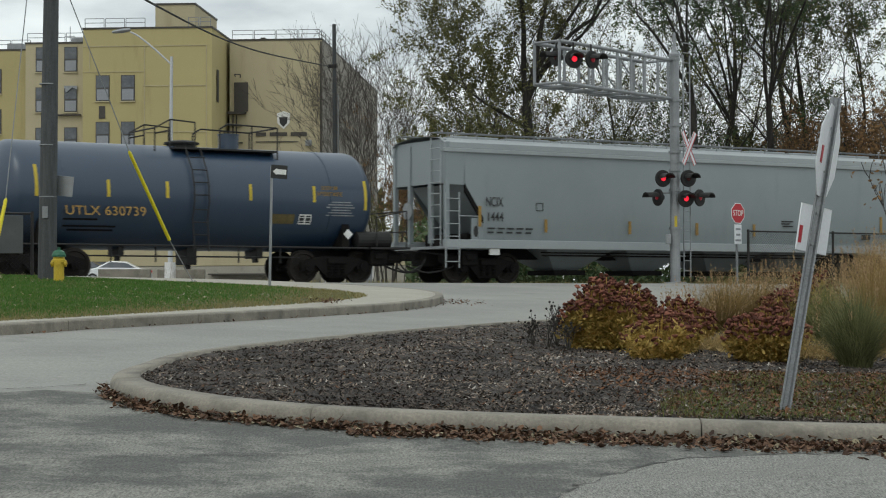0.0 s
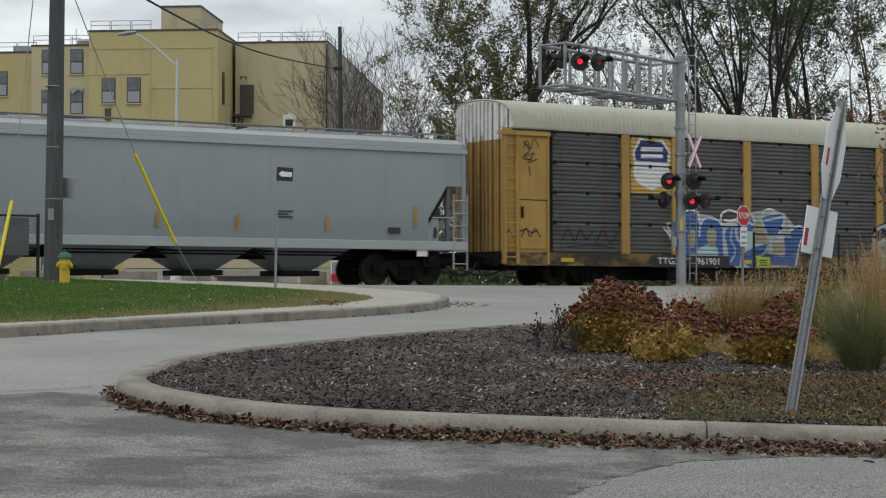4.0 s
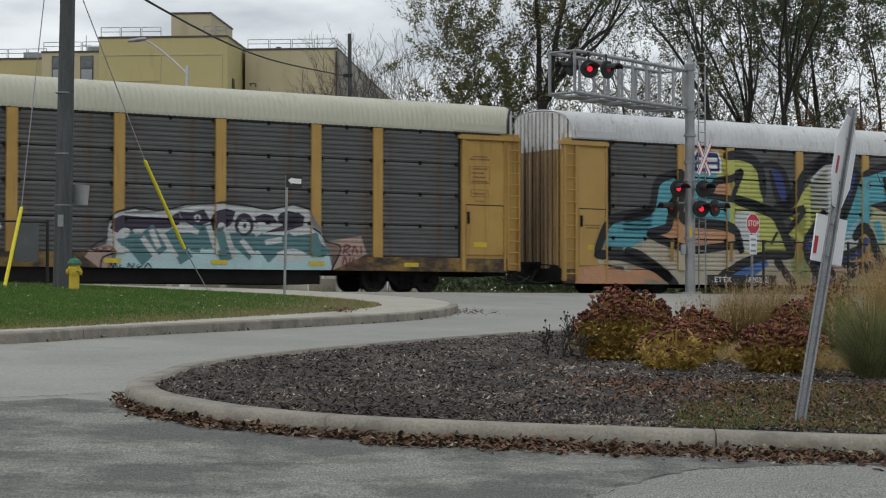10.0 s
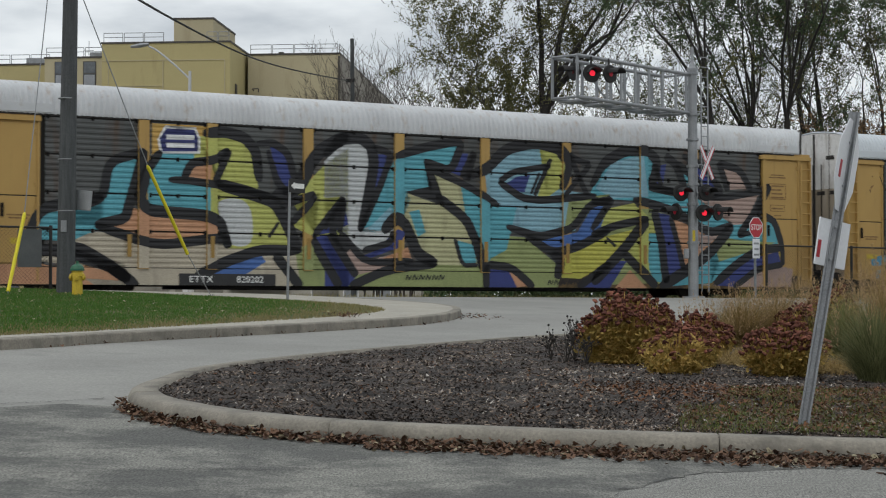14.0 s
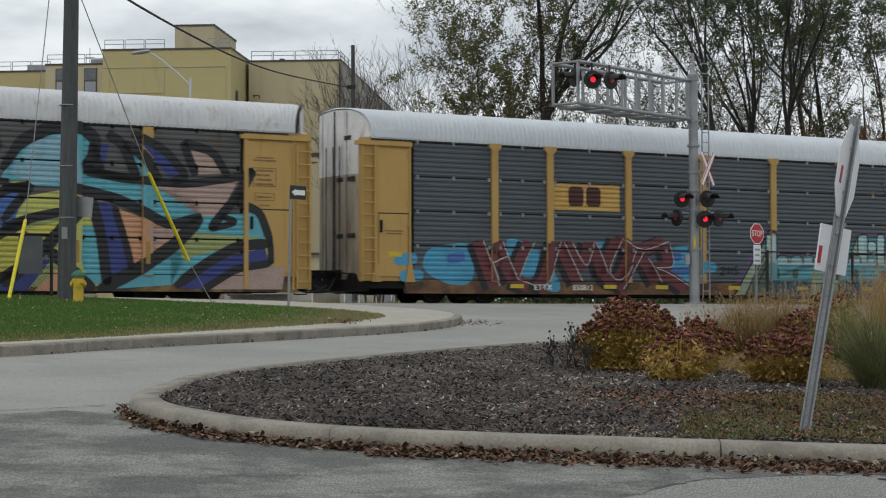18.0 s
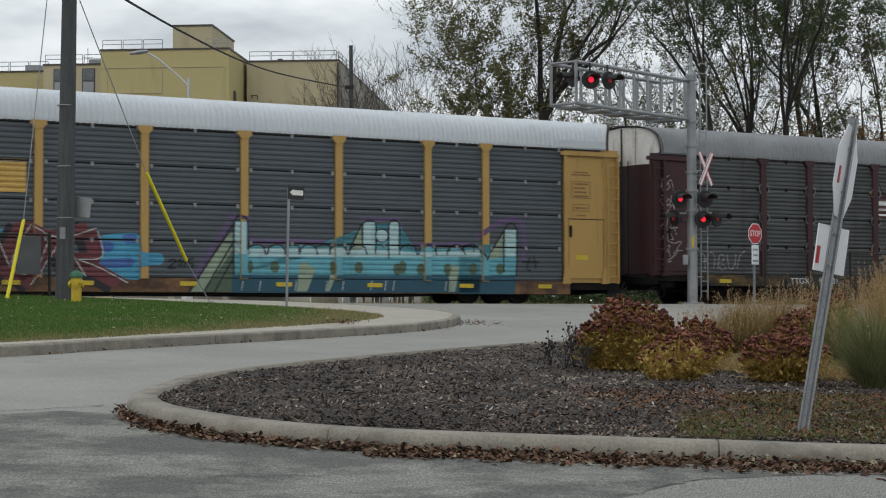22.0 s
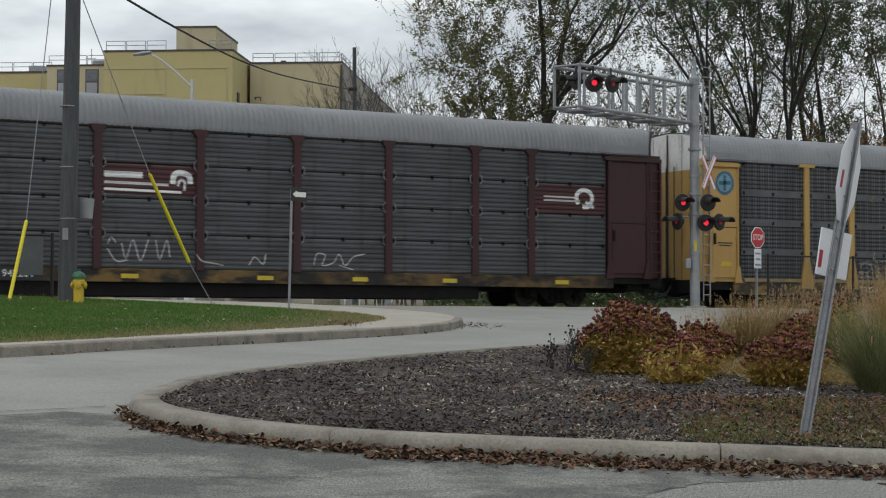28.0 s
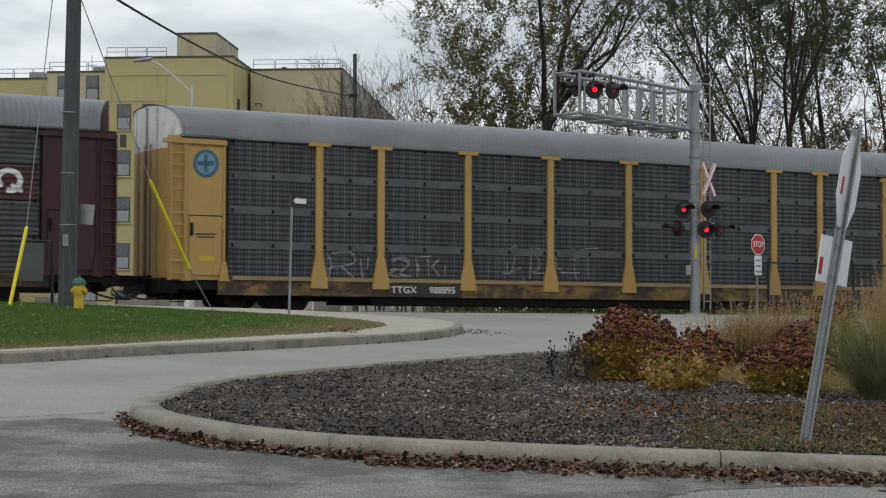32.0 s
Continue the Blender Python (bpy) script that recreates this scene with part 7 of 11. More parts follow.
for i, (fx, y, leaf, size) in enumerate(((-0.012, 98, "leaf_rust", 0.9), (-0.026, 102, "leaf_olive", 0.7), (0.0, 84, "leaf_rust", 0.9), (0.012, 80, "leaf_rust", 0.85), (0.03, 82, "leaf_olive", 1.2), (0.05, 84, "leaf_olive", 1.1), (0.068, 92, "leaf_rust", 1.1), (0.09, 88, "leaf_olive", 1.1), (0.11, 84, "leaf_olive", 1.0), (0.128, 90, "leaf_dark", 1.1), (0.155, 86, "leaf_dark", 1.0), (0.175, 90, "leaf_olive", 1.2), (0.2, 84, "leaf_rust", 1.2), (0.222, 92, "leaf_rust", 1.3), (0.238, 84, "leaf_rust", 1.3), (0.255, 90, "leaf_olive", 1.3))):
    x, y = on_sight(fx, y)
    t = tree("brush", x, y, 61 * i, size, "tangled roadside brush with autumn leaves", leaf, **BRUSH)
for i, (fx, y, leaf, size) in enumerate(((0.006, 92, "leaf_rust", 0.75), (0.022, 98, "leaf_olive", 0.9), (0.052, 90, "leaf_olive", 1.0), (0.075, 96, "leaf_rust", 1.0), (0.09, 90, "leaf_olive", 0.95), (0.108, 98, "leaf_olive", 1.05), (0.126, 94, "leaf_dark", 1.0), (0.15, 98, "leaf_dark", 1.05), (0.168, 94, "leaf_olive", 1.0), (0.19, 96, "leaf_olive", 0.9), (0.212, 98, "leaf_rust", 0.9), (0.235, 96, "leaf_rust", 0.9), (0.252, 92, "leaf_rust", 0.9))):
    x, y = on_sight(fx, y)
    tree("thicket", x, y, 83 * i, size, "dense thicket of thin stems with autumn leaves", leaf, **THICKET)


def house():
    x, y = 23.5, 118.0
    t = thing("house", pose(x, y, gz(x, y), 0, 0, 15), "dark-roofed house half hidden behind the trees", "house")
    part("wall", boxes((-6, -4, 0, 6, 4, 5.6)), M["stucco_side"], t)
    part("roof", slab(bmesh.new(), [(-4.6, 5.5), (4.6, 5.5), (0, 8.2)], -6.5, 6.5, "x"), M["trim"], t)
    for xx in (-3.5, 0.0, 3.5):
        w = part("window", boxes((xx - 0.6, -4.06, 2.6, xx + 0.6, -4.0, 4.2)), M["white_band"], t)
        part("pane", boxes((xx - 0.5, -4.09, 2.7, xx + 0.5, -4.065, 4.1)), M["glass"], w)
    return t


house()
# far woods that close the view, and the plain fronts behind the viewer
rnd = random.Random(77)
verts, faces = [], []
for k in range(2600):
    a = rnd.uniform(-0.2, 1.05)
    r = rnd.uniform(205, 260)
    x, y = r * math.sin(a), r * math.cos(a)
    z = gz(x, y) + rnd.uniform(0, 1) ** 1.5 * 11
    s = rnd.uniform(0.5, 1.3)
    q = Euler((rnd.uniform(0, 6), rnd.uniform(0, 6), rnd.uniform(0, 6))).to_matrix()
    i = len(verts)
    for p in ((1, 0, 0), (0, 1, 0), (-1, 0, 0), (0, -1, 0), (0, 0, 0.8)):
        verts.append(tuple(Vector((x, y, z)) + q @ (Vector(p) * s)))
    faces += [(i, i + 1, i + 4), (i + 1, i + 2, i + 4), (i + 2, i + 3, i + 4), (i + 3, i, i + 4)]
hv = []
hr = random.Random(31)
while len(hv) < 26000:
    sx, uu = hr.uniform(2, 62), -13 - abs(hr.gauss(0, 5))
    q = along(sx, uu)
    if q.x / q.y < -0.01:
        continue
    top = 2.2 + 1.6 * noise.noise((q.x * 0.25, q.y * 0.25, 1)) + (1.0 if sx > 20 else 0)
    hv.append((q.x, q.y, gz(q.x, q.y) + max(0.02, top * hr.random() ** 1.2)))
HEDGE = hv
tagged(raw("far_woods", verts, faces, M["leaf_olive"]), "distant line of thin autumn woods", "woods", "", "stuff")


# ---------------------------------------------------------------- planting, litter and lawn
def bed_height(x, y):
    """Top of the mulch."""
    g = edge_gap(bed_inner, x, y, False)
    return gz(x, y) + 0.12 + 0.1 * min(1.0, g / 2.5) + 0.03 * (noise.noise((x * 2.2, y * 2.2, 0)) + 0.6 * noise.noise((x * 7, y * 7, 3)))


def flakes(name, places, length, width, curl, tilt, material, label, category, seed, parent=None, kind="stuff"):
    """Many small curled flakes (leaves, chips), each a bent piece of its own."""
    rg = np.random.default_rng(seed)
    n = len(places)
    P = np.array(places)
    L = length * rg.uniform(0.5, 1.4, n)
    W = width * rg.uniform(0.5, 1.4, n)
    a = rg.uniform(0, math.tau, n)
    t1, t2 = rg.normal(0, tilt, n), rg.normal(0, tilt, n)
    c = curl * rg.uniform(0.2, 1.5, n) * L
    ux = np.stack([np.cos(a), np.sin(a), np.sin(t1)], 1)
    vx = np.stack([-np.sin(a), np.cos(a), np.sin(t2)], 1)
    up = np.array([0, 0, 1.0])
    V = np.empty((n, 6, 3))
    for k, (u, v, z) in enumerate(((-1, -0.5, 1), (0, -1, 0), (1, -0.35, 1), (1, 0.35, 1), (0, 1, 0), (-1, 0.5, 1))):
        V[:, k] = P + ux * (u * L[:, None] / 2) + vx * (v * W[:, None] / 2) + up * (z * c[:, None])
    verts = V.reshape(-1, 3)
    base = np.arange(n)[:, None] * 6
    faces = np.concatenate([base + np.array([[0, 1, 4, 5]]), base + np.array([[1, 2, 3, 4]])]).tolist()
    ob = raw(name, verts.tolist(), faces, material, parent)
    return tagged(ob, label, category, "", kind)


rnd = random.Random(5)
chips, middling, pale = [], [], []
while len(chips) < 40000:
    y = 14.6 + (rnd.random() ** 1.6) * 16.0
    x = rnd.uniform(-3.0, 0.262 * y + 0.4)
    if inside(bed_inner, x, y) and edge_gap(bed_line, x, y, False) > 0.3:
        r = rnd.random()
        heap = 0.4 + 0.75 * noise.noise((x * 1.1, y * 0.8, 6)) + 0.35 * noise.noise((x * 4, y * 4, 2)) - 0.28 * max(0.0, min(1.0, 0.6 - x * 0.5))
        (pale if r < 0.13 * heap else middling if r < heap else chips).append((x, y, bed_height(x, y) + 0.008))
flakes("hedge_foliage", HEDGE, 0.22, 0.13, 0.15, 0.8, M["leaf_dark"], "dark tangled undergrowth beyond the track", "undergrowth", 8)
flakes("brown_mulch", middling, 0.04, 0.014, 0.1, 0.3, M["chip_mid"], "brown splintered bark chips covering the bed", "bark chips", 7)
flakes("bark_mulch", chips, 0.042, 0.016, 0.1, 0.32, M["chip"], "dark shredded bark chips covering the bed", "bark chips", 1)
flakes("wood_chips", pale, 0.05, 0.017, 0.1, 0.3, M["chip_pale"], "pale splintered wood chips among the bark", "wood chips", 2)
leaves = []
for _ in range(700):
    y = 14.7 + (rnd.random() ** 1.3) * 12
    x = rnd.uniform(-2.6, 0.262 * y)
    if inside(bed_inner, x, y) and edge_gap(bed_line, x, y, False) > 0.3:
        leaves.append((x, y, bed_height(x, y) + 0.015))
for _ in range(5400):
    y = rnd.uniform(14.75, 18.4)
    x = rnd.uniform(1.2, 5.2)
    if x > 2.6 - (y - 14.7) * 0.4 + rnd.gauss(0, 0.4) and edge_gap(bed_line, x, y, False) > 0.3:
        leaves.append((x, y, bed_height(x, y) + 0.025))
flakes("bed_leaves", leaves, 0.036, 0.022, 0.15, 0.4, leafy("orange_fallen_leaves", (0.045, 0.022, 0.013), (0.2, 0.095, 0.047), 0.8, 0.1), "brown fallen leaves scattered over the bed", "fallen leaves", 3)
gutter = []
for p, q in zip(bed_line, bed_line[1:]):
    if p.x > 6 or p.y > 17.9:
        continue
    d = (q - p)
    ln = d.length
    d.normalize()
    out = Vector((d.y, -d.x)) * -1
    for _ in range(int(ln * (85 if p.y > 16.9 else 680))):
        s = rnd.random() * ln
        dist = abs(rnd.gauss(0, 0.05 if p.y > 16.2 else 0.12 + 0.05 * max(0, p.x))) + 0.03
        pos = p + d * s + out * dist
        keep = 0.55 + 0.45 * noise.noise((pos.x * 1.7, pos.y * 1.7, 9))
        if inside(bed_line + [Vector((14, 14.25))], pos.x, pos.y) or rnd.random() > keep:
            continue
        gutter.append((pos.x, pos.y, gz(pos.x, pos.y) + 0.012 + rnd.random() * (0.015 + 0.06 * max(0.0, 1 - dist / 0.14))))
for _ in range(5200):
    x = rnd.uniform(-0.6, 4.6)
    y = 14.46 - 0.045 * x - abs(rnd.gauss(0, 0.15 + 0.05 * x))
    if rnd.random() < 0.5 + 0.6 * noise.noise((x * 1.9, y * 2.5, 5)):
        gutter.append((x, y, gz(x, y) + 0.014))
flakes("gutter_leaves", [p for i, p in enumerate(gutter) if i % 11], 0.052, 0.037, 0.17, 0.36, M["litter"], "drift of brown dead leaves against the kerb", "fallen leaves", 4)
flakes("pale_gutter_leaves", gutter[::11], 0.056, 0.04, 0.15, 0.3, leafy("pale_dead_leaves", (0.15, 0.12, 0.075), (0.34, 0.3, 0.2), 0.8, 0.1), "pale dead leaves among the brown drift", "fallen leaves", 9)
isle_bits = []
for p, q in zip(isle_line, isle_line[1:]):
    if not (24 < p.y < 41):
        continue
    for _ in range(2):
        f = rnd.random()
        pos = p.lerp(q, f) + Vector((rnd.uniform(0.02, 0.2), -rnd.uniform(0.0, 0.1)))
        isle_bits.append((pos.x, pos.y, gz(pos.x, pos.y) + 0.02))
for _ in range(90):
    x, y = 0.35 + rnd.gauss(0, 0.3), 38.8 + rnd.gauss(0, 0.7)
    isle_bits.append((x + 0.25, y, gz(x, y) + 0.02))
for _ in range(120):
    x, y = -1.75 + rnd.gauss(0, 0.16), 33.6 + rnd.gauss(0, 0.3)
    isle_bits.append((x, y, gz(x, y) + 0.18 + rnd.random() * 0.06))
flakes("kerb_debris", isle_bits, 0.05, 0.025, 0.2, 0.5, M["litter"], "twigs and dead leaves in the far gutter", "fallen leaves", 6)


def blades(name, places, h, w, bend, material, label, category, seed):
    """Upright grass blades, each a tapered triangle pair."""
    rg = np.random.default_rng(seed)
    n = len(places)
    P = np.array(places)
    H = h * rg.uniform(0.5, 1.3, n)
    a = rg.uniform(0, math.tau, n)
    B = bend * rg.uniform(0.2, 1.2, n) * H
    b = a + rg.uniform(0, math.tau, n)
    side = np.stack([np.cos(a), np.sin(a), 0 * a], 1) * (w / 2)
    lean = np.stack([np.cos(b), np.sin(b), 0 * a], 1)
    V = np.empty((n, 5, 3))
    up = np.array([0, 0, 1.0])
    V[:, 0], V[:, 1] = P - side, P + side
    mid = P + up * (H[:, None] * 0.6) + lean * (B[:, None] * 0.35)
    V[:, 2], V[:, 3] = mid + side * 0.7, mid - side * 0.7
    V[:, 4] = P + up * H[:, None] + lean * B[:, None]
    base = np.arange(n)[:, None] * 5
    faces = (base + np.array([[0, 1, 2, 3]])).tolist() + (base + np.array([[3, 2, 4]])).tolist()
    return tagged(raw(name, V.reshape(-1, 3).tolist(), faces, material), label, category, "", "stuff")


def lawn_height(x, y):
    g = edge_gap(lawn_line, x, y)
    return gz(x, y) + 0.157 + 0.10 * min(1.0, g / 3.0)


green, dry = [], []
while len(green) < 52000:
    y = 25 + (rnd.random() ** 1.25) * 20
    x = rnd.uniform(-0.262 * y - 0.3, -1.1)
    if not inside(lawn_line, x, y):
        continue
    g = edge_gap(lawn_line, x, y)
    dryness = max(0.0, 1 - g / 1.6) * 0.8 + 0.08 + 0.55 * max(0, (x + 4.2) / 2.2) + 0.25 * noise.noise((x * 0.8, y * 0.8, 4))
    (dry if rnd.random() < dryness else green).append((x, y, lawn_height(x, y) - 0.01))
blades("lawn_grass", green, 0.05, 0.014, 0.6, M["blade"], "short green lawn grass", "grass", 21)
blades("dry_lawn_grass", dry, 0.042, 0.013, 0.7, M["blade_dry"], "yellowed grass at the lawn's edge", "grass", 22)
spots = []
while len(spots) < 110:
    y = rnd.uniform(26, 42)
    x = rnd.uniform(-0.25 * y, -1.5)
    if inside(lawn_line, x, y):
        spots.append((x, y, lawn_height(x, y) + 0.05))
flakes("lawn_leaves", spots, 0.05, 0.04, 0.15, 0.4, leafy("pale_fallen_leaves", (0.3, 0.28, 0.14), (0.45, 0.42, 0.3)), "pale fallen leaves on the lawn", "fallen leaves", 23)
turf, turf_dry = [], []
while len(turf) + len(turf_dry) < 16000:
    y = 14.7 + rnd.random() * 3.6
    x = rnd.uniform(0.8, 5.0)
    edge = 1.55 + (y - 14.7) * 0.35 + 0.5 * noise.noise((x * 1.5, y * 1.5, 7))
    if x < edge or edge_gap(bed_line, x, y, False) < 0.3 or rnd.random() > 0.55 + 0.6 * noise.noise((x * 2.5, y * 2.5, 2)):
        continue
    near_post = math.hypot(x - 2.88, (y - 15.2)) < 0.8
    (turf if rnd.random() < (0.7 if near_post else 0.4) else turf_dry).append((x, y, bed_height(x, y) - 0.005))
blades("bed_grass", turf, 0.045, 0.007, 0.7, leafy("bed_blades", (0.075, 0.12, 0.028), (0.18, 0.2, 0.055)), "thin green grass round the sign post", "grass", 24)
blades("dry_bed_grass", turf_dry, 0.04, 0.007, 0.9, leafy("dry_bed_blades", (0.08, 0.05, 0.025), (0.2, 0.14, 0.055)), "sparse yellow-brown grass in the bed", "grass", 25)
far_tuft = []
for _ in range(9000):
    s, u = rnd.uniform(-4, 40), rnd.choice((rnd.uniform(2.2, 6), rnd.uniform(-16, -9.5)))
    p = along(s, u)
    if u > 0 and s < 9.5:
        continue
    far_tuft.append((p.x, p.y, gz(p.x, p.y)))
for _ in range(2500):
    s, u = rnd.uniform(-30, -14), rnd.uniform(1.7, 3.4)
    p = along(s, u)
    far_tuft.append((p.x, p.y, gz(p.x, p.y)))
blades("verge_grass", far_tuft, 0.2, 0.02, 0.6, M["blade_dry"], "rough uncut grass beside the track", "grass", 26)


def sedum(x, y, w, h, heads, leaves_n, seed, label, red=0.8):
    """A rounded clump: fleshy yellow leaves below, flat dark red flower heads above."""
    rn = random.Random(seed)
    t = thing("sedum_plant", pose(x, y, bed_height(x, y) - 0.02), label, "plant", "plants of the bed")
    verts, faces, sv, sf = [], [], [], []
    tops = []
    for _ in range(int(heads * 2.6)):
        a, r = rn.uniform(0, math.tau), math.sqrt(rn.random())
        r *= 0.9 + 0.28 * noise.noise((math.cos(a) * 1.6, math.sin(a) * 1.6, seed * 1.7))
        px, py = math.cos(a) * r * w / 2, math.sin(a) * r * w / 2
        pz = h * (0.5 + 0.5 * (1 - r * r)) * rn.uniform(0.76, 1.06) * (1 + 0.2 * noise.noise((px * 4, py * 4, seed * 0.7)))
        tops.append((px, py, pz))
        hr = rn.uniform(0.017, 0.036)
        i, n = len(verts), 7
        tx, ty = rn.gauss(0, 0.25), rn.gauss(0, 0.25)
        for ring, (rr, zz) in enumerate(((1.0, 0.0), (0.92, 0.01), (0.5, 0.016))):
            for k in range(n):
                b = k * math.tau / n
                q = rr * hr * rn.uniform(0.75, 1.2)
                verts.append((px + q * math.cos(b), py + q * math.sin(b), pz + zz + rn.uniform(-0.008, 0.008) + q * (math.cos(b) * tx + math.sin(b) * ty)))
        verts.append((px, py, pz - 0.022))
        verts.append((px, py, pz + 0.018))
        for ring in (0, 1):
            for k in range(n):
                faces.append((i + ring * n + k, i + ring * n + (k + 1) % n, i + (ring + 1) * n + (k + 1) % n, i + (ring + 1) * n + k))
        for k in range(n):
            faces.append((i + 2 * n + k, i + 2 * n + (k + 1) % n, i + 3 * n + 1))
            faces.append((i + k, i + 3 * n, i + (k + 1) % n))
        # stem
        j = len(sv)
        b0 = (px * 0.35, py * 0.35, 0.0)
        for dx, dy in ((0.006, 0), (-0.003, 0.005), (-0.003, -0.005)):
            sv += [(b0[0] + dx, b0[1] + dy, b0[2]), (px + dx, py + dy, pz - 0.02)]
        for k in range(3):
            q = (k + 1) % 3
            sf.append((j + 2 * k, j + 2 * q, j + 2 * q + 1, j + 2 * k + 1))
    fh = raw("flower_head_mass", verts, faces, M["sedum_red"], t)
    fh["label"], fh["kind"] = "dark red flat flower heads", "stuff"
    raw("stem", sv, sf, M["sedum_leaf"], t)["kind"] = "stuff"
    lv = []
    for _ in range(leaves_n):
        px, py, pz = max((tops[rn.randrange(len(tops))] for _ in range(2)), key=lambda c: c[0] ** 2 + c[1] ** 2)
        f = rn.uniform(0.03, 0.98 if seed == 102 else 0.86) ** 0.9
        lv.append((px * (0.62 + 0.38 * f) + rn.gauss(0, 0.03), py * (0.62 + 0.38 * f) + rn.gauss(0, 0.03), pz * f))
    o = flakes("leaves", lv, 0.046, 0.026, 0.12, 0.7, M["sedum_leaf"], "", "", seed, t, "")
    return t


for i, (x, y, w, h, n, label) in enumerate((
        (2.02, 21.7, 0.98, 0.8, 210, "large red-topped sedum with yellowing leaves"), (2.5, 23.2, 0.8, 0.74, 110, "red-topped sedum behind its larger neighbour"),
        (2.47, 20.1, 0.8, 0.5, 40, "low sedum, mostly yellow leaves with few red heads"), (3.05, 22.6, 0.95, 0.56, 130, "low reddish-brown sedum going over"),
        (3.6, 20.2, 0.98, 0.56, 150, "red-topped sedum with yellowing leaves beside the sign"), (2.85, 21.4, 0.6, 0.46, 60, "small brown-red sedum between larger ones"),
        (4.75, 25.4, 0.8, 0.62, 110, "dark red sedum under the tall grasses"), (5.5, 27.0, 1.0, 0.8, 110, "reddish sedum at the back of the bed"), (4.05, 21.3, 0.7, 0.42, 60, "low sedum with yellow leaves behind the sign post"))):
    sedum(x, y, w, h, n, int(n * (48 if i == 2 else 27)), 100 + i, label)


def tuft(name, x, y, w, h, n, blade_mat, plume_n, seed, label, lean=(0.0, 0.0), width=0.008, droop=0.75, spread=0.16):
    """An ornamental grass: arching blades from one root and feathery plumes."""
    rn = random.Random(seed)
    t = thing(name, pose(x, y, bed_height(x, y) - 0.02), label, "ornamental grass", "plants of the bed")
    verts, faces = [], []
    pv, pf = [], []
    for k in range(n + plume_n):
        plume = k >= n
        a, r = rn.uniform(0, math.tau), rn.random() ** 0.6
        root = Vector((math.cos(a) * r * w * spread, math.sin(a) * r * w * spread, 0))
        hh = h * (1 - 0.38 * r * r) * (rn.uniform(0.35, 1.0) if not plume else rn.uniform(0.8, 1.1))
        a2 = a + rn.gauss(0, 0.7)
        reach = w * 0.5 * (0.25 + r) * rn.uniform(0.3, 1.25)
        d = Vector((math.cos(a2) * reach + lean[0] * hh, math.sin(a2) * reach + lean[1] * hh, 0))
        side = Vector((-math.sin(a2), math.cos(a2), 0)) * width * 0.5
        i = len(verts)
        m = 5
        arc = droop * rn.uniform(0.5, 1.3) * (0.5 if plume else 1.0)
        for s in range(m):
            f = s / (m - 1)
            z = hh * (f * (1 + arc * 0.35) - arc * 0.35 * f ** 3)
            p = root + d * f ** 1.7 + Vector((0, 0, z))
            wd = side * ((1 - f) * 0.9 + 0.1) * (0.6 if plume else 1)
            verts += [tuple(p - wd), tuple(p + wd)]
            if s:
                faces.append((i + 2 * s - 2, i + 2 * s - 1, i + 2 * s + 1, i + 2 * s))
        if plume:
            for b in range(16):
                f = rn.random()
                c = p - Vector((0, 0, 1)) * (0.24 * f) - d.normalized() * 0.03 * f
                q = Vector((rn.gauss(0, 1), rn.gauss(0, 1), rn.uniform(0.2, 1.6))).normalized() * rn.uniform(0.02, 0.045)
                j = len(pv)
                sd = Vector((rn.gauss(0, 1), rn.gauss(0, 1), 0)).normalized() * 0.006
                pv += [tuple(c - sd), tuple(c + sd), tuple(c + q)]
                pf.append((j, j + 1, j + 2))
    raw("blades", verts, faces, M[blade_mat], t)
    if plume_n:
        raw("plumes", pv, pf, M["plume"], t)["label"] = "feathery tan plumes"
    return t


for i, (x, y, w, h, n, bm_, pl, label, ln, wd) in enumerate((
        (4.05, 25.7, 1.45, 0.9, 2400, "reed_dull", 160, "tan fountain grass with soft plumes", (0.03, 0), 0.007), (4.6, 26.4, 1.3, 0.95, 1500, "reed_dull", 160, "tan fountain grass with plumes leaning in the wind", (0.2, 0), 0.007),
        (3.6, 25.2, 1.0, 0.62, 900, "reed_dull", 60, "tan fountain grass, partly flattened", (0.1, 0), 0.007), (4.42, 19.5, 0.95, 0.92, 2600, "reed_blue", 30, "blue-green fountain grass at the bed's edge", (-0.05, 0), 0.008),
        (5.2, 22.0, 1.2, 1.38, 1600, "reed", 320, "tall tan fountain grass with long plumes", (0.06, 0), 0.008), (5.0, 23.6, 1.0, 0.9, 1300, "reed_green", 20, "yellow-green grass clump", (0, 0), 0.012),
        (6.1, 26.2, 1.3, 1.25, 800, "reed", 200, "tall tan fountain grass with long plumes", (0.08, 0), 0.008), (5.9, 29.5, 1.5, 1.05, 600, "reed_dull", 120, "tan fountain grass at the back of the bed", (0, 0), 0.008),
        (3.3, 22.0, 0.75, 0.26, 360, "reed", 0, "flattened straw-coloured grass", (0.3, 0.1), 0.01), (4.2, 20.9, 0.9, 0.3, 430, "reed", 0, "flattened straw-coloured grass", (0.4, 0), 0.01),
        (3.85, 22.6, 0.9, 0.34, 520, "reed", 0, "short straw-coloured grass", (0.2, 0), 0.01))):
    tuft("fountain_grass", x, y, w, h, n, bm_, pl, 300 + i, label, ln, wd, 1.3 if h < 0.6 else 0.85, 0.42 if h < 0.6 else 0.16)


straw = []
for _ in range(1500):
    x, y = rnd.choice(((3.15, 21.9), (4.0, 20.9), (3.7, 22.4), (4.75, 21.4)))
    x, y = x + rnd.gauss(0, 0.3), y + rnd.gauss(0, 0.45)
    straw.append((x, y, bed_height(x, y) + 0.02 + rnd.random() * 0.06))
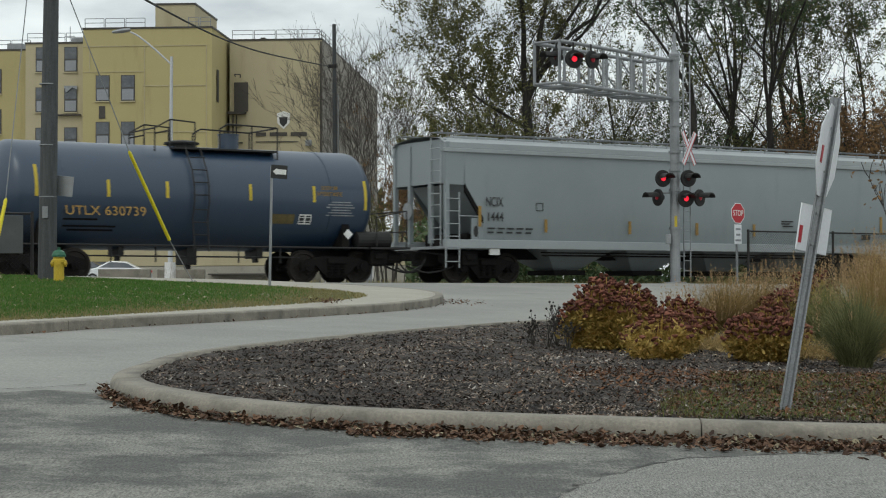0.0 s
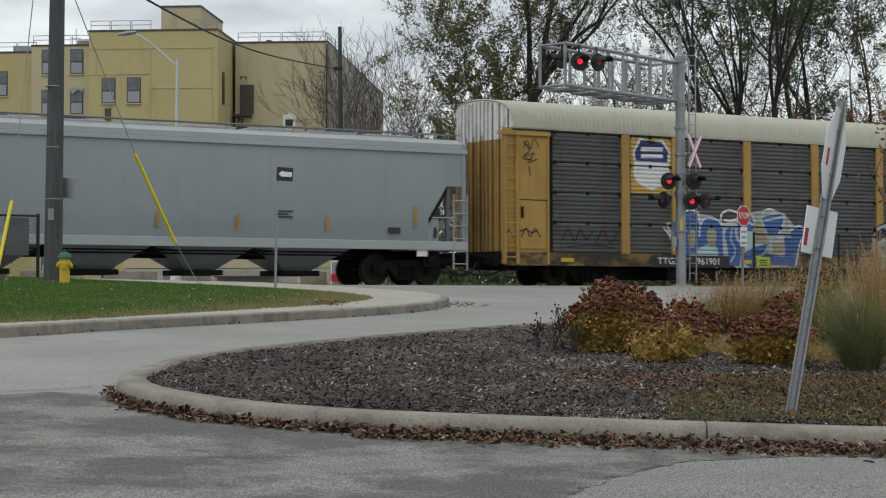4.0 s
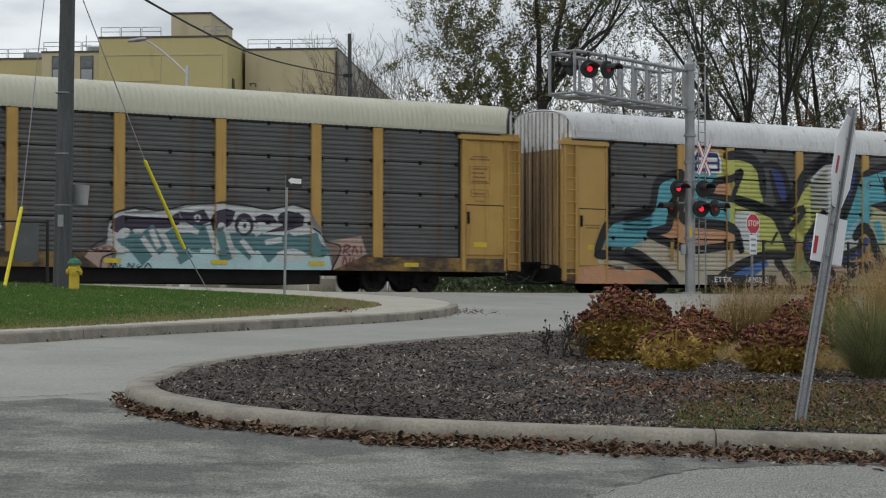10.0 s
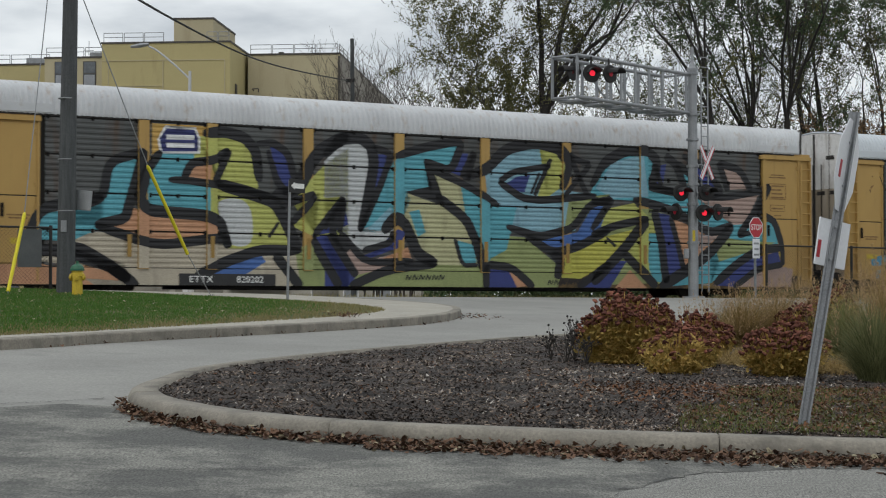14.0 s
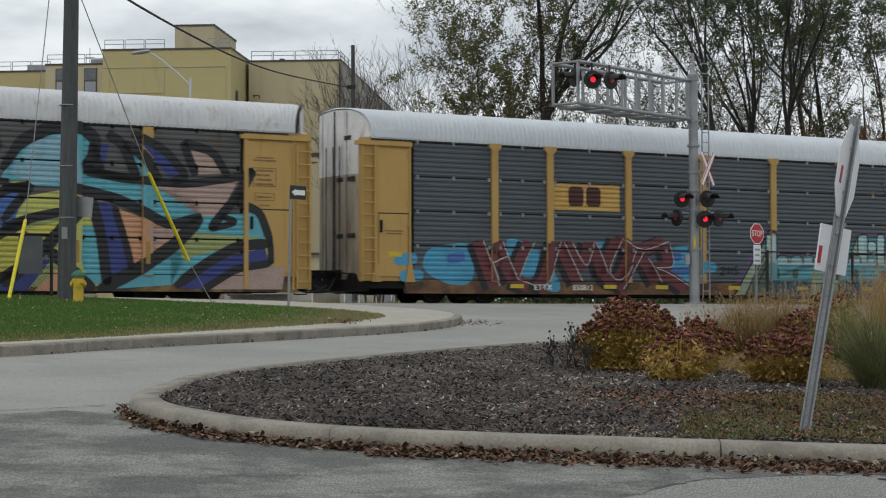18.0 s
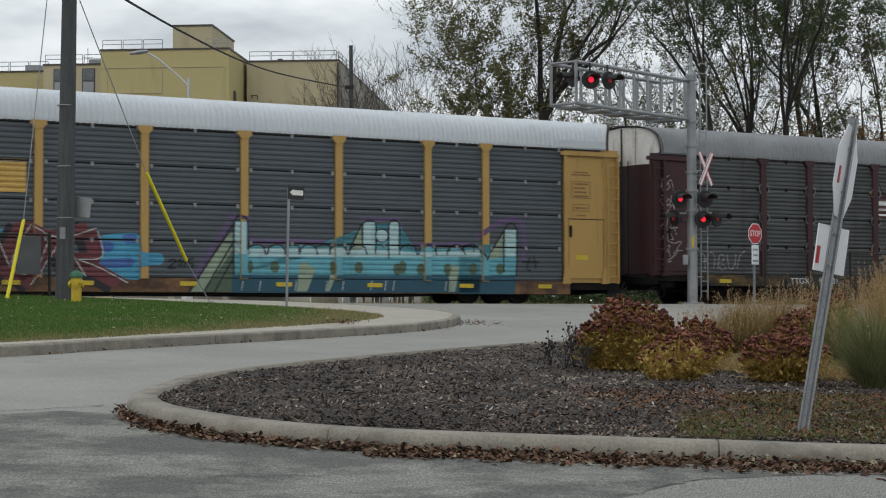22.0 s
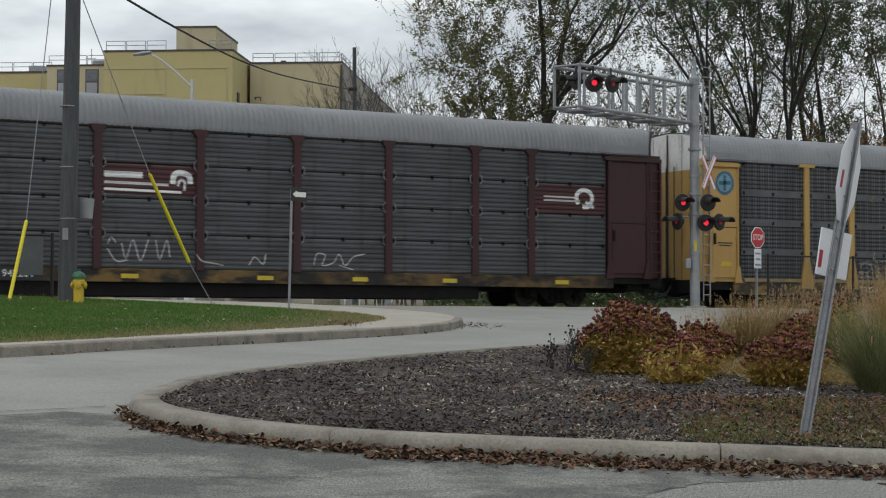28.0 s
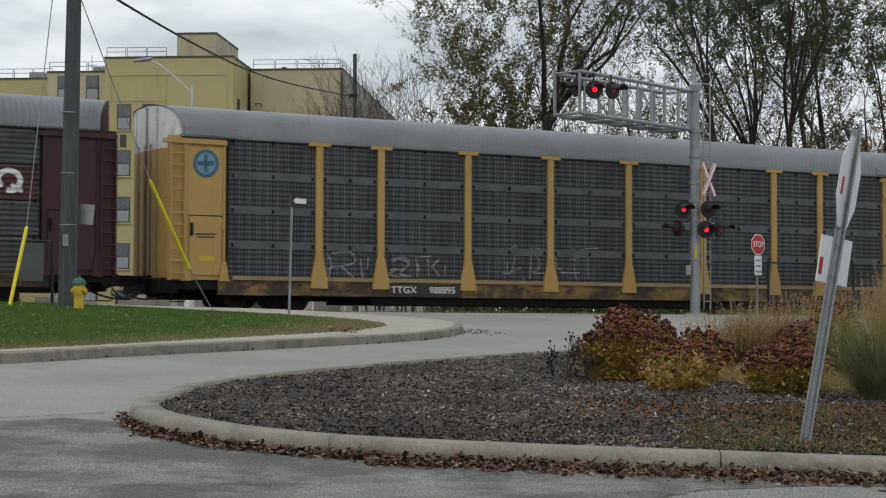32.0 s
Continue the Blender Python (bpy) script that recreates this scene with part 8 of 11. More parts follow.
flakes("straw_litter", straw, 0.16, 0.012, 0.12, 0.35, M["reed"], "dry straw-coloured blades lying between the plants", "straw", 31)


def dry_weed(x, y, seed, h=0.55):
    rn = random.Random(seed)
    t = thing("dry_weed", pose(x, y, bed_height(x, y) - 0.02), "dead brown weed with bare stems and seed heads", "plant", "plants of the bed")
    bm, hd = bmesh.new(), bmesh.new()
    for k in range(9):
        a = rn.uniform(0, math.tau)
        top = Vector((math.cos(a) * h * 0.35 * rn.random(), math.sin(a) * h * 0.35 * rn.random(), h * rn.uniform(0.5, 1.0)))
        mid = top * 0.5 + Vector((rn.gauss(0, 0.03), rn.gauss(0, 0.03), 0.03))
        tube(bm, (0, 0, 0), mid, 0.006, 0.005, 4)
        tube(bm, mid, top, 0.005, 0.003, 4)
        for _ in range(3):
            e = mid.lerp(top, rn.random()) + Vector((rn.gauss(0, 0.06), rn.gauss(0, 0.06), rn.uniform(0.03, 0.1)))
            tube(bm, mid.lerp(top, 0.4), e, 0.004, 0.002, 4)
            bmesh.ops.create_icosphere(hd, subdivisions=1, radius=rn.uniform(0.01, 0.018), matrix=Matrix.Translation(e))
    part("stem", bm, M["twig"], t)["kind"] = "stuff"
    part("seed_head_mass", hd, M["bark"], t)["kind"] = "stuff"


for i, (x, y, h) in enumerate(((1.4, 21.7, 0.48), (1.52, 22.1, 0.5), (1.24, 21.9, 0.34), (1.6, 21.4, 0.3))):
    dry_weed(x, y, 400 + i, h)
# a young tree whose twigs just come into view
tree("sapling", 7.1, 27.8, 200, 1.0, "young leafy tree at the far end of the bed", "leaf_rust", seed=21, height=3.0, bole=0.9, trunk_r=0.025, limbs=3, spread=1.0, fine=0.45, leaf_n=1500, leaf_size=0.04, stems=2)


# ---------------------------------------------------------------- paint on the cars
def paint(name, color, rough=0.55):
    return surface("spray_" + name, color, tuple(c * 0.82 for c in color), rough, scale=1.3, fine=30, amount=0.6, bump=0.03, grime=tuple(c * 0.45 for c in color), grime_amount=0.18, grime_scale=1.2, grime_streak=(2, 1, 0.6))


INKS = {n: paint(n, tuple(min(0.7, v * (1.28 if max(c) > 0.06 else 1.0)) for v in c)) for n, c in {
    "soot": (0.014, 0.014, 0.016), "ink": (0.016, 0.015, 0.02), "cyan": (0.075, 0.26, 0.31), "sky": (0.17, 0.3, 0.36), "lime": (0.33, 0.34, 0.09), "yellow_p": (0.36, 0.34, 0.06), "olive": (0.2, 0.23, 0.09),
    "cream": (0.34, 0.3, 0.23), "sand": (0.33, 0.32, 0.18), "peach": (0.38, 0.2, 0.11), "pale": (0.37, 0.38, 0.38), "navy_p": (0.025, 0.035, 0.14), "cobalt": (0.045, 0.1, 0.27), "khaki": (0.27, 0.25, 0.16), "ice": (0.3, 0.42, 0.43),
    "teal": (0.06, 0.13, 0.14), "dusty_pink": (0.28, 0.2, 0.17), "sky_blue": (0.05, 0.22, 0.34), "maroon": (0.1, 0.026, 0.03), "aqua": (0.09, 0.27, 0.32), "deep_teal": (0.015, 0.06, 0.09), "sage": (0.2, 0.25, 0.18), "moss": (0.06, 0.09, 0.06), "violet": (0.09, 0.06, 0.13), "violet_d": (0.032, 0.024, 0.045),
    "chalk": (0.33, 0.32, 0.31), "faint_chalk": (0.2, 0.2, 0.195), "plate": (0.4, 0.25, 0.065), "white_p": (0.62, 0.62, 0.62), "navy_l": (0.02, 0.025, 0.1), "rust_l": (0.06, 0.018, 0.012), "plate_b": (0.055, 0.016, 0.017), "badge_blue": (0.03, 0.09, 0.14), "badge_pale": (0.12, 0.22, 0.27)}.items()}
SILL = {UP.name: (0.61, 1.02), ET.name: (0.3, 0.75), CN.name: (0.29, 0.68), CR.name: (0.59, 0.95), BN.name: (0.44, 0.88)}
COATS = {}


def spray(car, ink, outline, layer=0, soft=0):
    """A painted field on a car's near side, from a few (along, height) corners."""
    pts = [Vector(p) for p in outline]
    if soft:
        pts = smooth_line(pts, 4, True)
    COATS.setdefault((car.name, ink, layer), []).append(pts)


def line(car, ink, width, path, layer=1, taper=0):
    """A painted stroke along a path."""
    pts = [Vector(p) for p in path]
    for _ in range(2 if taper else 0):
        cut = [pts[0]]
        for a, b in zip(pts, pts[1:]):
            cut += [a.lerp(b, 0.16), a.lerp(b, 0.84)]
        pts = cut + [pts[-1]]
    if not taper and len(pts) > 2:
        pts = smooth_line(pts, 4)
    if taper:
        width *= 1.2
    n = len(pts)
    left, right = [], []
    for i, p in enumerate(pts):
        d = (pts[min(i + 1, n - 1)] - pts[max(i - 1, 0)]).normalized()
        q = Vector((-d.y, d.x))
        f = i / (n - 1)
        w = width / 2 * (min(1.0, 0.35 + 3.5 * f, 0.35 + 3.5 * (1 - f)) if taper else 1.0)
        left.append(p + q * w)
        right.append(p - q * w)
    lst = COATS.setdefault((car.name, ink, layer), [])
    for i in range(n - 1):
        lst.append([left[i], left[i + 1], right[i + 1], right[i]])


def apply_coats():
    """Lays each coat on the ribs, posts, doors and sill that it covers."""
    for (car_name, ink, layer), fields in COATS.items():
        car = bpy.data.objects[car_name]
        hw = POST_HALF[car_name]
        z0, z1 = SILL[car_name][1], 4.72
        bm = bmesh.new()
        for pts in fields:
            try:
                bm.faces.new([bm.verts.new((p[0], 0, p[1])) for p in pts])
            except ValueError:
                continue
        bmesh.ops.triangulate(bm, faces=bm.faces[:])
        zs = [v.co.z for v in bm.verts]
        xs = [v.co.x for v in bm.verts]
        cuts = [((0, 0, z), (0, 0, 1)) for z in rib_breaks(z0, z1) if min(zs) < z < max(zs)]
        h = (z1 - z0) / ROW_N
        cuts += [((0, 0, z), (0, 0, 1)) for z in SILL[car_name]]
        for r in range(ROW_N + 1):
            for q in (0.02, 0.98):
                cuts.append(((0, 0, z0 + h * (r + q)), (0, 0, 1)))
        for p in POSTS:
            for e in (-hw, hw):
                cuts.append(((p + e, 0, 0), (1, 0, 0)))
        for e in (-DOOR_X, DOOR_X):
            cuts.append(((e, 0, 0), (1, 0, 0)))
        for co, no in cuts:
            if no[0] and not (min(xs) < co[0] < max(xs)):
                continue
            bmesh.ops.bisect_plane(bm, geom=bm.verts[:] + bm.edges[:] + bm.faces[:], plane_co=co, plane_no=no, dist=1e-5)
        verts, faces = [], []
        for f in bm.faces:
            c = f.calc_center_median()
            if c.z < SILL[car_name][0]:
                continue
            on_post = any(abs(c.x - p) < hw for p in POSTS) and c.z > z0
            on_door = abs(c.x) > DOOR_X
            row = ((c.z - z0) / h) % 1.0
            if not on_post and not on_door and c.z > z0 and (row < 0.016 or row > 0.984):
                continue
            idx = []
            for v in f.verts:
                if on_post:
                    y = -W2 - 0.087
                elif on_door:
                    y = -W2 - 0.053
                elif c.z < z0:
                    y = -W2 - 0.033
                else:
                    e = v.co.z + (c.z - v.co.z) * 1e-3
                    y = -W2 - rib_depth(e, z0, z1)
                idx.append(len(verts))
                verts.append((v.co.x, y - 0.003 - 0.0025 * layer, v.co.z))
            faces.append(idx)
        bm.free()
        if faces:
            raw("painted_field", verts, faces, INKS[ink], car)["kind"] = "stuff"


spray(ET, "cyan", [(-12.61, 1.47), (-12.24, 2.12), (-10.55, 2.49), (-10.49, 1.84), (-11.4, 1.44)], 1, 0)
spray(ET, "cream", [(-12.52, 1.26), (-11.25, 1.33), (-9.93, 0.86), (-9.47, 0.25), (-10.67, 0.24), (-11.54, 0.84), (-12.69, 0.93)], 0, 0)
spray(ET, "peach", [(-13.47, 0.79), (-12.4, 0.88), (-11.25, 0.62), (-10.61, 0.19), (-13.53, 0.18)], 1, 0)
line(ET, "soot", 0.24, [(-10.5, 2.66), (-12.24, 2.31), (-12.72, 1.25)], 4, 1)
line(ET, "soot", 0.26, [(-12.8, 1.2), (-11.69, 1.19), (-10.31, 0.8), (-9.53, 0.25)], 4, 1)
spray(ET, "cream", [(-11.65, 1.84), (-10.74, 1.9), (-9.01, 1.66), (-7.0, 1.67), (-6.85, 1.36), (-4.98, 1.39), (-4.18, 1.33), (-4.66, 0.26), (-11.64, 0.22)], 0, 0)
spray(ET, "cyan", [(-11.65, 1.89), (-11.65, 2.24), (-10.49, 2.51), (-10.35, 3.52), (-9.57, 3.7), (-9.67, 3.34), (-9.92, 2.1), (-10.7, 1.88)], 1, 0)
spray(ET, "peach", [(-9.8, 2.39), (-9.23, 2.27), (-7.45, 2.14), (-7.0, 1.98), (-7.0, 1.67), (-8.94, 1.32), (-10.24, 1.84), (-9.92, 2.08)], 1, 0)
spray(ET, "cyan", [(-9.27, 3.02), (-8.87, 3.92), (-7.89, 3.97), (-7.91, 3.61), (-8.21, 3.19), (-8.65, 3.16), (-7.44, 3.04), (-7.44, 2.19), (-9.27, 2.28)], 1, 0)
spray(ET, "lime", [(-7.89, 3.97), (-7.84, 4.38), (-6.55, 4.47), (-6.04, 3.9), (-5.96, 2.81), (-6.93, 3.04), (-7.23, 3.16), (-7.31, 3.64), (-7.91, 3.7)], 1, 0)
spray(ET, "lime", [(-7.44, 3.04), (-5.92, 2.81), (-5.38, 2.51), (-4.94, 1.89), (-4.82, 1.32), (-6.85, 1.32), (-7.0, 1.98), (-7.44, 2.19)], 1, 0)
spray(ET, "pale", [(-7.15, 2.6), (-6.54, 2.69), (-6.19, 2.35), (-6.19, 1.51), (-6.77, 1.43), (-7.08, 2.05)], 2, 1)
spray(ET, "lime", [(-4.98, 2.74), (-3.86, 3.77), (-3.13, 4.27), (-3.13, 1.56), (-4.18, 1.65), (-5.02, 2.03), (-4.06, 2.94)], 1, 0)
spray(ET, "peach", [(-8.06, 3.57), (-7.4, 3.6), (-7.46, 3.16), (-8.15, 3.19)], 2, 0)
spray(ET, "navy_p", [(-5.63, 4.3), (-5.02, 4.08), (-4.78, 3.17), (-5.1, 2.8), (-5.38, 3.29)], 2, 0)
spray(ET, "cobalt", [(-7.3, 0.73), (-5.92, 1.21), (-5.73, 0.97), (-6.38, 0.6), (-7.75, 0.5)], 2, 0)
spray(ET, "navy_p", [(-4.3, 1.65), (-3.82, 1.77), (-3.13, 0.91), (-3.13, 0.27), (-3.5, 0.26)], 2, 0)
spray(ET, "navy_p", [(-4.06, 1.76), (-3.28, 2.8), (-3.13, 2.07), (-3.62, 1.83)], 2, 0)
spray(ET, "peach", [(-11.5, 0.49), (-11.22, 0.85), (-10.31, 0.63), (-9.88, 0.4)], 2, 0)
spray(ET, "olive", [(-4.82, 1.32), (-4.3, 1.54), (-3.46, 0.26), (-4.66, 0.26)], 1, 0)
spray(ET, "olive", [(-3.9, 0.91), (-0.23, 1.02), (1.53, 0.97), (1.53, 0.29), (-3.9, 0.26)], 0, 0)
spray(ET, "pale", [(-3.9, 3.84), (-3.42, 4.33), (-2.84, 4.46), (-2.43, 4.26), (-2.37, 3.76), (-2.59, 2.81), (-2.76, 1.9), (-3.4, 1.85), (-3.21, 2.86), (-3.9, 2.8)], 1, 0)
spray(ET, "lime", [(-3.9, 2.8), (-3.21, 2.9), (-3.66, 2.16), (-3.9, 1.96)], 1, 0)
spray(ET, "pale", [(-3.42, 1.83), (-2.76, 1.93), (-1.63, 2.25), (-1.69, 1.81), (-1.8, 1.57), (-2.68, 1.34)], 1, 0)
spray(ET, "navy_p", [(-2.22, 4.11), (-1.84, 4.13), (-2.26, 2.81), (-2.53, 2.59)], 2, 0)
spray(ET, "navy_p", [(-2.68, 1.17), (-1.72, 1.52), (-1.55, 1.96), (-1.29, 1.89), (-1.49, 1.43), (-2.51, 1.08)], 2, 0)
spray(ET, "navy_p", [(-3.9, 1.76), (-3.74, 1.77), (-2.88, 0.59), (-3.17, 0.27), (-3.9, 0.26)], 2, 0)
spray(ET, "dusty_pink", [(-3.62, 1.73), (-3.42, 1.77), (-2.68, 0.99), (-1.17, 1.38), (-0.98, 1.03), (-2.84, 0.63)], 1, 0)
spray(ET, "peach", [(-2.26, 1.01), (-1.17, 1.45), (-1.04, 1.09)], 2, 0)
spray(ET, "cyan", [(-2.76, 1.9), (-2.09, 3.11), (-1.55, 4.08), (0.52, 4.5), (0.17, 3.74), (-0.61, 3.97), (-0.29, 3.24), (-1.21, 3.07), (-1.08, 2.85), (-1.34, 2.22), (-1.93, 2.09), (-2.26, 1.85)], 1, 0)
spray(ET, "sky", [(-2.51, 1.94), (-1.76, 2.61), (-1.59, 2.32), (-2.09, 1.91)], 2, 0)
spray(ET, "sand", [(-1.21, 3.03), (0.13, 2.65), (0.83, 2.16), (1.44, 0.93), (-0.23, 0.95), (-0.74, 1.24), (-1.17, 1.74), (-1.38, 2.22)], 1, 0)
spray(ET, "cyan", [(-1.12, 2.48), (-0.78, 2.56), (-0.57, 1.9), (-0.83, 1.75)], 2, 0)
spray(ET, "cyan", [(-0.31, 3.7), (0.83, 3.28), (1.99, 2.75), (2.3, 2.15), (1.53, 0.97), (0.78, 2.23), (0.13, 2.65)], 1, 0)
spray(ET, "sand", [(-0.29, 3.61), (0.65, 3.27), (0.83, 2.34), (0.13, 2.65)], 2, 0)
spray(ET, "cyan", [(0.39, 1.7), (1.09, 1.56), (1.18, 1.0), (0.69, 0.96)], 2, 0)
spray(ET, "navy_p", [(0.48, 4.25), (0.9, 4.27), (0.7, 3.56), (0.21, 3.71)], 2, 0)
spray(ET, "sky", [(1.45, 3.71), (2.08, 4.37), (2.99, 4.57), (3.97, 4.48), (4.37, 4.01), (4.29, 3.3), (5.38, 3.18), (4.75, 2.05), (3.54, 1.91), (2.26, 2.13), (1.54, 2.85)], 1, 0)
spray(ET, "cyan", [(1.54, 2.85), (2.08, 2.71), (2.62, 2.73), (2.44, 2.12), (2.25, 1.43), (1.53, 1.08)], 2, 0)
spray(ET, "navy_p", [(2.21, 3.4), (2.62, 3.64), (3.1, 3.71), (2.9, 3.18), (2.49, 3.2)], 3, 0)
spray(ET, "lime", [(3.45, 4.52), (3.97, 4.48), (4.34, 4.05), (4.29, 3.39), (3.73, 3.05), (3.36, 3.04), (3.83, 4.15)], 2, 0)
spray(ET, "olive", [(1.54, 1.87), (2.89, 1.82), (4.28, 0.88), (4.09, 0.31), (3.25, 0.3), (2.43, 0.98), (1.53, 1.01)], 1, 0)
spray(ET, "olive", [(4.48, 3.01), (6.07, 3.22), (6.07, 2.82), (5.23, 2.8), (4.66, 2.09), (4.33, 2.2)], 2, 0)
spray(ET, "cobalt", [(3.44, 1.72), (4.85, 2.01), (5.42, 2.81), (6.07, 2.98), (5.66, 2.03), (4.47, 1.47), (3.86, 1.36)], 3, 0)
spray(ET, "yellow_p", [(4.42, 1.43), (5.8, 1.86), (6.09, 1.82), (6.09, 1.14), (4.94, 0.58), (4.14, 0.61)], 2, 0)
spray(ET, "navy_p", [(1.49, 0.91), (2.25, 0.92), (2.61, 0.3), (1.49, 0.29)], 2, 0)
spray(ET, "peach", [(2.25, 0.9), (2.61, 0.83), (2.98, 0.34), (2.61, 0.3)], 3, 0)
spray(ET, "navy_p", [(4.89, 0.31), (6.09, 1.12), (6.09, 0.32)], 3, 0)
spray(ET, "olive", [(5.37, 2.79), (8.09, 2.79), (8.08, 0.47), (5.38, 0.38)], 0, 0)
spray(ET, "cyan", [(5.37, 3.3), (5.86, 4.12), (6.59, 4.52), (7.34, 4.59), (7.84, 4.35), (7.75, 3.83), (7.52, 3.52), (9.37, 3.24), (12.12, 3.51), (11.67, 2.81), (10.95, 2.33), (10.06, 2.04), (8.51, 2.73), (7.0, 3.04), (5.37, 3.08)], 1, 0)
spray(ET, "sky", [(5.54, 3.38), (6.18, 4.21), (7.34, 4.5), (7.52, 3.18), (6.18, 3.09)], 2, 0)
spray(ET, "dusty_pink", [(9.63, 3.14), (12.12, 3.48), (11.49, 2.41), (10.95, 2.37), (10.68, 2.82)], 2, 0)
spray(ET, "cyan", [(10.06, 2.01), (11.04, 2.4), (12.21, 2.48), (12.67, 2.54), (12.87, 1.71), (11.3, 1.3), (10.06, 0.48), (8.25, 0.36), (8.94, 0.76), (10.77, 1.79)], 1, 0)
spray(ET, "olive", [(10.15, 2.01), (11.3, 1.88), (12.76, 1.83), (11.3, 1.41), (10.41, 1.17)], 2, 0)
spray(ET, "lime", [(6.02, 2.77), (7.0, 2.97), (7.52, 2.54), (6.02, 2.11), (5.37, 1.88), (5.37, 2.13)], 1, 0)
spray(ET, "yellow_p", [(5.37, 1.77), (7.21, 2.19), (6.59, 1.42), (5.38, 0.75)], 1, 0)
spray(ET, "lime", [(6.71, 1.35), (7.52, 2.44), (7.88, 2.45), (8.04, 0.47), (7.79, 0.39)], 1, 0)
spray(ET, "cyan", [(7.54, 2.03), (7.92, 2.04), (8.08, 0.47), (7.75, 0.54), (7.5, 1.14)], 2, 0)
spray(ET, "navy_p", [(7.9, 2.7), (8.41, 2.61), (8.85, 0.89), (8.24, 0.55), (8.09, 1.74)], 2, 0)
spray(ET, "peach", [(8.55, 2.52), (10.06, 2.01), (10.64, 2.09), (9.37, 1.27), (8.94, 0.93)], 2, 0)
spray(ET, "dusty_pink", [(9.37, 2.07), (10.06, 2.01), (10.42, 2.01), (9.54, 1.46)], 3, 0)
spray(ET, "navy_p", [(5.38, 0.24), (6.43, 1.16), (6.71, 1.13), (6.02, 0.28)], 2, 0)
spray(ET, "peach", [(6.22, 0.28), (6.84, 0.87), (7.51, 0.28)], 2, 0)
spray(ET, "navy_p", [(7.88, 4.17), (8.28, 4.24), (8.13, 3.5), (7.59, 3.52)], 2, 0)
spray(ET, "navy_p", [(9.16, 4.3), (9.9, 4.08), (10.55, 3.41), (10.07, 3.34)], 2, 0)
spray(ET, "cyan", [(8.64, 4.2), (9.24, 3.88), (9.41, 3.24), (9.03, 3.27)], 2, 0)
spray(ET, "dusty_pink", [(10.64, 4.17), (11.49, 4.01), (11.65, 3.57), (10.86, 3.51)], 2, 0)
spray(ET, "navy_p", [(10.15, 0.41), (11.21, 1.12), (12.87, 1.55), (12.98, 1.09), (11.84, 0.94), (11.12, 0.37)], 2, 0)
spray(ET, "dusty_pink", [(10.76, 0.37), (11.84, 0.92), (12.94, 1.05), (13.49, 0.97), (13.4, 0.38)], 1, 0)
line(ET, "soot", 0.224, [(-11.65, 2.31), (-10.53, 2.57), (-10.35, 3.59), (-9.35, 3.91)], 4, 1)
line(ET, "soot", 0.24, [(-9.35, 3.93), (-9.8, 2.39), (-9.88, 2.08), (-10.74, 1.88)], 4, 1)
line(ET, "soot", 0.224, [(-10.74, 1.88), (-9.01, 1.36), (-7.0, 1.63), (-6.85, 1.34)], 4, 1)
line(ET, "soot", 0.272, [(-6.85, 1.36), (-7.11, 2.05), (-7.61, 2.23), (-9.23, 2.3), (-9.52, 2.6), (-9.31, 3.36), (-8.87, 3.93)], 4, 1)
line(ET, "soot", 0.176, [(-8.65, 3.16), (-8.06, 3.16), (-7.15, 3.05), (-6.23, 2.91), (-5.53, 2.79)], 4, 1)
line(ET, "soot", 0.2, [(-8.21, 3.2), (-7.98, 3.65), (-7.31, 3.74), (-6.85, 4.05)], 4, 1)
line(ET, "soot", 0.2, [(-6.85, 4.05), (-7.31, 3.1)], 4, 1)
line(ET, "soot", 0.264, [(-7.65, 4.46), (-7.0, 4.54), (-6.39, 4.41), (-6.04, 4.04), (-5.94, 3.19)], 4, 1)
line(ET, "soot", 0.192, [(-6.04, 4.25), (-5.54, 4.31), (-5.06, 4.04), (-4.82, 3.24), (-4.98, 2.84), (-5.38, 3.18), (-5.68, 4.09)], 4, 1)
line(ET, "soot", 0.304, [(-7.31, 3.12), (-6.23, 2.87), (-5.46, 2.65), (-5.06, 2.02), (-4.7, 1.22)], 4, 1)
line(ET, "soot", 0.336, [(-5.53, 2.79), (-4.82, 2.95), (-4.19, 4.05), (-3.13, 4.63)], 4, 1)
line(ET, "soot", 0.176, [(-4.98, 2.01), (-4.06, 2.98), (-5.3, 2.51)], 4, 1)
line(ET, "soot", 0.256, [(-4.7, 1.29), (-5.92, 1.3), (-7.0, 0.94), (-7.9, 0.5)], 4, 1)
line(ET, "soot", 0.256, [(-4.66, 0.26), (-5.45, 1.18)], 4, 1)
line(ET, "soot", 0.288, [(-11.64, 1.31), (-11.09, 1.22), (-10.38, 0.83), (-9.77, 0.43)], 4, 1)
line(ET, "soot", 0.24, [(-4.3, 1.65), (-3.42, 0.27)], 4, 1)
line(ET, "soot", 0.176, [(-4.3, 1.65), (-3.28, 2.84)], 4, 1)
line(ET, "soot", 0.208, [(-3.28, 2.84), (-3.7, 1.8), (-3.13, 1.31)], 4, 1)
line(ET, "soot", 0.08, [(-5.65, 1.65), (-5.34, 2.07)], 4, 1)
line(ET, "soot", 0.288, [(-3.9, 3.99), (-3.42, 4.5), (-2.76, 4.58), (-2.38, 4.34), (-2.29, 3.83), (-2.51, 2.73), (-2.76, 1.9)], 4, 1)
line(ET, "soot", 0.176, [(-2.34, 4.33), (-1.71, 4.15), (-2.09, 3.18), (-2.76, 1.87)], 4, 1)
line(ET, "soot", 0.224, [(-1.67, 4.06), (-0.56, 4.4), (0.73, 4.66), (0.3, 3.7), (-0.63, 3.99)], 4, 1)
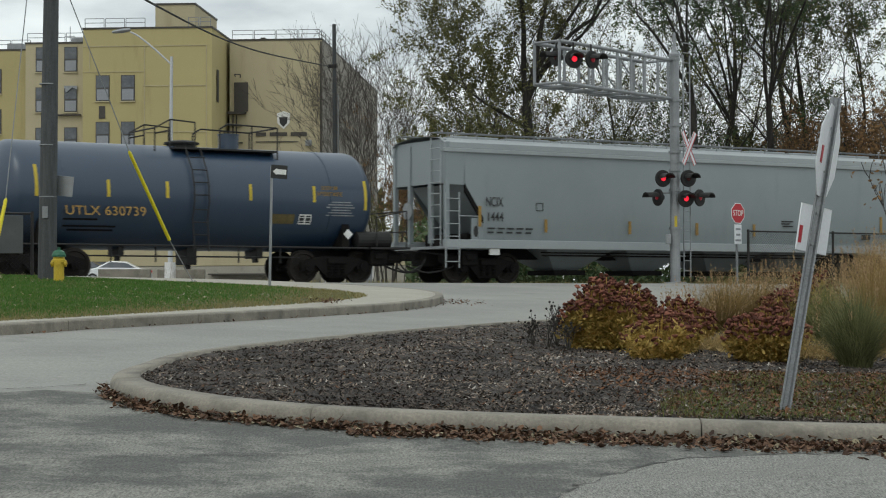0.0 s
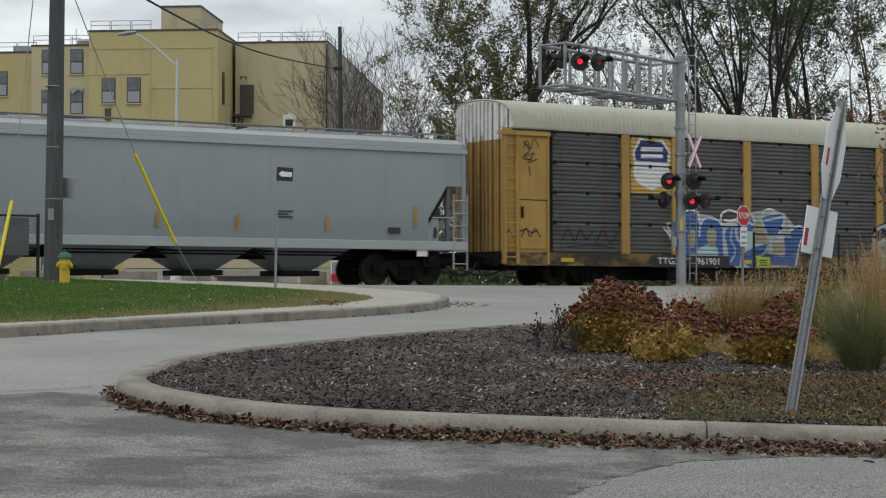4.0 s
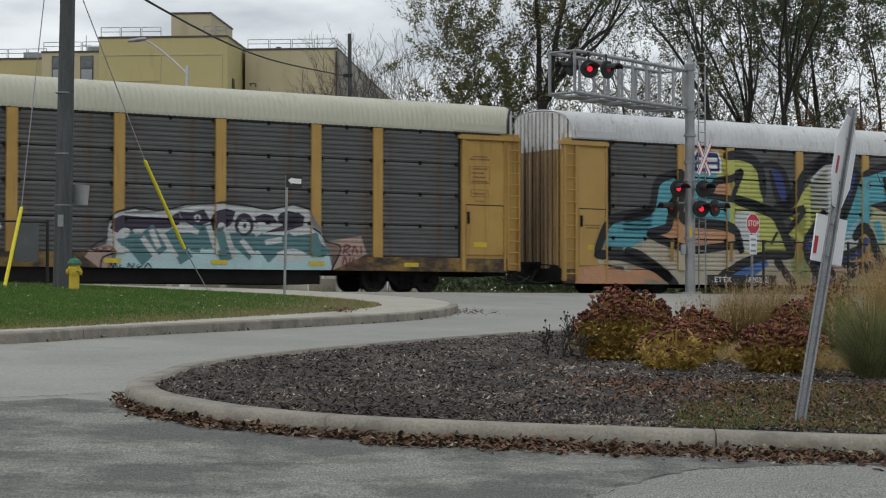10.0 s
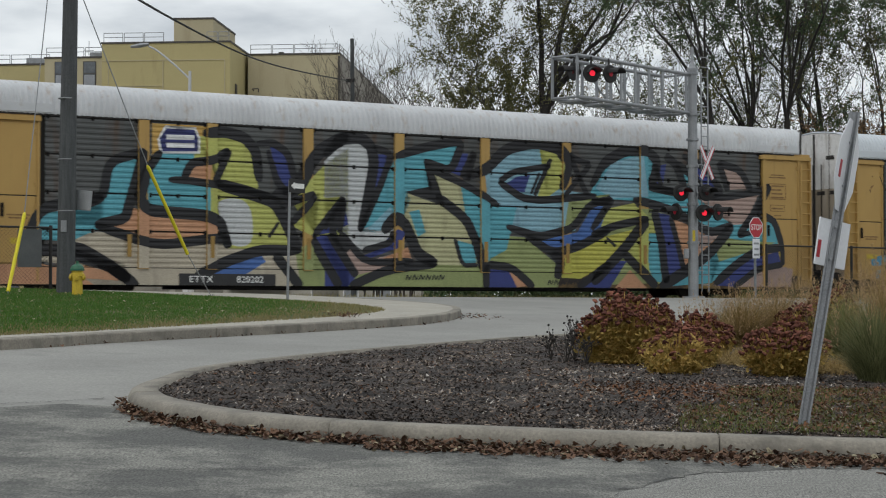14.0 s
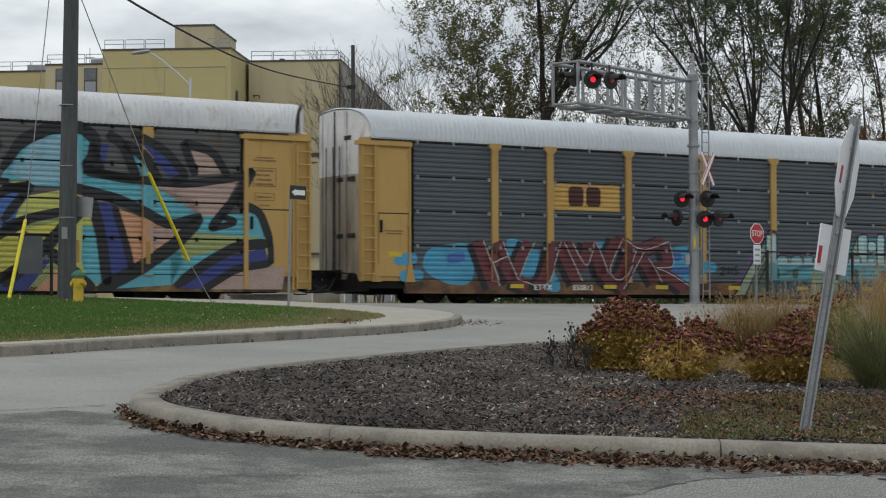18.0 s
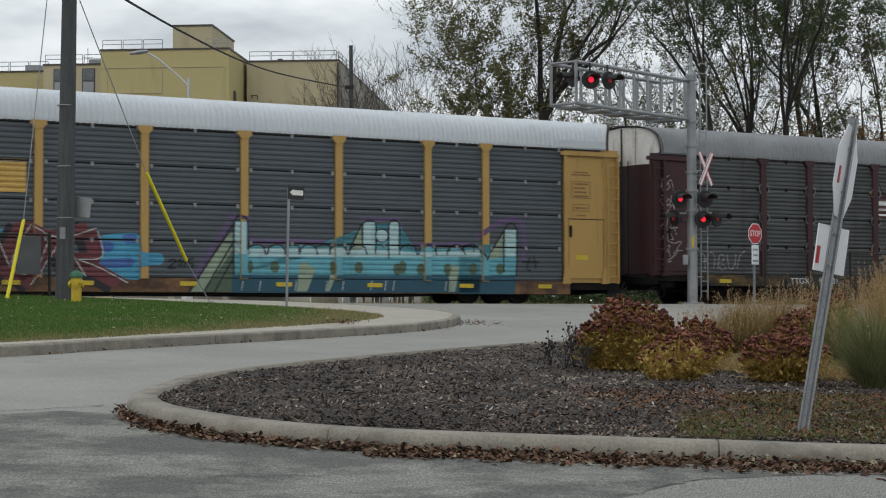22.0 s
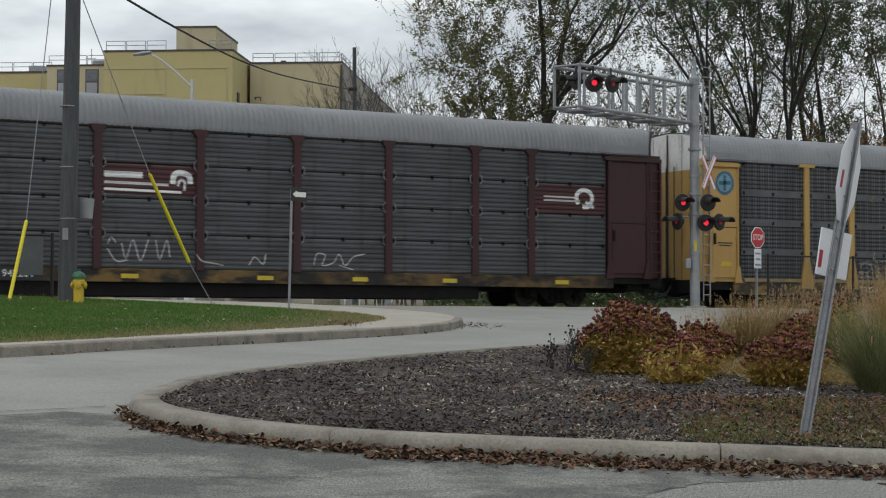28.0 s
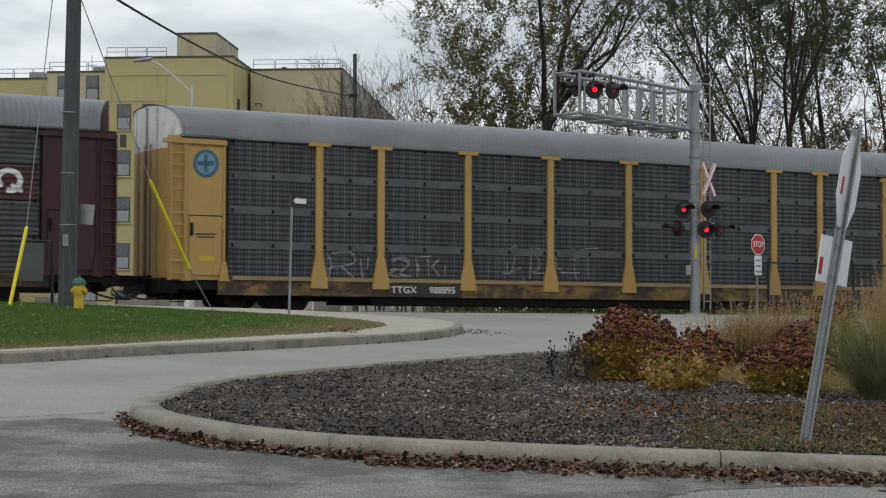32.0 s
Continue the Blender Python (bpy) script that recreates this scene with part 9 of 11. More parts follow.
line(ET, "soot", 0.176, [(-0.31, 3.72), (0.83, 3.32), (2.0, 2.73)], 4, 1)
line(ET, "soot", 0.256, [(-0.22, 2.99), (0.83, 2.31), (1.18, 1.64), (1.46, 0.74)], 4, 1)
line(ET, "soot", 0.304, [(-2.01, 1.87), (-1.59, 2.32), (-1.25, 2.11), (-0.83, 1.24), (-0.18, 0.97)], 4, 1)
line(ET, "soot", 0.224, [(-0.18, 0.99), (-1.84, 0.8), (-3.09, 0.3)], 4, 1)
line(ET, "soot", 0.176, [(-3.4, 1.85), (-2.59, 0.98), (-0.98, 1.05)], 4, 1)
line(ET, "soot", 0.16, [(-2.68, 1.32), (-1.74, 1.57), (-1.66, 1.9)], 4, 1)
line(ET, "soot", 0.16, [(-3.9, 1.91), (-3.24, 2.87), (-3.42, 1.81)], 4, 1)
line(ET, "soot", 0.224, [(-3.74, 1.8), (-2.88, 0.59)], 4, 1)
line(ET, "soot", 0.16, [(0.65, 3.56), (1.17, 4.43), (0.87, 3.47)], 4, 1)
line(ET, "soot", 0.288, [(0.7, 3.54), (1.5, 3.81), (2.26, 4.47), (3.27, 4.7), (4.2, 4.55), (4.56, 4.1), (4.24, 3.3)], 4, 1)
line(ET, "soot", 0.16, [(1.99, 3.47), (2.49, 3.79), (3.87, 4.01)], 4, 1)
line(ET, "soot", 0.192, [(1.97, 3.47), (2.8, 3.0), (3.54, 2.95), (5.57, 3.16)], 4, 1)
line(ET, "soot", 0.128, [(3.87, 4.23), (3.26, 3.09)], 4, 1)
line(ET, "soot", 0.08, [(3.45, 3.79), (3.13, 3.13)], 4, 1)
line(ET, "soot", 0.208, [(2.24, 2.13), (3.44, 1.83), (4.66, 2.13), (5.33, 2.88), (6.1, 3.08)], 4, 1)
line(ET, "soot", 0.224, [(2.98, 1.86), (3.91, 1.36), (4.85, 1.55), (6.1, 2.13)], 4, 1)
line(ET, "soot", 0.24, [(4.07, 0.57), (4.2, 1.11), (3.91, 1.38)], 4, 1)
line(ET, "soot", 0.208, [(1.53, 0.98), (2.43, 0.9), (3.21, 0.3)], 4, 1)
line(ET, "soot", 0.2, [(1.51, 0.97), (1.51, 0.29)], 4, 1)
line(ET, "soot", 0.208, [(4.84, 0.31), (6.09, 1.08)], 4, 1)
line(ET, "soot", 0.16, [(4.5, 4.41), (4.96, 4.19), (5.38, 4.13), (4.24, 3.04)], 4, 1)
line(ET, "soot", 0.112, [(0.43, 1.74), (0.69, 0.94), (1.22, 0.96)], 4, 1)
line(ET, "soot", 0.16, [(4.58, 4.41), (4.86, 3.8), (5.24, 3.11)], 4, 1)
line(ET, "soot", 0.288, [(5.37, 3.44), (5.86, 4.2), (6.67, 4.6), (7.5, 4.64), (7.92, 4.36), (7.84, 3.83), (7.57, 3.52), (9.07, 3.26)], 4, 1)
line(ET, "soot", 0.192, [(7.57, 3.52), (9.37, 3.27), (10.6, 3.24), (12.12, 3.49), (12.51, 3.71)], 4, 1)
line(ET, "soot", 0.24, [(8.24, 4.51), (8.69, 4.24), (9.1, 3.31)], 4, 1)
line(ET, "soot", 0.24, [(8.69, 4.26), (9.29, 3.96), (9.74, 3.26)], 4, 1)
line(ET, "soot", 0.208, [(8.93, 4.54), (9.9, 4.14), (10.55, 3.41), (10.07, 3.29)], 4, 1)
line(ET, "soot", 0.16, [(7.84, 4.24), (8.09, 3.5)], 4, 1)
line(ET, "soot", 0.208, [(10.41, 4.4), (10.79, 3.47)], 4, 1)
line(ET, "soot", 0.208, [(10.42, 4.37), (11.31, 4.16), (11.76, 3.47)], 4, 1)
line(ET, "soot", 0.24, [(6.96, 3.07), (7.84, 2.93), (8.68, 2.73), (10.06, 2.07), (10.97, 2.39)], 4, 1)
line(ET, "soot", 0.224, [(12.51, 3.71), (12.12, 3.06), (11.2, 2.01)], 4, 1)
line(ET, "soot", 0.144, [(11.2, 2.01), (12.07, 2.24), (11.47, 2.41)], 4, 1)
line(ET, "soot", 0.208, [(12.12, 3.06), (12.12, 2.75), (12.71, 2.53), (13.05, 1.66)], 4, 1)
line(ET, "soot", 0.304, [(10.97, 2.35), (10.06, 1.47), (9.02, 0.84), (8.0, 0.34)], 4, 1)
line(ET, "soot", 0.256, [(7.79, 2.8), (8.09, 1.74), (8.25, 0.47)], 4, 1)
line(ET, "soot", 0.176, [(8.44, 2.59), (8.77, 1.6), (8.95, 0.91)], 4, 1)
line(ET, "soot", 0.208, [(5.37, 3.01), (5.86, 2.95), (6.2, 3.11), (5.37, 2.09)], 4, 1)
line(ET, "soot", 0.208, [(5.37, 1.91), (6.18, 2.22), (7.52, 2.49)], 4, 1)
line(ET, "soot", 0.288, [(7.52, 2.49), (6.59, 1.49), (5.38, 0.44)], 4, 1)
line(ET, "soot", 0.256, [(6.57, 1.43), (7.87, 0.34)], 4, 1)
line(ET, "soot", 0.08, [(5.94, 1.86), (6.3, 1.59)], 4, 1)
line(ET, "soot", 0.24, [(13.05, 1.67), (12.03, 1.58), (11.12, 1.1), (10.19, 0.45)], 4, 1)
line(ET, "soot", 0.176, [(13.05, 1.11), (12.02, 0.96), (10.99, 0.35)], 4, 1)
line(ET, "soot", 0.16, [(13.03, 1.69), (13.05, 1.09)], 4, 1)
spray(ET, "soot", [(-0.63, 4.01), (-0.31, 3.76), (-0.16, 3.23), (0.14, 2.62), (-0.39, 2.85), (-1.27, 3.06), (-0.35, 3.26)], 4, 0)
line(ET, "soot", 0.035, [(-1.25, 0.5), (-1.19, 0.64), (-1.14, 0.51), (-1.07, 0.63)], 6, 0)
line(ET, "soot", 0.035, [(-1.03, 0.5), (-0.96, 0.65), (-0.91, 0.51), (-0.85, 0.63)], 6, 0)
line(ET, "soot", 0.035, [(-0.81, 0.5), (-0.74, 0.65), (-0.69, 0.52), (-0.62, 0.63)], 6, 0)
line(ET, "soot", 0.035, [(-0.59, 0.5), (-0.52, 0.65), (-0.47, 0.52), (-0.4, 0.64)], 6, 0)
line(ET, "soot", 0.035, [(-0.36, 0.5), (-0.3, 0.65), (-0.24, 0.52), (-0.17, 0.64)], 6, 0)
line(ET, "soot", 0.035, [(-0.14, 0.5), (-0.07, 0.65), (-0.02, 0.52), (0.05, 0.64)], 6, 0)
line(ET, "soot", 0.035, [(3.72, 0.38), (3.79, 0.53), (3.85, 0.4), (3.92, 0.52)], 6, 0)
line(ET, "soot", 0.035, [(3.96, 0.38), (4.03, 0.54), (4.09, 0.4), (4.16, 0.52)], 6, 0)
line(ET, "soot", 0.035, [(4.2, 0.38), (4.28, 0.54), (4.33, 0.4), (4.41, 0.52)], 6, 0)
line(ET, "soot", 0.035, [(4.44, 0.38), (4.52, 0.54), (4.58, 0.4), (4.65, 0.53)], 6, 0)
line(ET, "soot", 0.035, [(4.69, 0.39), (4.77, 0.54), (4.82, 0.4), (4.9, 0.53)], 6, 0)
line(ET, "soot", 0.035, [(4.94, 0.39), (5.01, 0.54), (5.07, 0.4), (5.15, 0.53)], 6, 0)
spray(UP, "pale", [(-7.78, 1.99), (-7.16, 2.22), (-7.02, 2.42), (-6.54, 2.45), (-6.35, 2.2), (-5.88, 2.28), (-5.36, 2.05), (-4.9, 2.19), (-4.65, 2.37), (-4.15, 2.33), (-3.79, 2.17), (-3.71, 2.51), (-3.33, 2.58), (-2.77, 2.4), (-2.82, 2.03), (-2.37, 2.03), (-1.98, 2.0), (-1.72, 1.59), (-2.11, 1.48), (-2.32, 0.64), (-4.9, 0.61), (-5.39, 0.97), (-7.07, 0.93), (-7.6, 1.52)], 0, 0)
spray(UP, "cobalt", [(-7.6, 2.07), (-7.26, 2.12), (-7.18, 1.29), (-7.22, 0.97), (-7.37, 0.98), (-7.44, 1.5)], 1, 0)
spray(UP, "cobalt", [(-7.2, 2.14), (-7.03, 2.34), (-6.61, 2.36), (-6.42, 2.05), (-6.36, 1.62), (-6.51, 1.11), (-6.83, 0.98), (-7.07, 0.96)], 1, 0)
spray(UP, "cobalt", [(-6.37, 2.02), (-6.12, 2.21), (-5.63, 2.12), (-5.44, 1.91), (-5.42, 0.98), (-5.69, 0.99), (-6.48, 1.06), (-6.41, 1.52)], 1, 0)
spray(UP, "khaki", [(-6.51, 1.54), (-6.56, 1.32), (-6.69, 1.23), (-6.82, 1.32), (-6.87, 1.53), (-6.82, 1.75), (-6.69, 1.85), (-6.57, 1.76)], 2, 1)
spray(UP, "khaki", [(-5.69, 1.61), (-5.75, 1.39), (-5.9, 1.29), (-6.04, 1.38), (-6.1, 1.6), (-6.05, 1.82), (-5.9, 1.92), (-5.75, 1.83)], 2, 1)
spray(UP, "ice", [(-6.51, 1.06), (-6.3, 1.28), (-5.87, 1.36), (-5.66, 1.21), (-5.7, 0.98)], 2, 1)
spray(UP, "cobalt", [(-5.36, 1.67), (-5.24, 1.89), (-4.96, 1.93), (-4.88, 1.54), (-4.62, 1.33), (-4.76, 0.65), (-5.17, 0.7), (-5.22, 1.21)], 1, 0)
line(UP, "ice", 0.06, [(-5.05, 1.89), (-5.08, 1.49), (-4.9, 1.17), (-5.14, 0.78)], 3, 0)
spray(UP, "cobalt", [(-4.82, 2.06), (-4.59, 2.32), (-4.28, 2.32), (-4.12, 2.11), (-4.18, 1.8), (-4.49, 1.8), (-4.65, 1.41), (-4.79, 1.66)], 1, 0)
line(UP, "ice", 0.09, [(-4.74, 2.04), (-4.53, 2.1), (-4.15, 2.02)], 3, 0)
spray(UP, "ice", [(-4.56, 1.74), (-4.18, 1.75), (-4.25, 1.45), (-4.65, 1.3)], 2, 0)
spray(UP, "khaki", [(-4.09, 2.16), (-3.81, 2.17), (-3.65, 1.79), (-3.52, 1.46), (-4.12, 1.44)], 1, 0)
spray(UP, "cobalt", [(-4.65, 1.06), (-4.28, 1.24), (-3.49, 1.42), (-3.74, 1.06), (-4.28, 0.91), (-3.01, 0.99), (-2.3, 1.01), (-2.38, 0.65), (-3.14, 0.71), (-4.27, 0.62), (-4.65, 0.79)], 1, 0)
line(UP, "ice", 0.06, [(-4.34, 1.28), (-3.52, 1.43), (-3.71, 1.07), (-4.15, 0.95)], 3, 0)
spray(UP, "cobalt", [(-3.76, 2.29), (-2.94, 2.42), (-2.83, 2.19), (-3.06, 1.73), (-3.45, 1.68), (-3.65, 1.95)], 1, 0)
line(UP, "ice", 0.08, [(-3.65, 2.17), (-2.89, 2.3)], 3, 0)
spray(UP, "khaki", [(-3.36, 1.44), (-2.82, 1.47), (-2.85, 1.11), (-3.33, 1.05)], 2, 0)
spray(UP, "cobalt", [(-2.81, 1.64), (-2.1, 1.59), (-2.18, 1.1), (-2.77, 0.99)], 1, 0)
spray(UP, "cobalt", [(-2.51, 1.84), (-2.11, 1.99), (-1.82, 1.76), (-2.05, 1.59), (-2.45, 1.6)], 1, 1)
spray(UP, "cobalt", [(-7.04, 2.3), (-6.84, 2.41), (-6.6, 2.37), (-6.51, 2.15), (-7.01, 2.14)], 3, 1)
line(UP, "white_p", 0.05, [(-3.74, 2.28), (-3.65, 2.5), (-3.4, 2.56), (-3.21, 2.43)], 4, 0)
line(UP, "white_p", 0.07, [(-5.51, 2.12), (-5.48, 2.34), (-5.21, 2.48), (-4.84, 2.41), (-4.77, 2.25), (-5.08, 2.14), (-5.39, 2.15)], 4, 0)
line(UP, "white_p", 0.05, [(-7.1, 2.16), (-6.99, 2.4), (-6.54, 2.43), (-6.39, 2.16), (-6.41, 1.57)], 4, 0)
line(UP, "white_p", 0.05, [(-6.37, 1.94), (-6.15, 2.19), (-5.69, 2.17), (-5.42, 1.94)], 4, 0)
line(UP, "white_p", 0.05, [(-7.13, 1.82), (-7.1, 0.97)], 4, 0)
line(UP, "white_p", 0.05, [(-4.82, 2.06), (-4.6, 2.34), (-4.18, 2.32), (-4.09, 2.05)], 4, 0)
line(UP, "white_p", 0.05, [(-2.56, 1.84), (-2.11, 2.03), (-1.75, 1.63), (-2.08, 1.55), (-2.32, 0.71)], 4, 0)
line(UP, "white_p", 0.05, [(-7.87, 1.88), (-7.54, 1.49), (-7.51, 1.12)], 4, 0)
line(UP, "white_p", 0.05, [(-3.45, 1.65), (-3.36, 1.19)], 4, 0)
line(UP, "white_p", 0.05, [(-2.82, 2.4), (-2.85, 2.08), (-3.08, 1.69), (-2.79, 1.64)], 4, 0)
spray(UP, "pale", [(1.2, 1.72), (1.36, 2.06), (1.95, 2.2), (2.3, 2.08), (3.06, 2.2), (3.22, 2.34), (4.09, 2.41), (4.94, 2.37), (5.98, 2.29), (6.68, 2.42), (7.18, 2.31), (7.25, 1.83), (7.61, 1.63), (7.68, 1.45), (8.16, 1.24), (7.87, 0.62), (1.32, 0.55), (1.15, 1.27)], 0, 0)
spray(UP, "ice", [(1.25, 1.0), (2.93, 1.15), (4.94, 1.18), (7.4, 1.15), (7.94, 0.99), (7.8, 0.62), (1.35, 0.55)], 1, 0)
spray(UP, "violet_d", [(1.25, 1.66), (1.31, 1.91), (1.55, 2.02), (2.19, 1.99), (2.93, 1.98), (3.19, 2.14), (3.36, 1.86), (2.93, 1.7), (1.95, 1.66), (1.6, 1.52), (1.38, 1.55)], 2, 0)
spray(UP, "violet_d", [(3.19, 2.17), (3.59, 2.15), (3.96, 2.24), (4.16, 1.92), (3.76, 1.74), (3.36, 1.88)], 2, 0)
spray(UP, "violet_d", [(4.13, 1.95), (4.29, 2.2), (4.6, 2.28), (4.9, 2.21), (4.8, 1.9), (4.67, 1.77), (4.19, 1.61)], 2, 0)
spray(UP, "violet_d", [(5.46, 1.85), (5.37, 1.62), (5.17, 1.52), (4.96, 1.61), (4.87, 1.84), (4.96, 2.07), (5.16, 2.17), (5.37, 2.08)], 2, 1)
spray(UP, "pale", [(5.35, 1.8), (5.3, 1.67), (5.16, 1.61), (5.03, 1.66), (4.98, 1.79), (5.03, 1.93), (5.16, 1.99), (5.3, 1.93)], 3, 1)
spray(UP, "violet_d", [(5.23, 1.82), (5.22, 1.76), (5.18, 1.74), (5.14, 1.76), (5.13, 1.81), (5.14, 1.87), (5.18, 1.89), (5.22, 1.87)], 4, 1)
spray(UP, "violet_d", [(5.49, 2.07), (5.77, 2.17), (6.05, 2.12), (6.19, 1.93), (5.8, 1.86), (5.56, 1.76)], 2, 0)
spray(UP, "violet_d", [(6.89, 2.06), (6.79, 1.91), (6.54, 1.85), (6.29, 1.9), (6.19, 2.04), (6.29, 2.19), (6.54, 2.26), (6.79, 2.2)], 2, 1)
spray(UP, "violet_d", [(6.82, 2.25), (7.04, 2.11), (7.0, 1.86), (6.54, 1.72), (5.8, 1.64), (6.33, 1.84)], 2, 0)
spray(UP, "teal", [(1.38, 1.37), (1.95, 1.53), (2.93, 1.58), (5.11, 1.63), (6.68, 1.56), (7.4, 1.67), (7.5, 1.42), (7.9, 1.14), (7.61, 0.97), (7.18, 1.03), (5.98, 1.11), (4.6, 1.21), (2.93, 1.15), (1.55, 1.19)], 2, 0)
line(UP, "teal", 0.42, [(1.7, 1.49), (2.31, 0.81)], 3, 0)
line(UP, "teal", 0.36, [(2.31, 1.69), (2.77, 1.06)], 3, 0)
line(UP, "teal", 0.42, [(2.93, 1.64), (3.43, 0.82)], 3, 0)
line(UP, "teal", 0.3, [(3.79, 1.81), (3.69, 1.07)], 3, 0)
line(UP, "teal", 0.3, [(4.02, 1.82), (4.13, 1.17)], 3, 0)
line(UP, "teal", 0.42, [(4.33, 1.73), (4.64, 0.84)], 3, 0)
line(UP, "teal", 0.36, [(4.86, 1.49), (5.43, 1.0)], 3, 0)
line(UP, "teal", 0.4, [(5.54, 1.54), (6.05, 0.92)], 3, 0)
line(UP, "teal", 0.36, [(6.42, 1.53), (7.04, 1.09)], 3, 0)
line(UP, "pale", 0.16, [(2.15, 1.44), (2.64, 0.81)], 4, 0)
line(UP, "pale", 0.16, [(2.41, 1.66), (2.64, 1.15)], 4, 0)
line(UP, "pale", 0.16, [(2.7, 1.57), (3.13, 0.91)], 4, 0)
line(UP, "pale", 0.16, [(3.22, 1.8), (3.79, 1.6)], 4, 0)
line(UP, "pale", 0.16, [(4.09, 1.79), (4.33, 1.11)], 4, 0)
line(UP, "pale", 0.16, [(4.57, 1.74), (4.88, 0.93)], 4, 0)
line(UP, "pale", 0.16, [(5.08, 1.42), (5.5, 0.96)], 4, 0)
line(UP, "pale", 0.16, [(5.8, 1.83), (5.49, 1.57)], 4, 0)
line(UP, "pale", 0.16, [(5.81, 1.36), (6.33, 1.46)], 4, 0)
line(UP, "pale", 0.16, [(7.04, 1.89), (7.18, 2.15)], 4, 0)
spray(UP, "pale", [(3.86, 2.0), (3.83, 1.92), (3.76, 1.89), (3.69, 1.92), (3.66, 2.0), (3.68, 2.07), (3.76, 2.11), (3.83, 2.08)], 3, 1)
spray(UP, "violet_d", [(3.8, 2.0), (3.79, 1.96), (3.76, 1.94), (3.73, 1.96), (3.71, 2.0), (3.73, 2.04), (3.76, 2.05), (3.79, 2.04)], 4, 1)
spray(UP, "pale", [(4.57, 1.75), (4.53, 1.65), (4.45, 1.61), (4.36, 1.65), (4.33, 1.75), (4.36, 1.85), (4.45, 1.89), (4.53, 1.85)], 3, 1)
spray(UP, "pale", [(5.82, 1.86), (5.78, 1.79), (5.68, 1.76), (5.58, 1.79), (5.54, 1.85), (5.58, 1.92), (5.68, 1.95), (5.78, 1.93)], 3, 1)
spray(UP, "pale", [(1.39, 1.49), (1.57, 1.67), (1.79, 1.65), (1.73, 1.43), (1.47, 1.4)], 4, 1)
spray(UP, "pale", [(6.19, 1.08), (6.68, 1.21), (7.13, 1.03), (6.86, 0.87), (6.33, 0.86)], 4, 1)
line(UP, "soot", 0.045, [(1.15, 1.84), (1.39, 2.09), (1.76, 2.19), (2.11, 2.26), (2.52, 2.18), (3.09, 2.26), (3.42, 2.36), (4.26, 2.41), (4.51, 2.45), (5.11, 2.41), (5.89, 2.3), (6.68, 2.45), (7.18, 2.34)], 5, 0)
line(UP, "soot", 0.045, [(7.25, 1.8), (7.61, 1.58), (7.72, 1.42), (8.19, 1.27), (7.9, 0.66)], 5, 0)
line(UP, "soot", 0.045, [(1.19, 1.42), (0.68, 1.11), (1.39, 1.03), (1.03, 0.88), (0.97, 0.58)], 5, 0)
spray(UP, "dusty_pink", [(1.25, 1.27), (0.65, 1.08), (0.53, 0.89), (1.0, 0.55), (1.38, 0.55), (1.41, 1.03)], 1, 0)
spray(UP, "dusty_pink", [(7.68, 1.42), (8.85, 1.61), (9.04, 1.09), (7.94, 0.62), (8.16, 1.24)], 1, 0)
line(UP, "maroon", 0.04, [(0.81, 1.02), (0.87, 1.12), (0.97, 1.01)], 6, 0)
line(UP, "maroon", 0.04, [(1.09, 1.03), (1.03, 1.12), (1.16, 1.12)], 6, 0)
line(UP, "maroon", 0.04, [(1.25, 1.03), (1.31, 1.12), (1.38, 1.03)], 6, 0)
line(UP, "maroon", 0.05, [(8.27, 1.08), (8.34, 1.34), (8.49, 1.28), (8.34, 1.18), (8.49, 1.05)], 6, 0)
line(UP, "maroon", 0.05, [(8.56, 1.08), (8.63, 1.31), (8.74, 1.09)], 6, 0)
line(UP, "maroon", 0.05, [(8.85, 1.31), (8.85, 1.09)], 6, 0)
line(UP, "maroon", 0.05, [(8.23, 0.76), (8.3, 1.01), (8.41, 0.76), (8.49, 0.99)], 6, 0)
line(UP, "maroon", 0.05, [(8.6, 0.99), (8.56, 0.79), (8.71, 0.79)], 6, 0)
line(UP, "maroon", 0.05, [(8.78, 0.79), (8.85, 0.99), (8.96, 0.8)], 6, 0)
line(UP, "soot", 0.035, [(1.19, 0.61), (1.25, 0.73), (1.32, 0.61), (1.38, 0.73), (1.44, 0.61)], 6, 0)
line(UP, "soot", 0.035, [(1.54, 0.7), (1.51, 0.61), (1.64, 0.61)], 6, 0)
line(UP, "soot", 0.035, [(1.73, 0.62), (1.76, 0.74), (1.86, 0.62), (1.92, 0.74)], 6, 0)
line(UP, "soot", 0.035, [(2.02, 0.71), (2.02, 0.62), (2.15, 0.68)], 6, 0)
line(UP, "soot", 0.035, [(2.22, 0.62), (2.31, 0.74), (2.41, 0.62)], 6, 0)
line(UP, "ink", 0.04, [(-13.25, 4.41), (-13.01, 4.12), (-13.25, 3.88), (-12.9, 3.82)], 2, 0)
line(UP, "ink", 0.04, [(-13.39, 1.63), (-13.15, 1.71), (-12.92, 1.61), (-12.73, 1.71)], 2, 0)
spray(CN, "sky_blue", [(-11.69, 1.55), (-11.01, 1.74), (-10.19, 1.69), (-10.19, 0.68), (-11.01, 0.58), (-11.82, 1.0)], 0, 1)
spray(CN, "sky_blue", [(-8.93, 1.92), (-8.29, 1.79), (-8.5, 1.01), (-8.79, 1.25)], 0, 1)
spray(CN, "sky_blue", [(-8.29, 1.55), (-7.78, 1.61), (-7.93, 0.89), (-8.4, 0.88)], 0, 1)
spray(CN, "sky_blue", [(-7.57, 0.73), (-7.2, 0.93), (-7.02, 0.42), (-7.49, 0.41)], 0, 1)
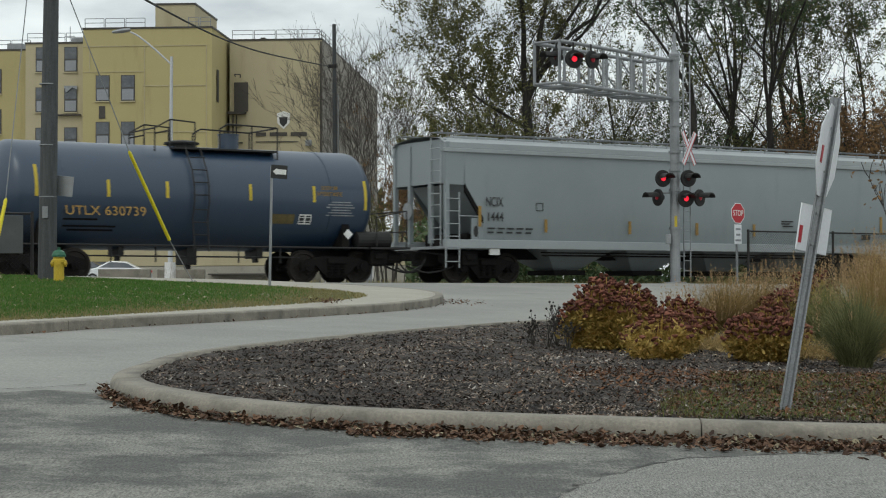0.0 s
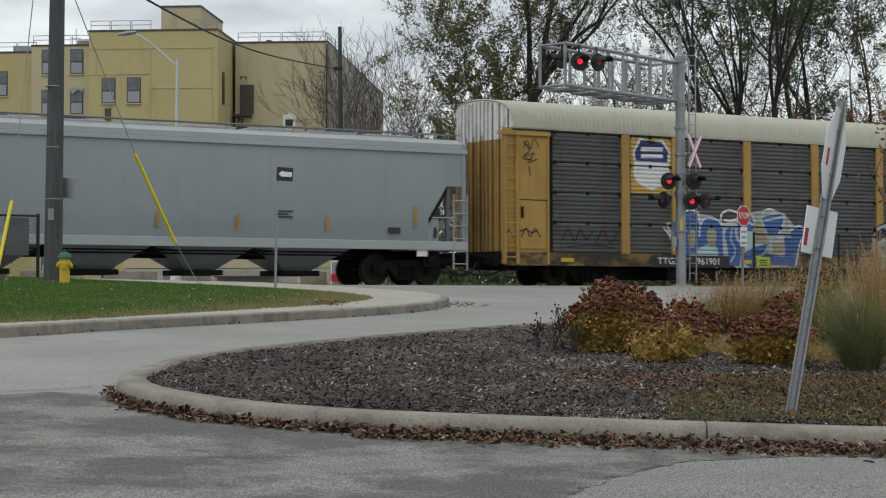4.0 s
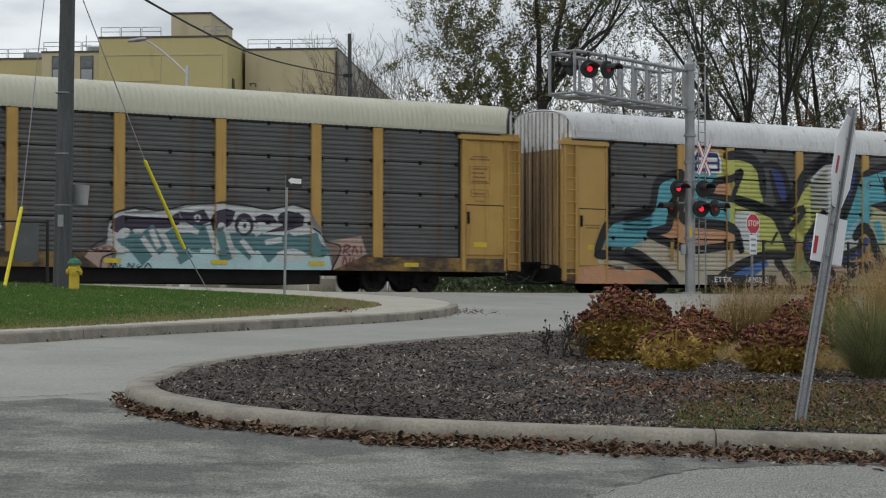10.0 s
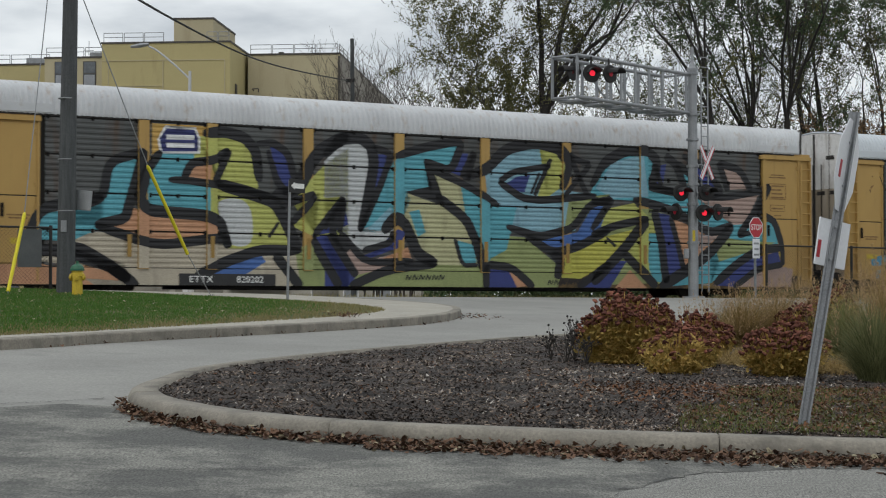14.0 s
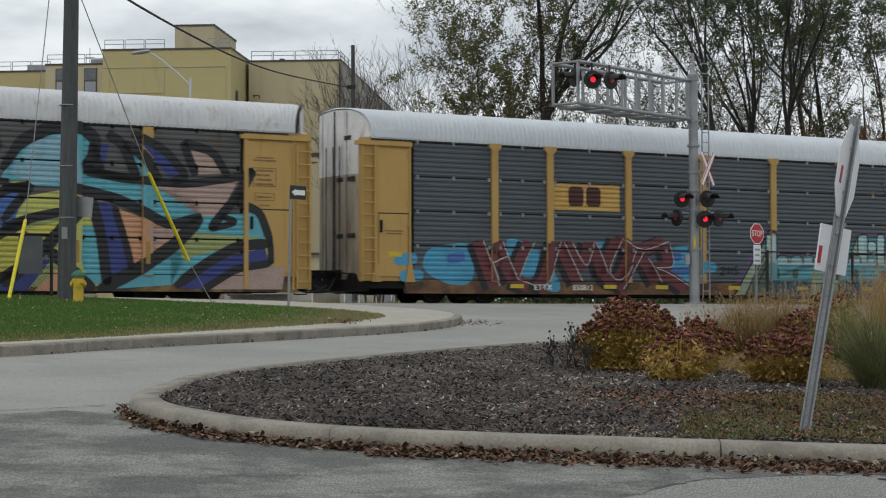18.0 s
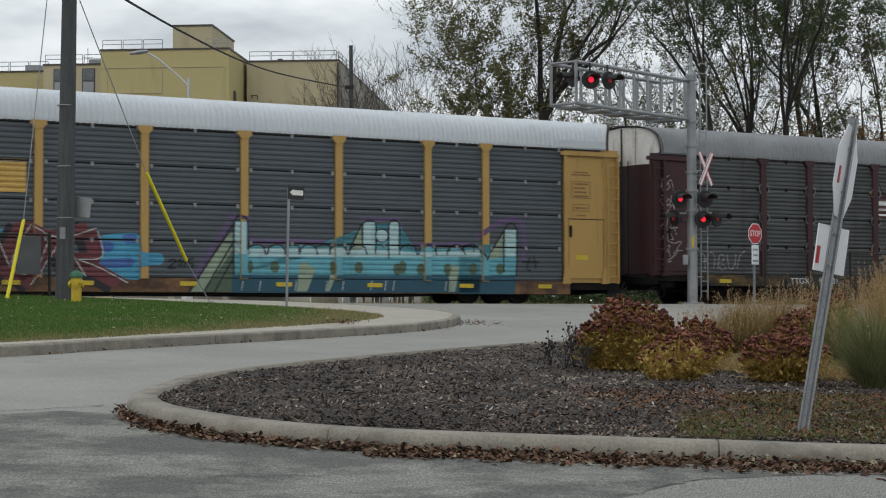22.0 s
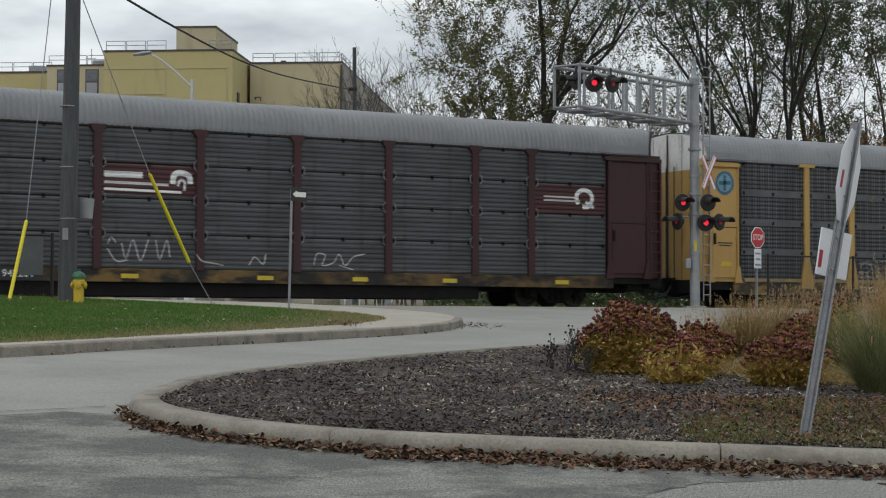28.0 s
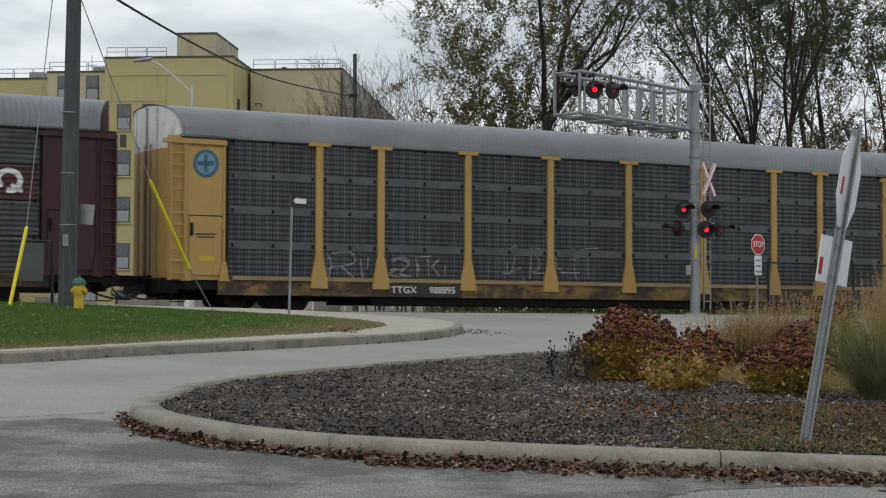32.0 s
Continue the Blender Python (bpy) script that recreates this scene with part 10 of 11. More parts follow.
spray(CN, "sky_blue", [(-5.71, 1.84), (-5.15, 1.79), (-5.26, 0.92), (-5.57, 1.04)], 0, 1)
spray(CN, "sky_blue", [(-2.86, 1.7), (-1.66, 1.86), (-1.56, 1.39), (-0.97, 1.33), (-0.97, 1.05), (-1.56, 0.97), (-1.66, 0.62), (-2.78, 0.89)], 0, 1)
spray(CN, "sky_blue", [(-5.11, 0.88), (-4.58, 1.41), (-4.35, 0.89), (-4.81, 0.69)], 0, 1)
spray(CN, "sky_blue", [(-12.82, 1.35), (-12.16, 1.48), (-12.09, 1.18), (-12.75, 1.11)], 0, 1)
spray(CN, "sky_blue", [(-12.62, 0.93), (-11.96, 1.0), (-11.89, 0.7), (-12.56, 0.63)], 0, 1)
spray(CN, "cobalt", [(-2.72, 1.65), (-2.34, 1.59), (-2.42, 1.36), (-2.74, 1.43)], 1, 1)
spray(CN, "cobalt", [(-2.78, 1.12), (-1.82, 1.2), (-1.86, 0.97), (-2.7, 0.94)], 1, 1)
spray(CN, "cobalt", [(-11.01, 1.44), (-10.47, 1.51), (-10.47, 1.26), (-10.95, 1.19)], 1, 1)
spray(CN, "cobalt", [(-2.06, 1.81), (-1.7, 1.82), (-1.7, 1.62), (-2.02, 1.61)], 1, 1)
line(CN, "ink", 0.5, [(-10.15, 1.82), (-9.88, 1.22), (-9.58, 0.45)], 1, 0)
line(CN, "maroon", 0.4, [(-9.98, 1.87), (-9.72, 1.27), (-9.41, 0.5)], 2, 0)
line(CN, "pale", 0.03, [(-9.78, 1.89), (-9.51, 1.29), (-9.21, 0.52)], 3, 0)
line(CN, "ink", 0.5, [(-9.84, 1.15), (-9.28, 1.35)], 1, 0)
line(CN, "maroon", 0.4, [(-9.67, 1.2), (-9.11, 1.4)], 2, 0)
line(CN, "pale", 0.03, [(-9.47, 1.22), (-8.9, 1.43)], 3, 0)
line(CN, "ink", 0.5, [(-9.45, 1.8), (-9.2, 1.23), (-8.9, 0.64)], 1, 0)
line(CN, "maroon", 0.4, [(-9.28, 1.85), (-9.04, 1.28), (-8.73, 0.69)], 2, 0)
line(CN, "pale", 0.03, [(-9.08, 1.87), (-8.83, 1.3), (-8.52, 0.71)], 3, 0)
line(CN, "ink", 0.5, [(-8.32, 1.79), (-8.6, 1.3), (-8.85, 0.74)], 1, 0)
line(CN, "maroon", 0.4, [(-8.14, 1.84), (-8.43, 1.35), (-8.68, 0.79)], 2, 0)
line(CN, "pale", 0.03, [(-7.93, 1.87), (-8.22, 1.37), (-8.47, 0.81)], 3, 0)
line(CN, "ink", 0.5, [(-8.92, 0.67), (-8.35, 0.49)], 1, 0)
line(CN, "maroon", 0.4, [(-8.75, 0.72), (-8.18, 0.54)], 2, 0)
line(CN, "pale", 0.03, [(-8.55, 0.74), (-7.97, 0.56)], 3, 0)
line(CN, "ink", 0.5, [(-7.36, 1.81), (-7.74, 0.75), (-8.07, 0.4)], 1, 0)
line(CN, "maroon", 0.4, [(-7.18, 1.86), (-7.57, 0.8), (-7.89, 0.45)], 2, 0)
line(CN, "pale", 0.03, [(-6.97, 1.89), (-7.36, 0.82), (-7.68, 0.47)], 3, 0)
line(CN, "ink", 0.5, [(-7.23, 1.79), (-6.9, 1.23), (-6.55, 0.6)], 1, 0)
line(CN, "maroon", 0.4, [(-7.05, 1.85), (-6.72, 1.28), (-6.38, 0.65)], 2, 0)
line(CN, "pale", 0.03, [(-6.84, 1.87), (-6.51, 1.3), (-6.16, 0.67)], 3, 0)
line(CN, "ink", 0.5, [(-6.94, 1.8), (-6.4, 1.11), (-6.1, 1.83)], 1, 0)
line(CN, "maroon", 0.4, [(-6.76, 1.85), (-6.23, 1.16), (-5.92, 1.89)], 2, 0)
line(CN, "pale", 0.03, [(-6.54, 1.88), (-6.01, 1.18), (-5.71, 1.91)], 3, 0)
line(CN, "ink", 0.5, [(-6.04, 1.81), (-5.82, 1.4), (-5.58, 0.86)], 1, 0)
line(CN, "maroon", 0.4, [(-5.86, 1.87), (-5.64, 1.46), (-5.4, 0.91)], 2, 0)
line(CN, "pale", 0.03, [(-5.65, 1.89), (-5.42, 1.48), (-5.18, 0.94)], 3, 0)
line(CN, "ink", 0.5, [(-5.02, 1.96), (-5.52, 1.02), (-5.26, 0.67), (-4.88, 0.87), (-4.49, 1.65)], 1, 0)
line(CN, "maroon", 0.4, [(-4.84, 2.02), (-5.34, 1.08), (-5.08, 0.72), (-4.69, 0.92), (-4.3, 1.7)], 2, 0)
line(CN, "pale", 0.03, [(-4.62, 2.04), (-5.12, 1.1), (-4.85, 0.75), (-4.47, 0.94), (-4.08, 1.73)], 3, 0)
line(CN, "ink", 0.5, [(-4.99, 1.92), (-4.22, 1.63), (-3.24, 1.91)], 1, 0)
line(CN, "maroon", 0.4, [(-4.8, 1.97), (-4.03, 1.69), (-3.05, 1.97)], 2, 0)
line(CN, "pale", 0.03, [(-4.58, 2.0), (-3.81, 1.71), (-2.82, 1.99)], 3, 0)
line(CN, "ink", 0.5, [(-4.22, 1.56), (-4.61, 0.97), (-5.03, 0.38)], 1, 0)
line(CN, "maroon", 0.4, [(-4.03, 1.61), (-4.42, 1.02), (-4.85, 0.44)], 2, 0)
line(CN, "pale", 0.03, [(-3.81, 1.63), (-4.2, 1.04), (-4.63, 0.46)], 3, 0)
line(CN, "ink", 0.5, [(-3.2, 1.83), (-3.07, 1.15), (-3.76, 1.07)], 1, 0)
line(CN, "maroon", 0.4, [(-3.02, 1.89), (-2.88, 1.2), (-3.57, 1.13)], 2, 0)
line(CN, "pale", 0.03, [(-2.79, 1.91), (-2.65, 1.23), (-3.34, 1.15)], 3, 0)
line(CN, "ink", 0.5, [(-3.76, 1.07), (-3.13, 0.85), (-2.38, 0.46)], 1, 0)
line(CN, "maroon", 0.4, [(-3.57, 1.13), (-2.94, 0.91), (-2.19, 0.52)], 2, 0)
line(CN, "pale", 0.03, [(-3.34, 1.15), (-2.71, 0.93), (-1.95, 0.54)], 3, 0)
line(CN, "ink", 0.5, [(-4.07, 1.36), (-3.8, 1.04), (-3.53, 0.62)], 1, 0)
line(CN, "maroon", 0.4, [(-3.88, 1.42), (-3.61, 1.1), (-3.34, 0.67)], 2, 0)
line(CN, "pale", 0.03, [(-3.65, 1.44), (-3.38, 1.12), (-3.11, 0.69)], 3, 0)
spray(CN, "sage", [(-0.16, 0.31), (0.98, 1.85), (1.17, 1.98), (1.17, 1.5), (0.26, 0.31)], 0, 0)
spray(CN, "moss", [(0.26, 0.31), (1.17, 1.48), (1.16, 0.31)], 0, 0)
line(CN, "ink", 0.05, [(-0.16, 0.31), (1.17, 2.21)], 3, 0)
line(CN, "ink", 0.05, [(0.26, 0.31), (1.17, 1.71)], 3, 0)
line(CN, "ink", 0.05, [(0.58, 0.31), (1.17, 1.26)], 3, 0)
spray(CN, "aqua", [(1.19, 2.27), (1.54, 2.27), (1.55, 1.53), (1.84, 1.65), (2.13, 1.53), (2.46, 1.66), (2.75, 1.6), (3.16, 1.64), (4.14, 1.62), (4.67, 1.5), (5.13, 1.7), (5.21, 2.29), (5.64, 2.3), (5.67, 1.78), (6.06, 1.79), (6.11, 2.31), (6.42, 2.32), (6.42, 1.63), (7.01, 1.54), (7.33, 1.67), (7.73, 1.61), (9.19, 1.67), (9.18, 0.82), (1.15, 0.78)], 1, 0)
spray(CN, "aqua", [(8.44, 1.64), (8.94, 1.75), (9.44, 1.45), (10.06, 1.78), (10.52, 2.23), (10.48, 0.85), (8.45, 0.82)], 1, 0)
spray(CN, "deep_teal", [(1.12, 0.79), (9.18, 0.86), (9.18, 0.33), (1.11, 0.29)], 1, 0)
spray(CN, "deep_teal", [(8.45, 0.84), (10.48, 0.87), (10.41, 0.3), (8.45, 0.28)], 1, 0)
spray(CN, "ice", [(1.55, 1.51), (4.14, 1.58), (5.13, 1.6), (7.01, 1.48), (9.19, 1.62), (9.19, 1.39), (1.55, 1.29)], 2, 0)
spray(CN, "ice", [(1.21, 2.24), (1.52, 2.25), (1.52, 1.36), (1.2, 1.36)], 3, 0)
spray(CN, "ice", [(5.25, 2.33), (5.61, 2.34), (5.61, 1.42), (5.24, 1.41)], 3, 0)
spray(CN, "ice", [(6.11, 2.35), (6.4, 2.36), (6.39, 1.43), (6.1, 1.43)], 3, 0)
spray(CN, "ice", [(10.08, 2.22), (10.47, 2.23), (10.45, 1.42), (10.09, 1.42)], 3, 0)
spray(CN, "sage", [(9.41, 1.33), (10.04, 2.2), (10.04, 1.41)], 3, 0)
spray(CN, "sage", [(4.76, 1.52), (5.18, 2.24), (5.21, 1.56)], 3, 0)
spray(CN, "moss", [(1.76, 1.02), (1.73, 0.89), (1.66, 0.84), (1.58, 0.89), (1.55, 1.02), (1.58, 1.14), (1.66, 1.19), (1.73, 1.14)], 3, 1)
spray(CN, "moss", [(2.56, 1.02), (2.52, 0.9), (2.42, 0.85), (2.32, 0.9), (2.28, 1.01), (2.32, 1.13), (2.42, 1.18), (2.52, 1.13)], 3, 1)
spray(CN, "moss", [(5.23, 1.03), (5.19, 0.91), (5.09, 0.86), (4.99, 0.91), (4.95, 1.03), (4.99, 1.15), (5.09, 1.2), (5.19, 1.15)], 3, 1)
spray(CN, "moss", [(6.67, 1.06), (6.63, 0.92), (6.53, 0.87), (6.43, 0.92), (6.39, 1.06), (6.43, 1.19), (6.53, 1.25), (6.63, 1.19)], 3, 1)
spray(CN, "moss", [(4.34, 1.01), (4.31, 0.88), (4.25, 0.82), (4.18, 0.88), (4.16, 1.01), (4.18, 1.15), (4.25, 1.21), (4.31, 1.15)], 3, 1)
spray(CN, "moss", [(6.47, 0.99), (6.44, 0.87), (6.35, 0.82), (6.26, 0.87), (6.22, 0.99), (6.25, 1.11), (6.34, 1.16), (6.43, 1.11)], 3, 1)
spray(CN, "moss", [(7.27, 1.0), (7.23, 0.88), (7.14, 0.83), (7.05, 0.88), (7.01, 1.0), (7.05, 1.12), (7.14, 1.17), (7.23, 1.13)], 3, 1)
spray(CN, "moss", [(8.19, 1.02), (8.16, 0.9), (8.06, 0.84), (7.97, 0.89), (7.93, 1.01), (7.97, 1.14), (8.06, 1.19), (8.15, 1.14)], 3, 1)
spray(CN, "moss", [(9.08, 1.03), (9.04, 0.91), (8.94, 0.86), (8.85, 0.91), (8.81, 1.03), (8.85, 1.15), (8.94, 1.21), (9.04, 1.16)], 3, 1)
spray(CN, "moss", [(10.03, 1.05), (9.99, 0.92), (9.9, 0.87), (9.8, 0.92), (9.76, 1.04), (9.8, 1.17), (9.9, 1.22), (9.99, 1.17)], 3, 1)
spray(CN, "sage", [(3.08, 0.33), (3.2, 1.1), (3.35, 1.18), (3.7, 0.96), (3.42, 0.34)], 3, 0)
spray(CN, "sage", [(8.09, 0.35), (8.13, 1.12), (8.48, 1.12), (8.31, 0.36)], 3, 0)
spray(CN, "sage", [(4.02, 0.34), (4.17, 0.82), (4.36, 0.82), (4.13, 0.34)], 3, 0)
line(CN, "ink", 0.045, [(1.58, 1.34), (1.65, 1.55), (1.85, 1.63), (2.06, 1.57), (2.14, 1.35)], 4, 0)
line(CN, "ink", 0.045, [(2.19, 1.35), (2.26, 1.56), (2.47, 1.64), (2.67, 1.58), (2.76, 1.36)], 4, 0)
line(CN, "ink", 0.045, [(3.19, 1.37), (3.27, 1.58), (3.47, 1.66), (3.68, 1.6), (3.77, 1.37)], 4, 0)
line(CN, "ink", 0.045, [(4.14, 1.38), (4.21, 1.59), (4.43, 1.67), (4.64, 1.61), (4.73, 1.39)], 4, 0)
line(CN, "ink", 0.045, [(4.76, 1.39), (4.84, 1.6), (5.05, 1.68), (5.27, 1.62), (5.36, 1.4)], 4, 0)
line(CN, "ink", 0.045, [(6.41, 1.41), (6.49, 1.63), (6.71, 1.71), (6.93, 1.65), (7.03, 1.42)], 4, 0)
line(CN, "ink", 0.045, [(7.07, 1.42), (7.15, 1.64), (7.37, 1.72), (7.6, 1.66), (7.69, 1.43)], 4, 0)
line(CN, "ink", 0.045, [(8.04, 1.43), (8.12, 1.65), (8.35, 1.74), (8.58, 1.67), (8.68, 1.44)], 4, 0)
line(CN, "ink", 0.04, [(2.79, 1.44), (2.79, 1.61), (3.16, 1.62), (3.16, 1.45)], 4, 0)
line(CN, "ink", 0.04, [(3.74, 1.46), (3.74, 1.63), (4.14, 1.64), (4.14, 1.46)], 4, 0)
line(CN, "ink", 0.04, [(7.69, 1.51), (7.69, 1.69), (8.1, 1.7), (8.1, 1.52)], 4, 0)
line(CN, "ink", 0.04, [(8.61, 1.53), (8.61, 1.71), (8.96, 1.71), (8.96, 1.53)], 4, 0)
line(CN, "ink", 0.05, [(1.17, 0.79), (1.19, 2.28), (1.55, 2.29), (1.55, 1.49)], 4, 0)
line(CN, "ink", 0.05, [(5.21, 1.67), (5.23, 2.3), (5.64, 2.31), (5.63, 1.42)], 4, 0)
line(CN, "ink", 0.05, [(6.08, 1.29), (6.09, 2.32), (6.42, 2.32), (6.42, 1.59)], 4, 0)
line(CN, "ink", 0.05, [(4.76, 1.5), (5.19, 2.28)], 4, 0)
line(CN, "ink", 0.05, [(10.04, 0.94), (10.06, 2.24), (10.49, 2.27), (10.48, 0.85)], 4, 0)
line(CN, "ink", 0.05, [(9.39, 1.3), (10.06, 2.22)], 4, 0)
line(CN, "ink", 0.05, [(8.5, 1.59), (8.94, 1.77), (9.41, 1.37)], 4, 0)
spray(CN, "ink", [(6.07, 1.97), (6.0, 1.82), (5.84, 1.76), (5.68, 1.81), (5.62, 1.96), (5.69, 2.11), (5.85, 2.17), (6.01, 2.12)], 3, 1)
spray(CN, "ice", [(6.03, 1.97), (5.98, 1.84), (5.84, 1.79), (5.71, 1.84), (5.66, 1.96), (5.71, 2.09), (5.85, 2.14), (5.98, 2.09)], 4, 1)
line(CN, "violet", 0.14, [(1.62, 2.28), (1.73, 1.74), (3.16, 1.74), (4.75, 1.7)], 0, 0)
line(CN, "violet", 0.14, [(6.5, 2.32), (6.57, 1.73), (8.96, 1.78)], 0, 0)
line(CN, "violet", 0.14, [(-0.02, 0.69), (1.05, 2.26)], 0, 0)
line(CN, "violet", 0.16, [(9.05, 1.96), (9.94, 2.46), (10.69, 2.43), (10.75, 1.27)], 0, 0)
line(CN, "violet", 0.1, [(0.98, 2.39), (1.7, 2.37)], 0, 0)
line(CN, "violet", 0.1, [(5.13, 2.42), (6.46, 2.44)], 0, 0)
line(CN, "soot", 0.05, [(-0.77, 1.15), (-0.61, 1.19), (-0.57, 1.12), (-0.77, 0.96), (-0.56, 0.96)], 5, 0)
line(CN, "soot", 0.05, [(-0.49, 1.12), (-0.43, 1.18), (-0.38, 1.11), (-0.43, 1.01), (-0.49, 1.09)], 5, 0)
line(CN, "soot", 0.05, [(-0.28, 1.2), (-0.3, 0.97)], 5, 0)
line(CN, "soot", 0.05, [(-0.03, 1.22), (-0.17, 1.18), (-0.18, 1.1), (-0.04, 1.06), (-0.09, 0.98), (-0.18, 0.99)], 5, 0)
line(CN, "pale", 0.025, [(1.44, 0.63), (1.39, 0.35)], 4, 0)
line(CN, "pale", 0.025, [(1.98, 0.63), (1.94, 0.35)], 4, 0)
line(CN, "pale", 0.025, [(3.08, 0.64), (3.04, 0.36)], 4, 0)
line(CN, "pale", 0.025, [(4.06, 0.65), (4.01, 0.36)], 4, 0)
line(CN, "pale", 0.025, [(4.59, 0.65), (4.54, 0.37)], 4, 0)
line(CN, "pale", 0.025, [(5.51, 0.66), (5.46, 0.37)], 4, 0)
line(CN, "pale", 0.025, [(5.98, 0.66), (5.93, 0.37)], 4, 0)
line(CN, "pale", 0.025, [(6.25, 0.66), (6.2, 0.37)], 4, 0)
line(CN, "pale", 0.025, [(8.01, 0.67), (7.96, 0.38)], 4, 0)
line(CN, "soot", 0.05, [(10.69, 1.27), (11.33, 1.26)], 5, 0)
line(CN, "soot", 0.05, [(10.98, 1.43), (10.87, 1.06), (11.01, 1.01)], 5, 0)
line(CN, "soot", 0.05, [(11.12, 1.44), (11.19, 1.07)], 5, 0)
line(CR, "chalk", 0.035, [(-4.12, 1.48), (-3.88, 1.15), (-3.56, 1.18)], 0, 0)
line(CR, "chalk", 0.035, [(-3.72, 1.63), (-3.6, 1.21), (-3.4, 1.72), (-3.19, 1.16), (-2.96, 1.74)], 0, 0)
line(CR, "chalk", 0.035, [(-2.75, 1.73), (-2.63, 1.2), (-2.43, 1.74), (-2.34, 1.28)], 0, 0)
line(CR, "chalk", 0.035, [(-1.6, 1.37), (-1.43, 1.19), (-1.18, 1.15), (-0.75, 1.08)], 0, 0)
line(CR, "chalk", 0.035, [(2.03, 1.13), (2.12, 1.45), (2.39, 1.42), (2.3, 1.13), (2.66, 1.22), (2.84, 1.46), (3.03, 1.14), (3.3, 1.39), (3.67, 1.48)], 0, 0)
line(CR, "chalk", 0.035, [(0.01, 1.09), (0.19, 1.33), (0.45, 1.13), (0.53, 1.42)], 0, 0)
line(CR, "chalk", 0.03, [(-4.12, 1.6), (-4.02, 1.78), (-3.88, 1.63)], 0, 0)
line(CR, "chalk", 0.03, [(2.84, 1.14), (3.3, 1.02)], 0, 0)
spray(UP, "plate", [(-9.14, 4.74), (-7.47, 4.75), (-7.46, 2.94), (-9.13, 2.93)], 0, 0)
spray(UP, "white_p", [(-9.06, 4.24), (-8.78, 4.7), (-8.33, 4.56), (-7.87, 4.66), (-7.58, 4.3), (-7.63, 3.9), (-7.6, 3.55), (-7.72, 3.3), (-8.0, 3.14), (-8.32, 3.04), (-8.64, 3.14), (-8.93, 3.3), (-9.04, 3.55), (-9.0, 3.9)], 1, 0)
spray(UP, "navy_l", [(-8.94, 3.95), (-8.98, 4.23), (-8.74, 4.61), (-8.33, 4.5), (-7.91, 4.57), (-7.66, 4.29), (-7.69, 3.94)], 2, 0)
spray(UP, "white_p", [(-8.74, 4.39), (-7.87, 4.41), (-7.87, 4.29), (-8.74, 4.26)], 3, 0)
spray(UP, "white_p", [(-8.74, 4.17), (-7.87, 4.19), (-7.87, 4.06), (-8.74, 4.04)], 3, 0)
spray(ET, "plate", [(-9.13, 4.68), (-7.38, 4.67), (-7.37, 2.82), (-9.13, 2.85)], 0, 0)
spray(ET, "white_p", [(-8.98, 4.25), (-8.76, 4.63), (-8.33, 4.55), (-7.86, 4.62), (-7.72, 4.32), (-7.73, 3.9), (-8.9, 3.86)], 3, 0)
spray(ET, "navy_l", [(-8.91, 4.26), (-8.72, 4.55), (-8.33, 4.49), (-7.9, 4.55), (-7.79, 4.31), (-7.79, 3.96), (-8.84, 3.92)], 4, 0)
spray(ET, "white_p", [(-8.72, 4.38), (-7.9, 4.4), (-7.9, 4.27), (-8.72, 4.25)], 5, 0)
spray(ET, "white_p", [(-8.72, 4.16), (-7.9, 4.18), (-7.9, 4.05), (-8.72, 4.03)], 5, 0)
spray(CN, "plate", [(-7.32, 3.73), (-4.75, 3.74), (-4.75, 2.87), (-7.32, 2.87)], 0, 0)
spray(CN, "rust_l", [(-6.68, 3.08), (-6.68, 3.52), (-6.6, 3.6), (-6.2, 3.6), (-6.12, 3.52), (-6.12, 3.08), (-6.2, 3.0), (-6.6, 3.0)], 1, 0)
spray(CN, "rust_l", [(-6.02, 3.08), (-6.02, 3.52), (-5.94, 3.6), (-5.55, 3.6), (-5.47, 3.52), (-5.47, 3.08), (-5.55, 3.0), (-5.94, 3.0)], 1, 0)
spray(CR, "plate_b", [(-4.3, 3.83), (-1.6, 3.82), (-1.59, 2.92), (-4.29, 2.95)], 0, 0)
spray(CR, "plate_b", [(9.53, 3.79), (12.14, 3.79), (12.14, 2.86), (9.53, 2.86)], 0, 0)
spray(CR, "white_p", [(-4.23, 3.55), (-3.14, 3.55), (-3.14, 3.38), (-4.23, 3.38)], 1, 0)
line(CR, "white_p", 0.07, [(-4.23, 3.25), (-3.01, 3.24), (-2.39, 3.23)], 1, 0)
line(CR, "white_p", 0.07, [(-4.23, 3.07), (-2.02, 3.04)], 1, 0)
line(CR, "white_p", 0.16, [(-2.27, 3.26), (-2.23, 3.51), (-2.03, 3.58), (-1.8, 3.5), (-1.76, 3.28)], 1, 0)
line(CR, "white_p", 0.07, [(-2.12, 3.21), (-2.06, 3.37), (-1.93, 3.34), (-1.93, 3.09)], 1, 0)
line(CR, "white_p", 0.05, [(9.86, 3.37), (11.03, 3.36)], 1, 0)
line(CR, "white_p", 0.05, [(9.86, 3.25), (11.2, 3.25)], 1, 0)
line(CR, "white_p", 0.14, [(11.12, 3.16), (11.07, 3.44), (11.29, 3.6), (11.56, 3.54), (11.65, 3.32), (11.5, 3.1), (11.29, 3.09)], 1, 0)
line(CR, "white_p", 0.1, [(11.41, 3.24), (11.71, 3.07)], 1, 0)
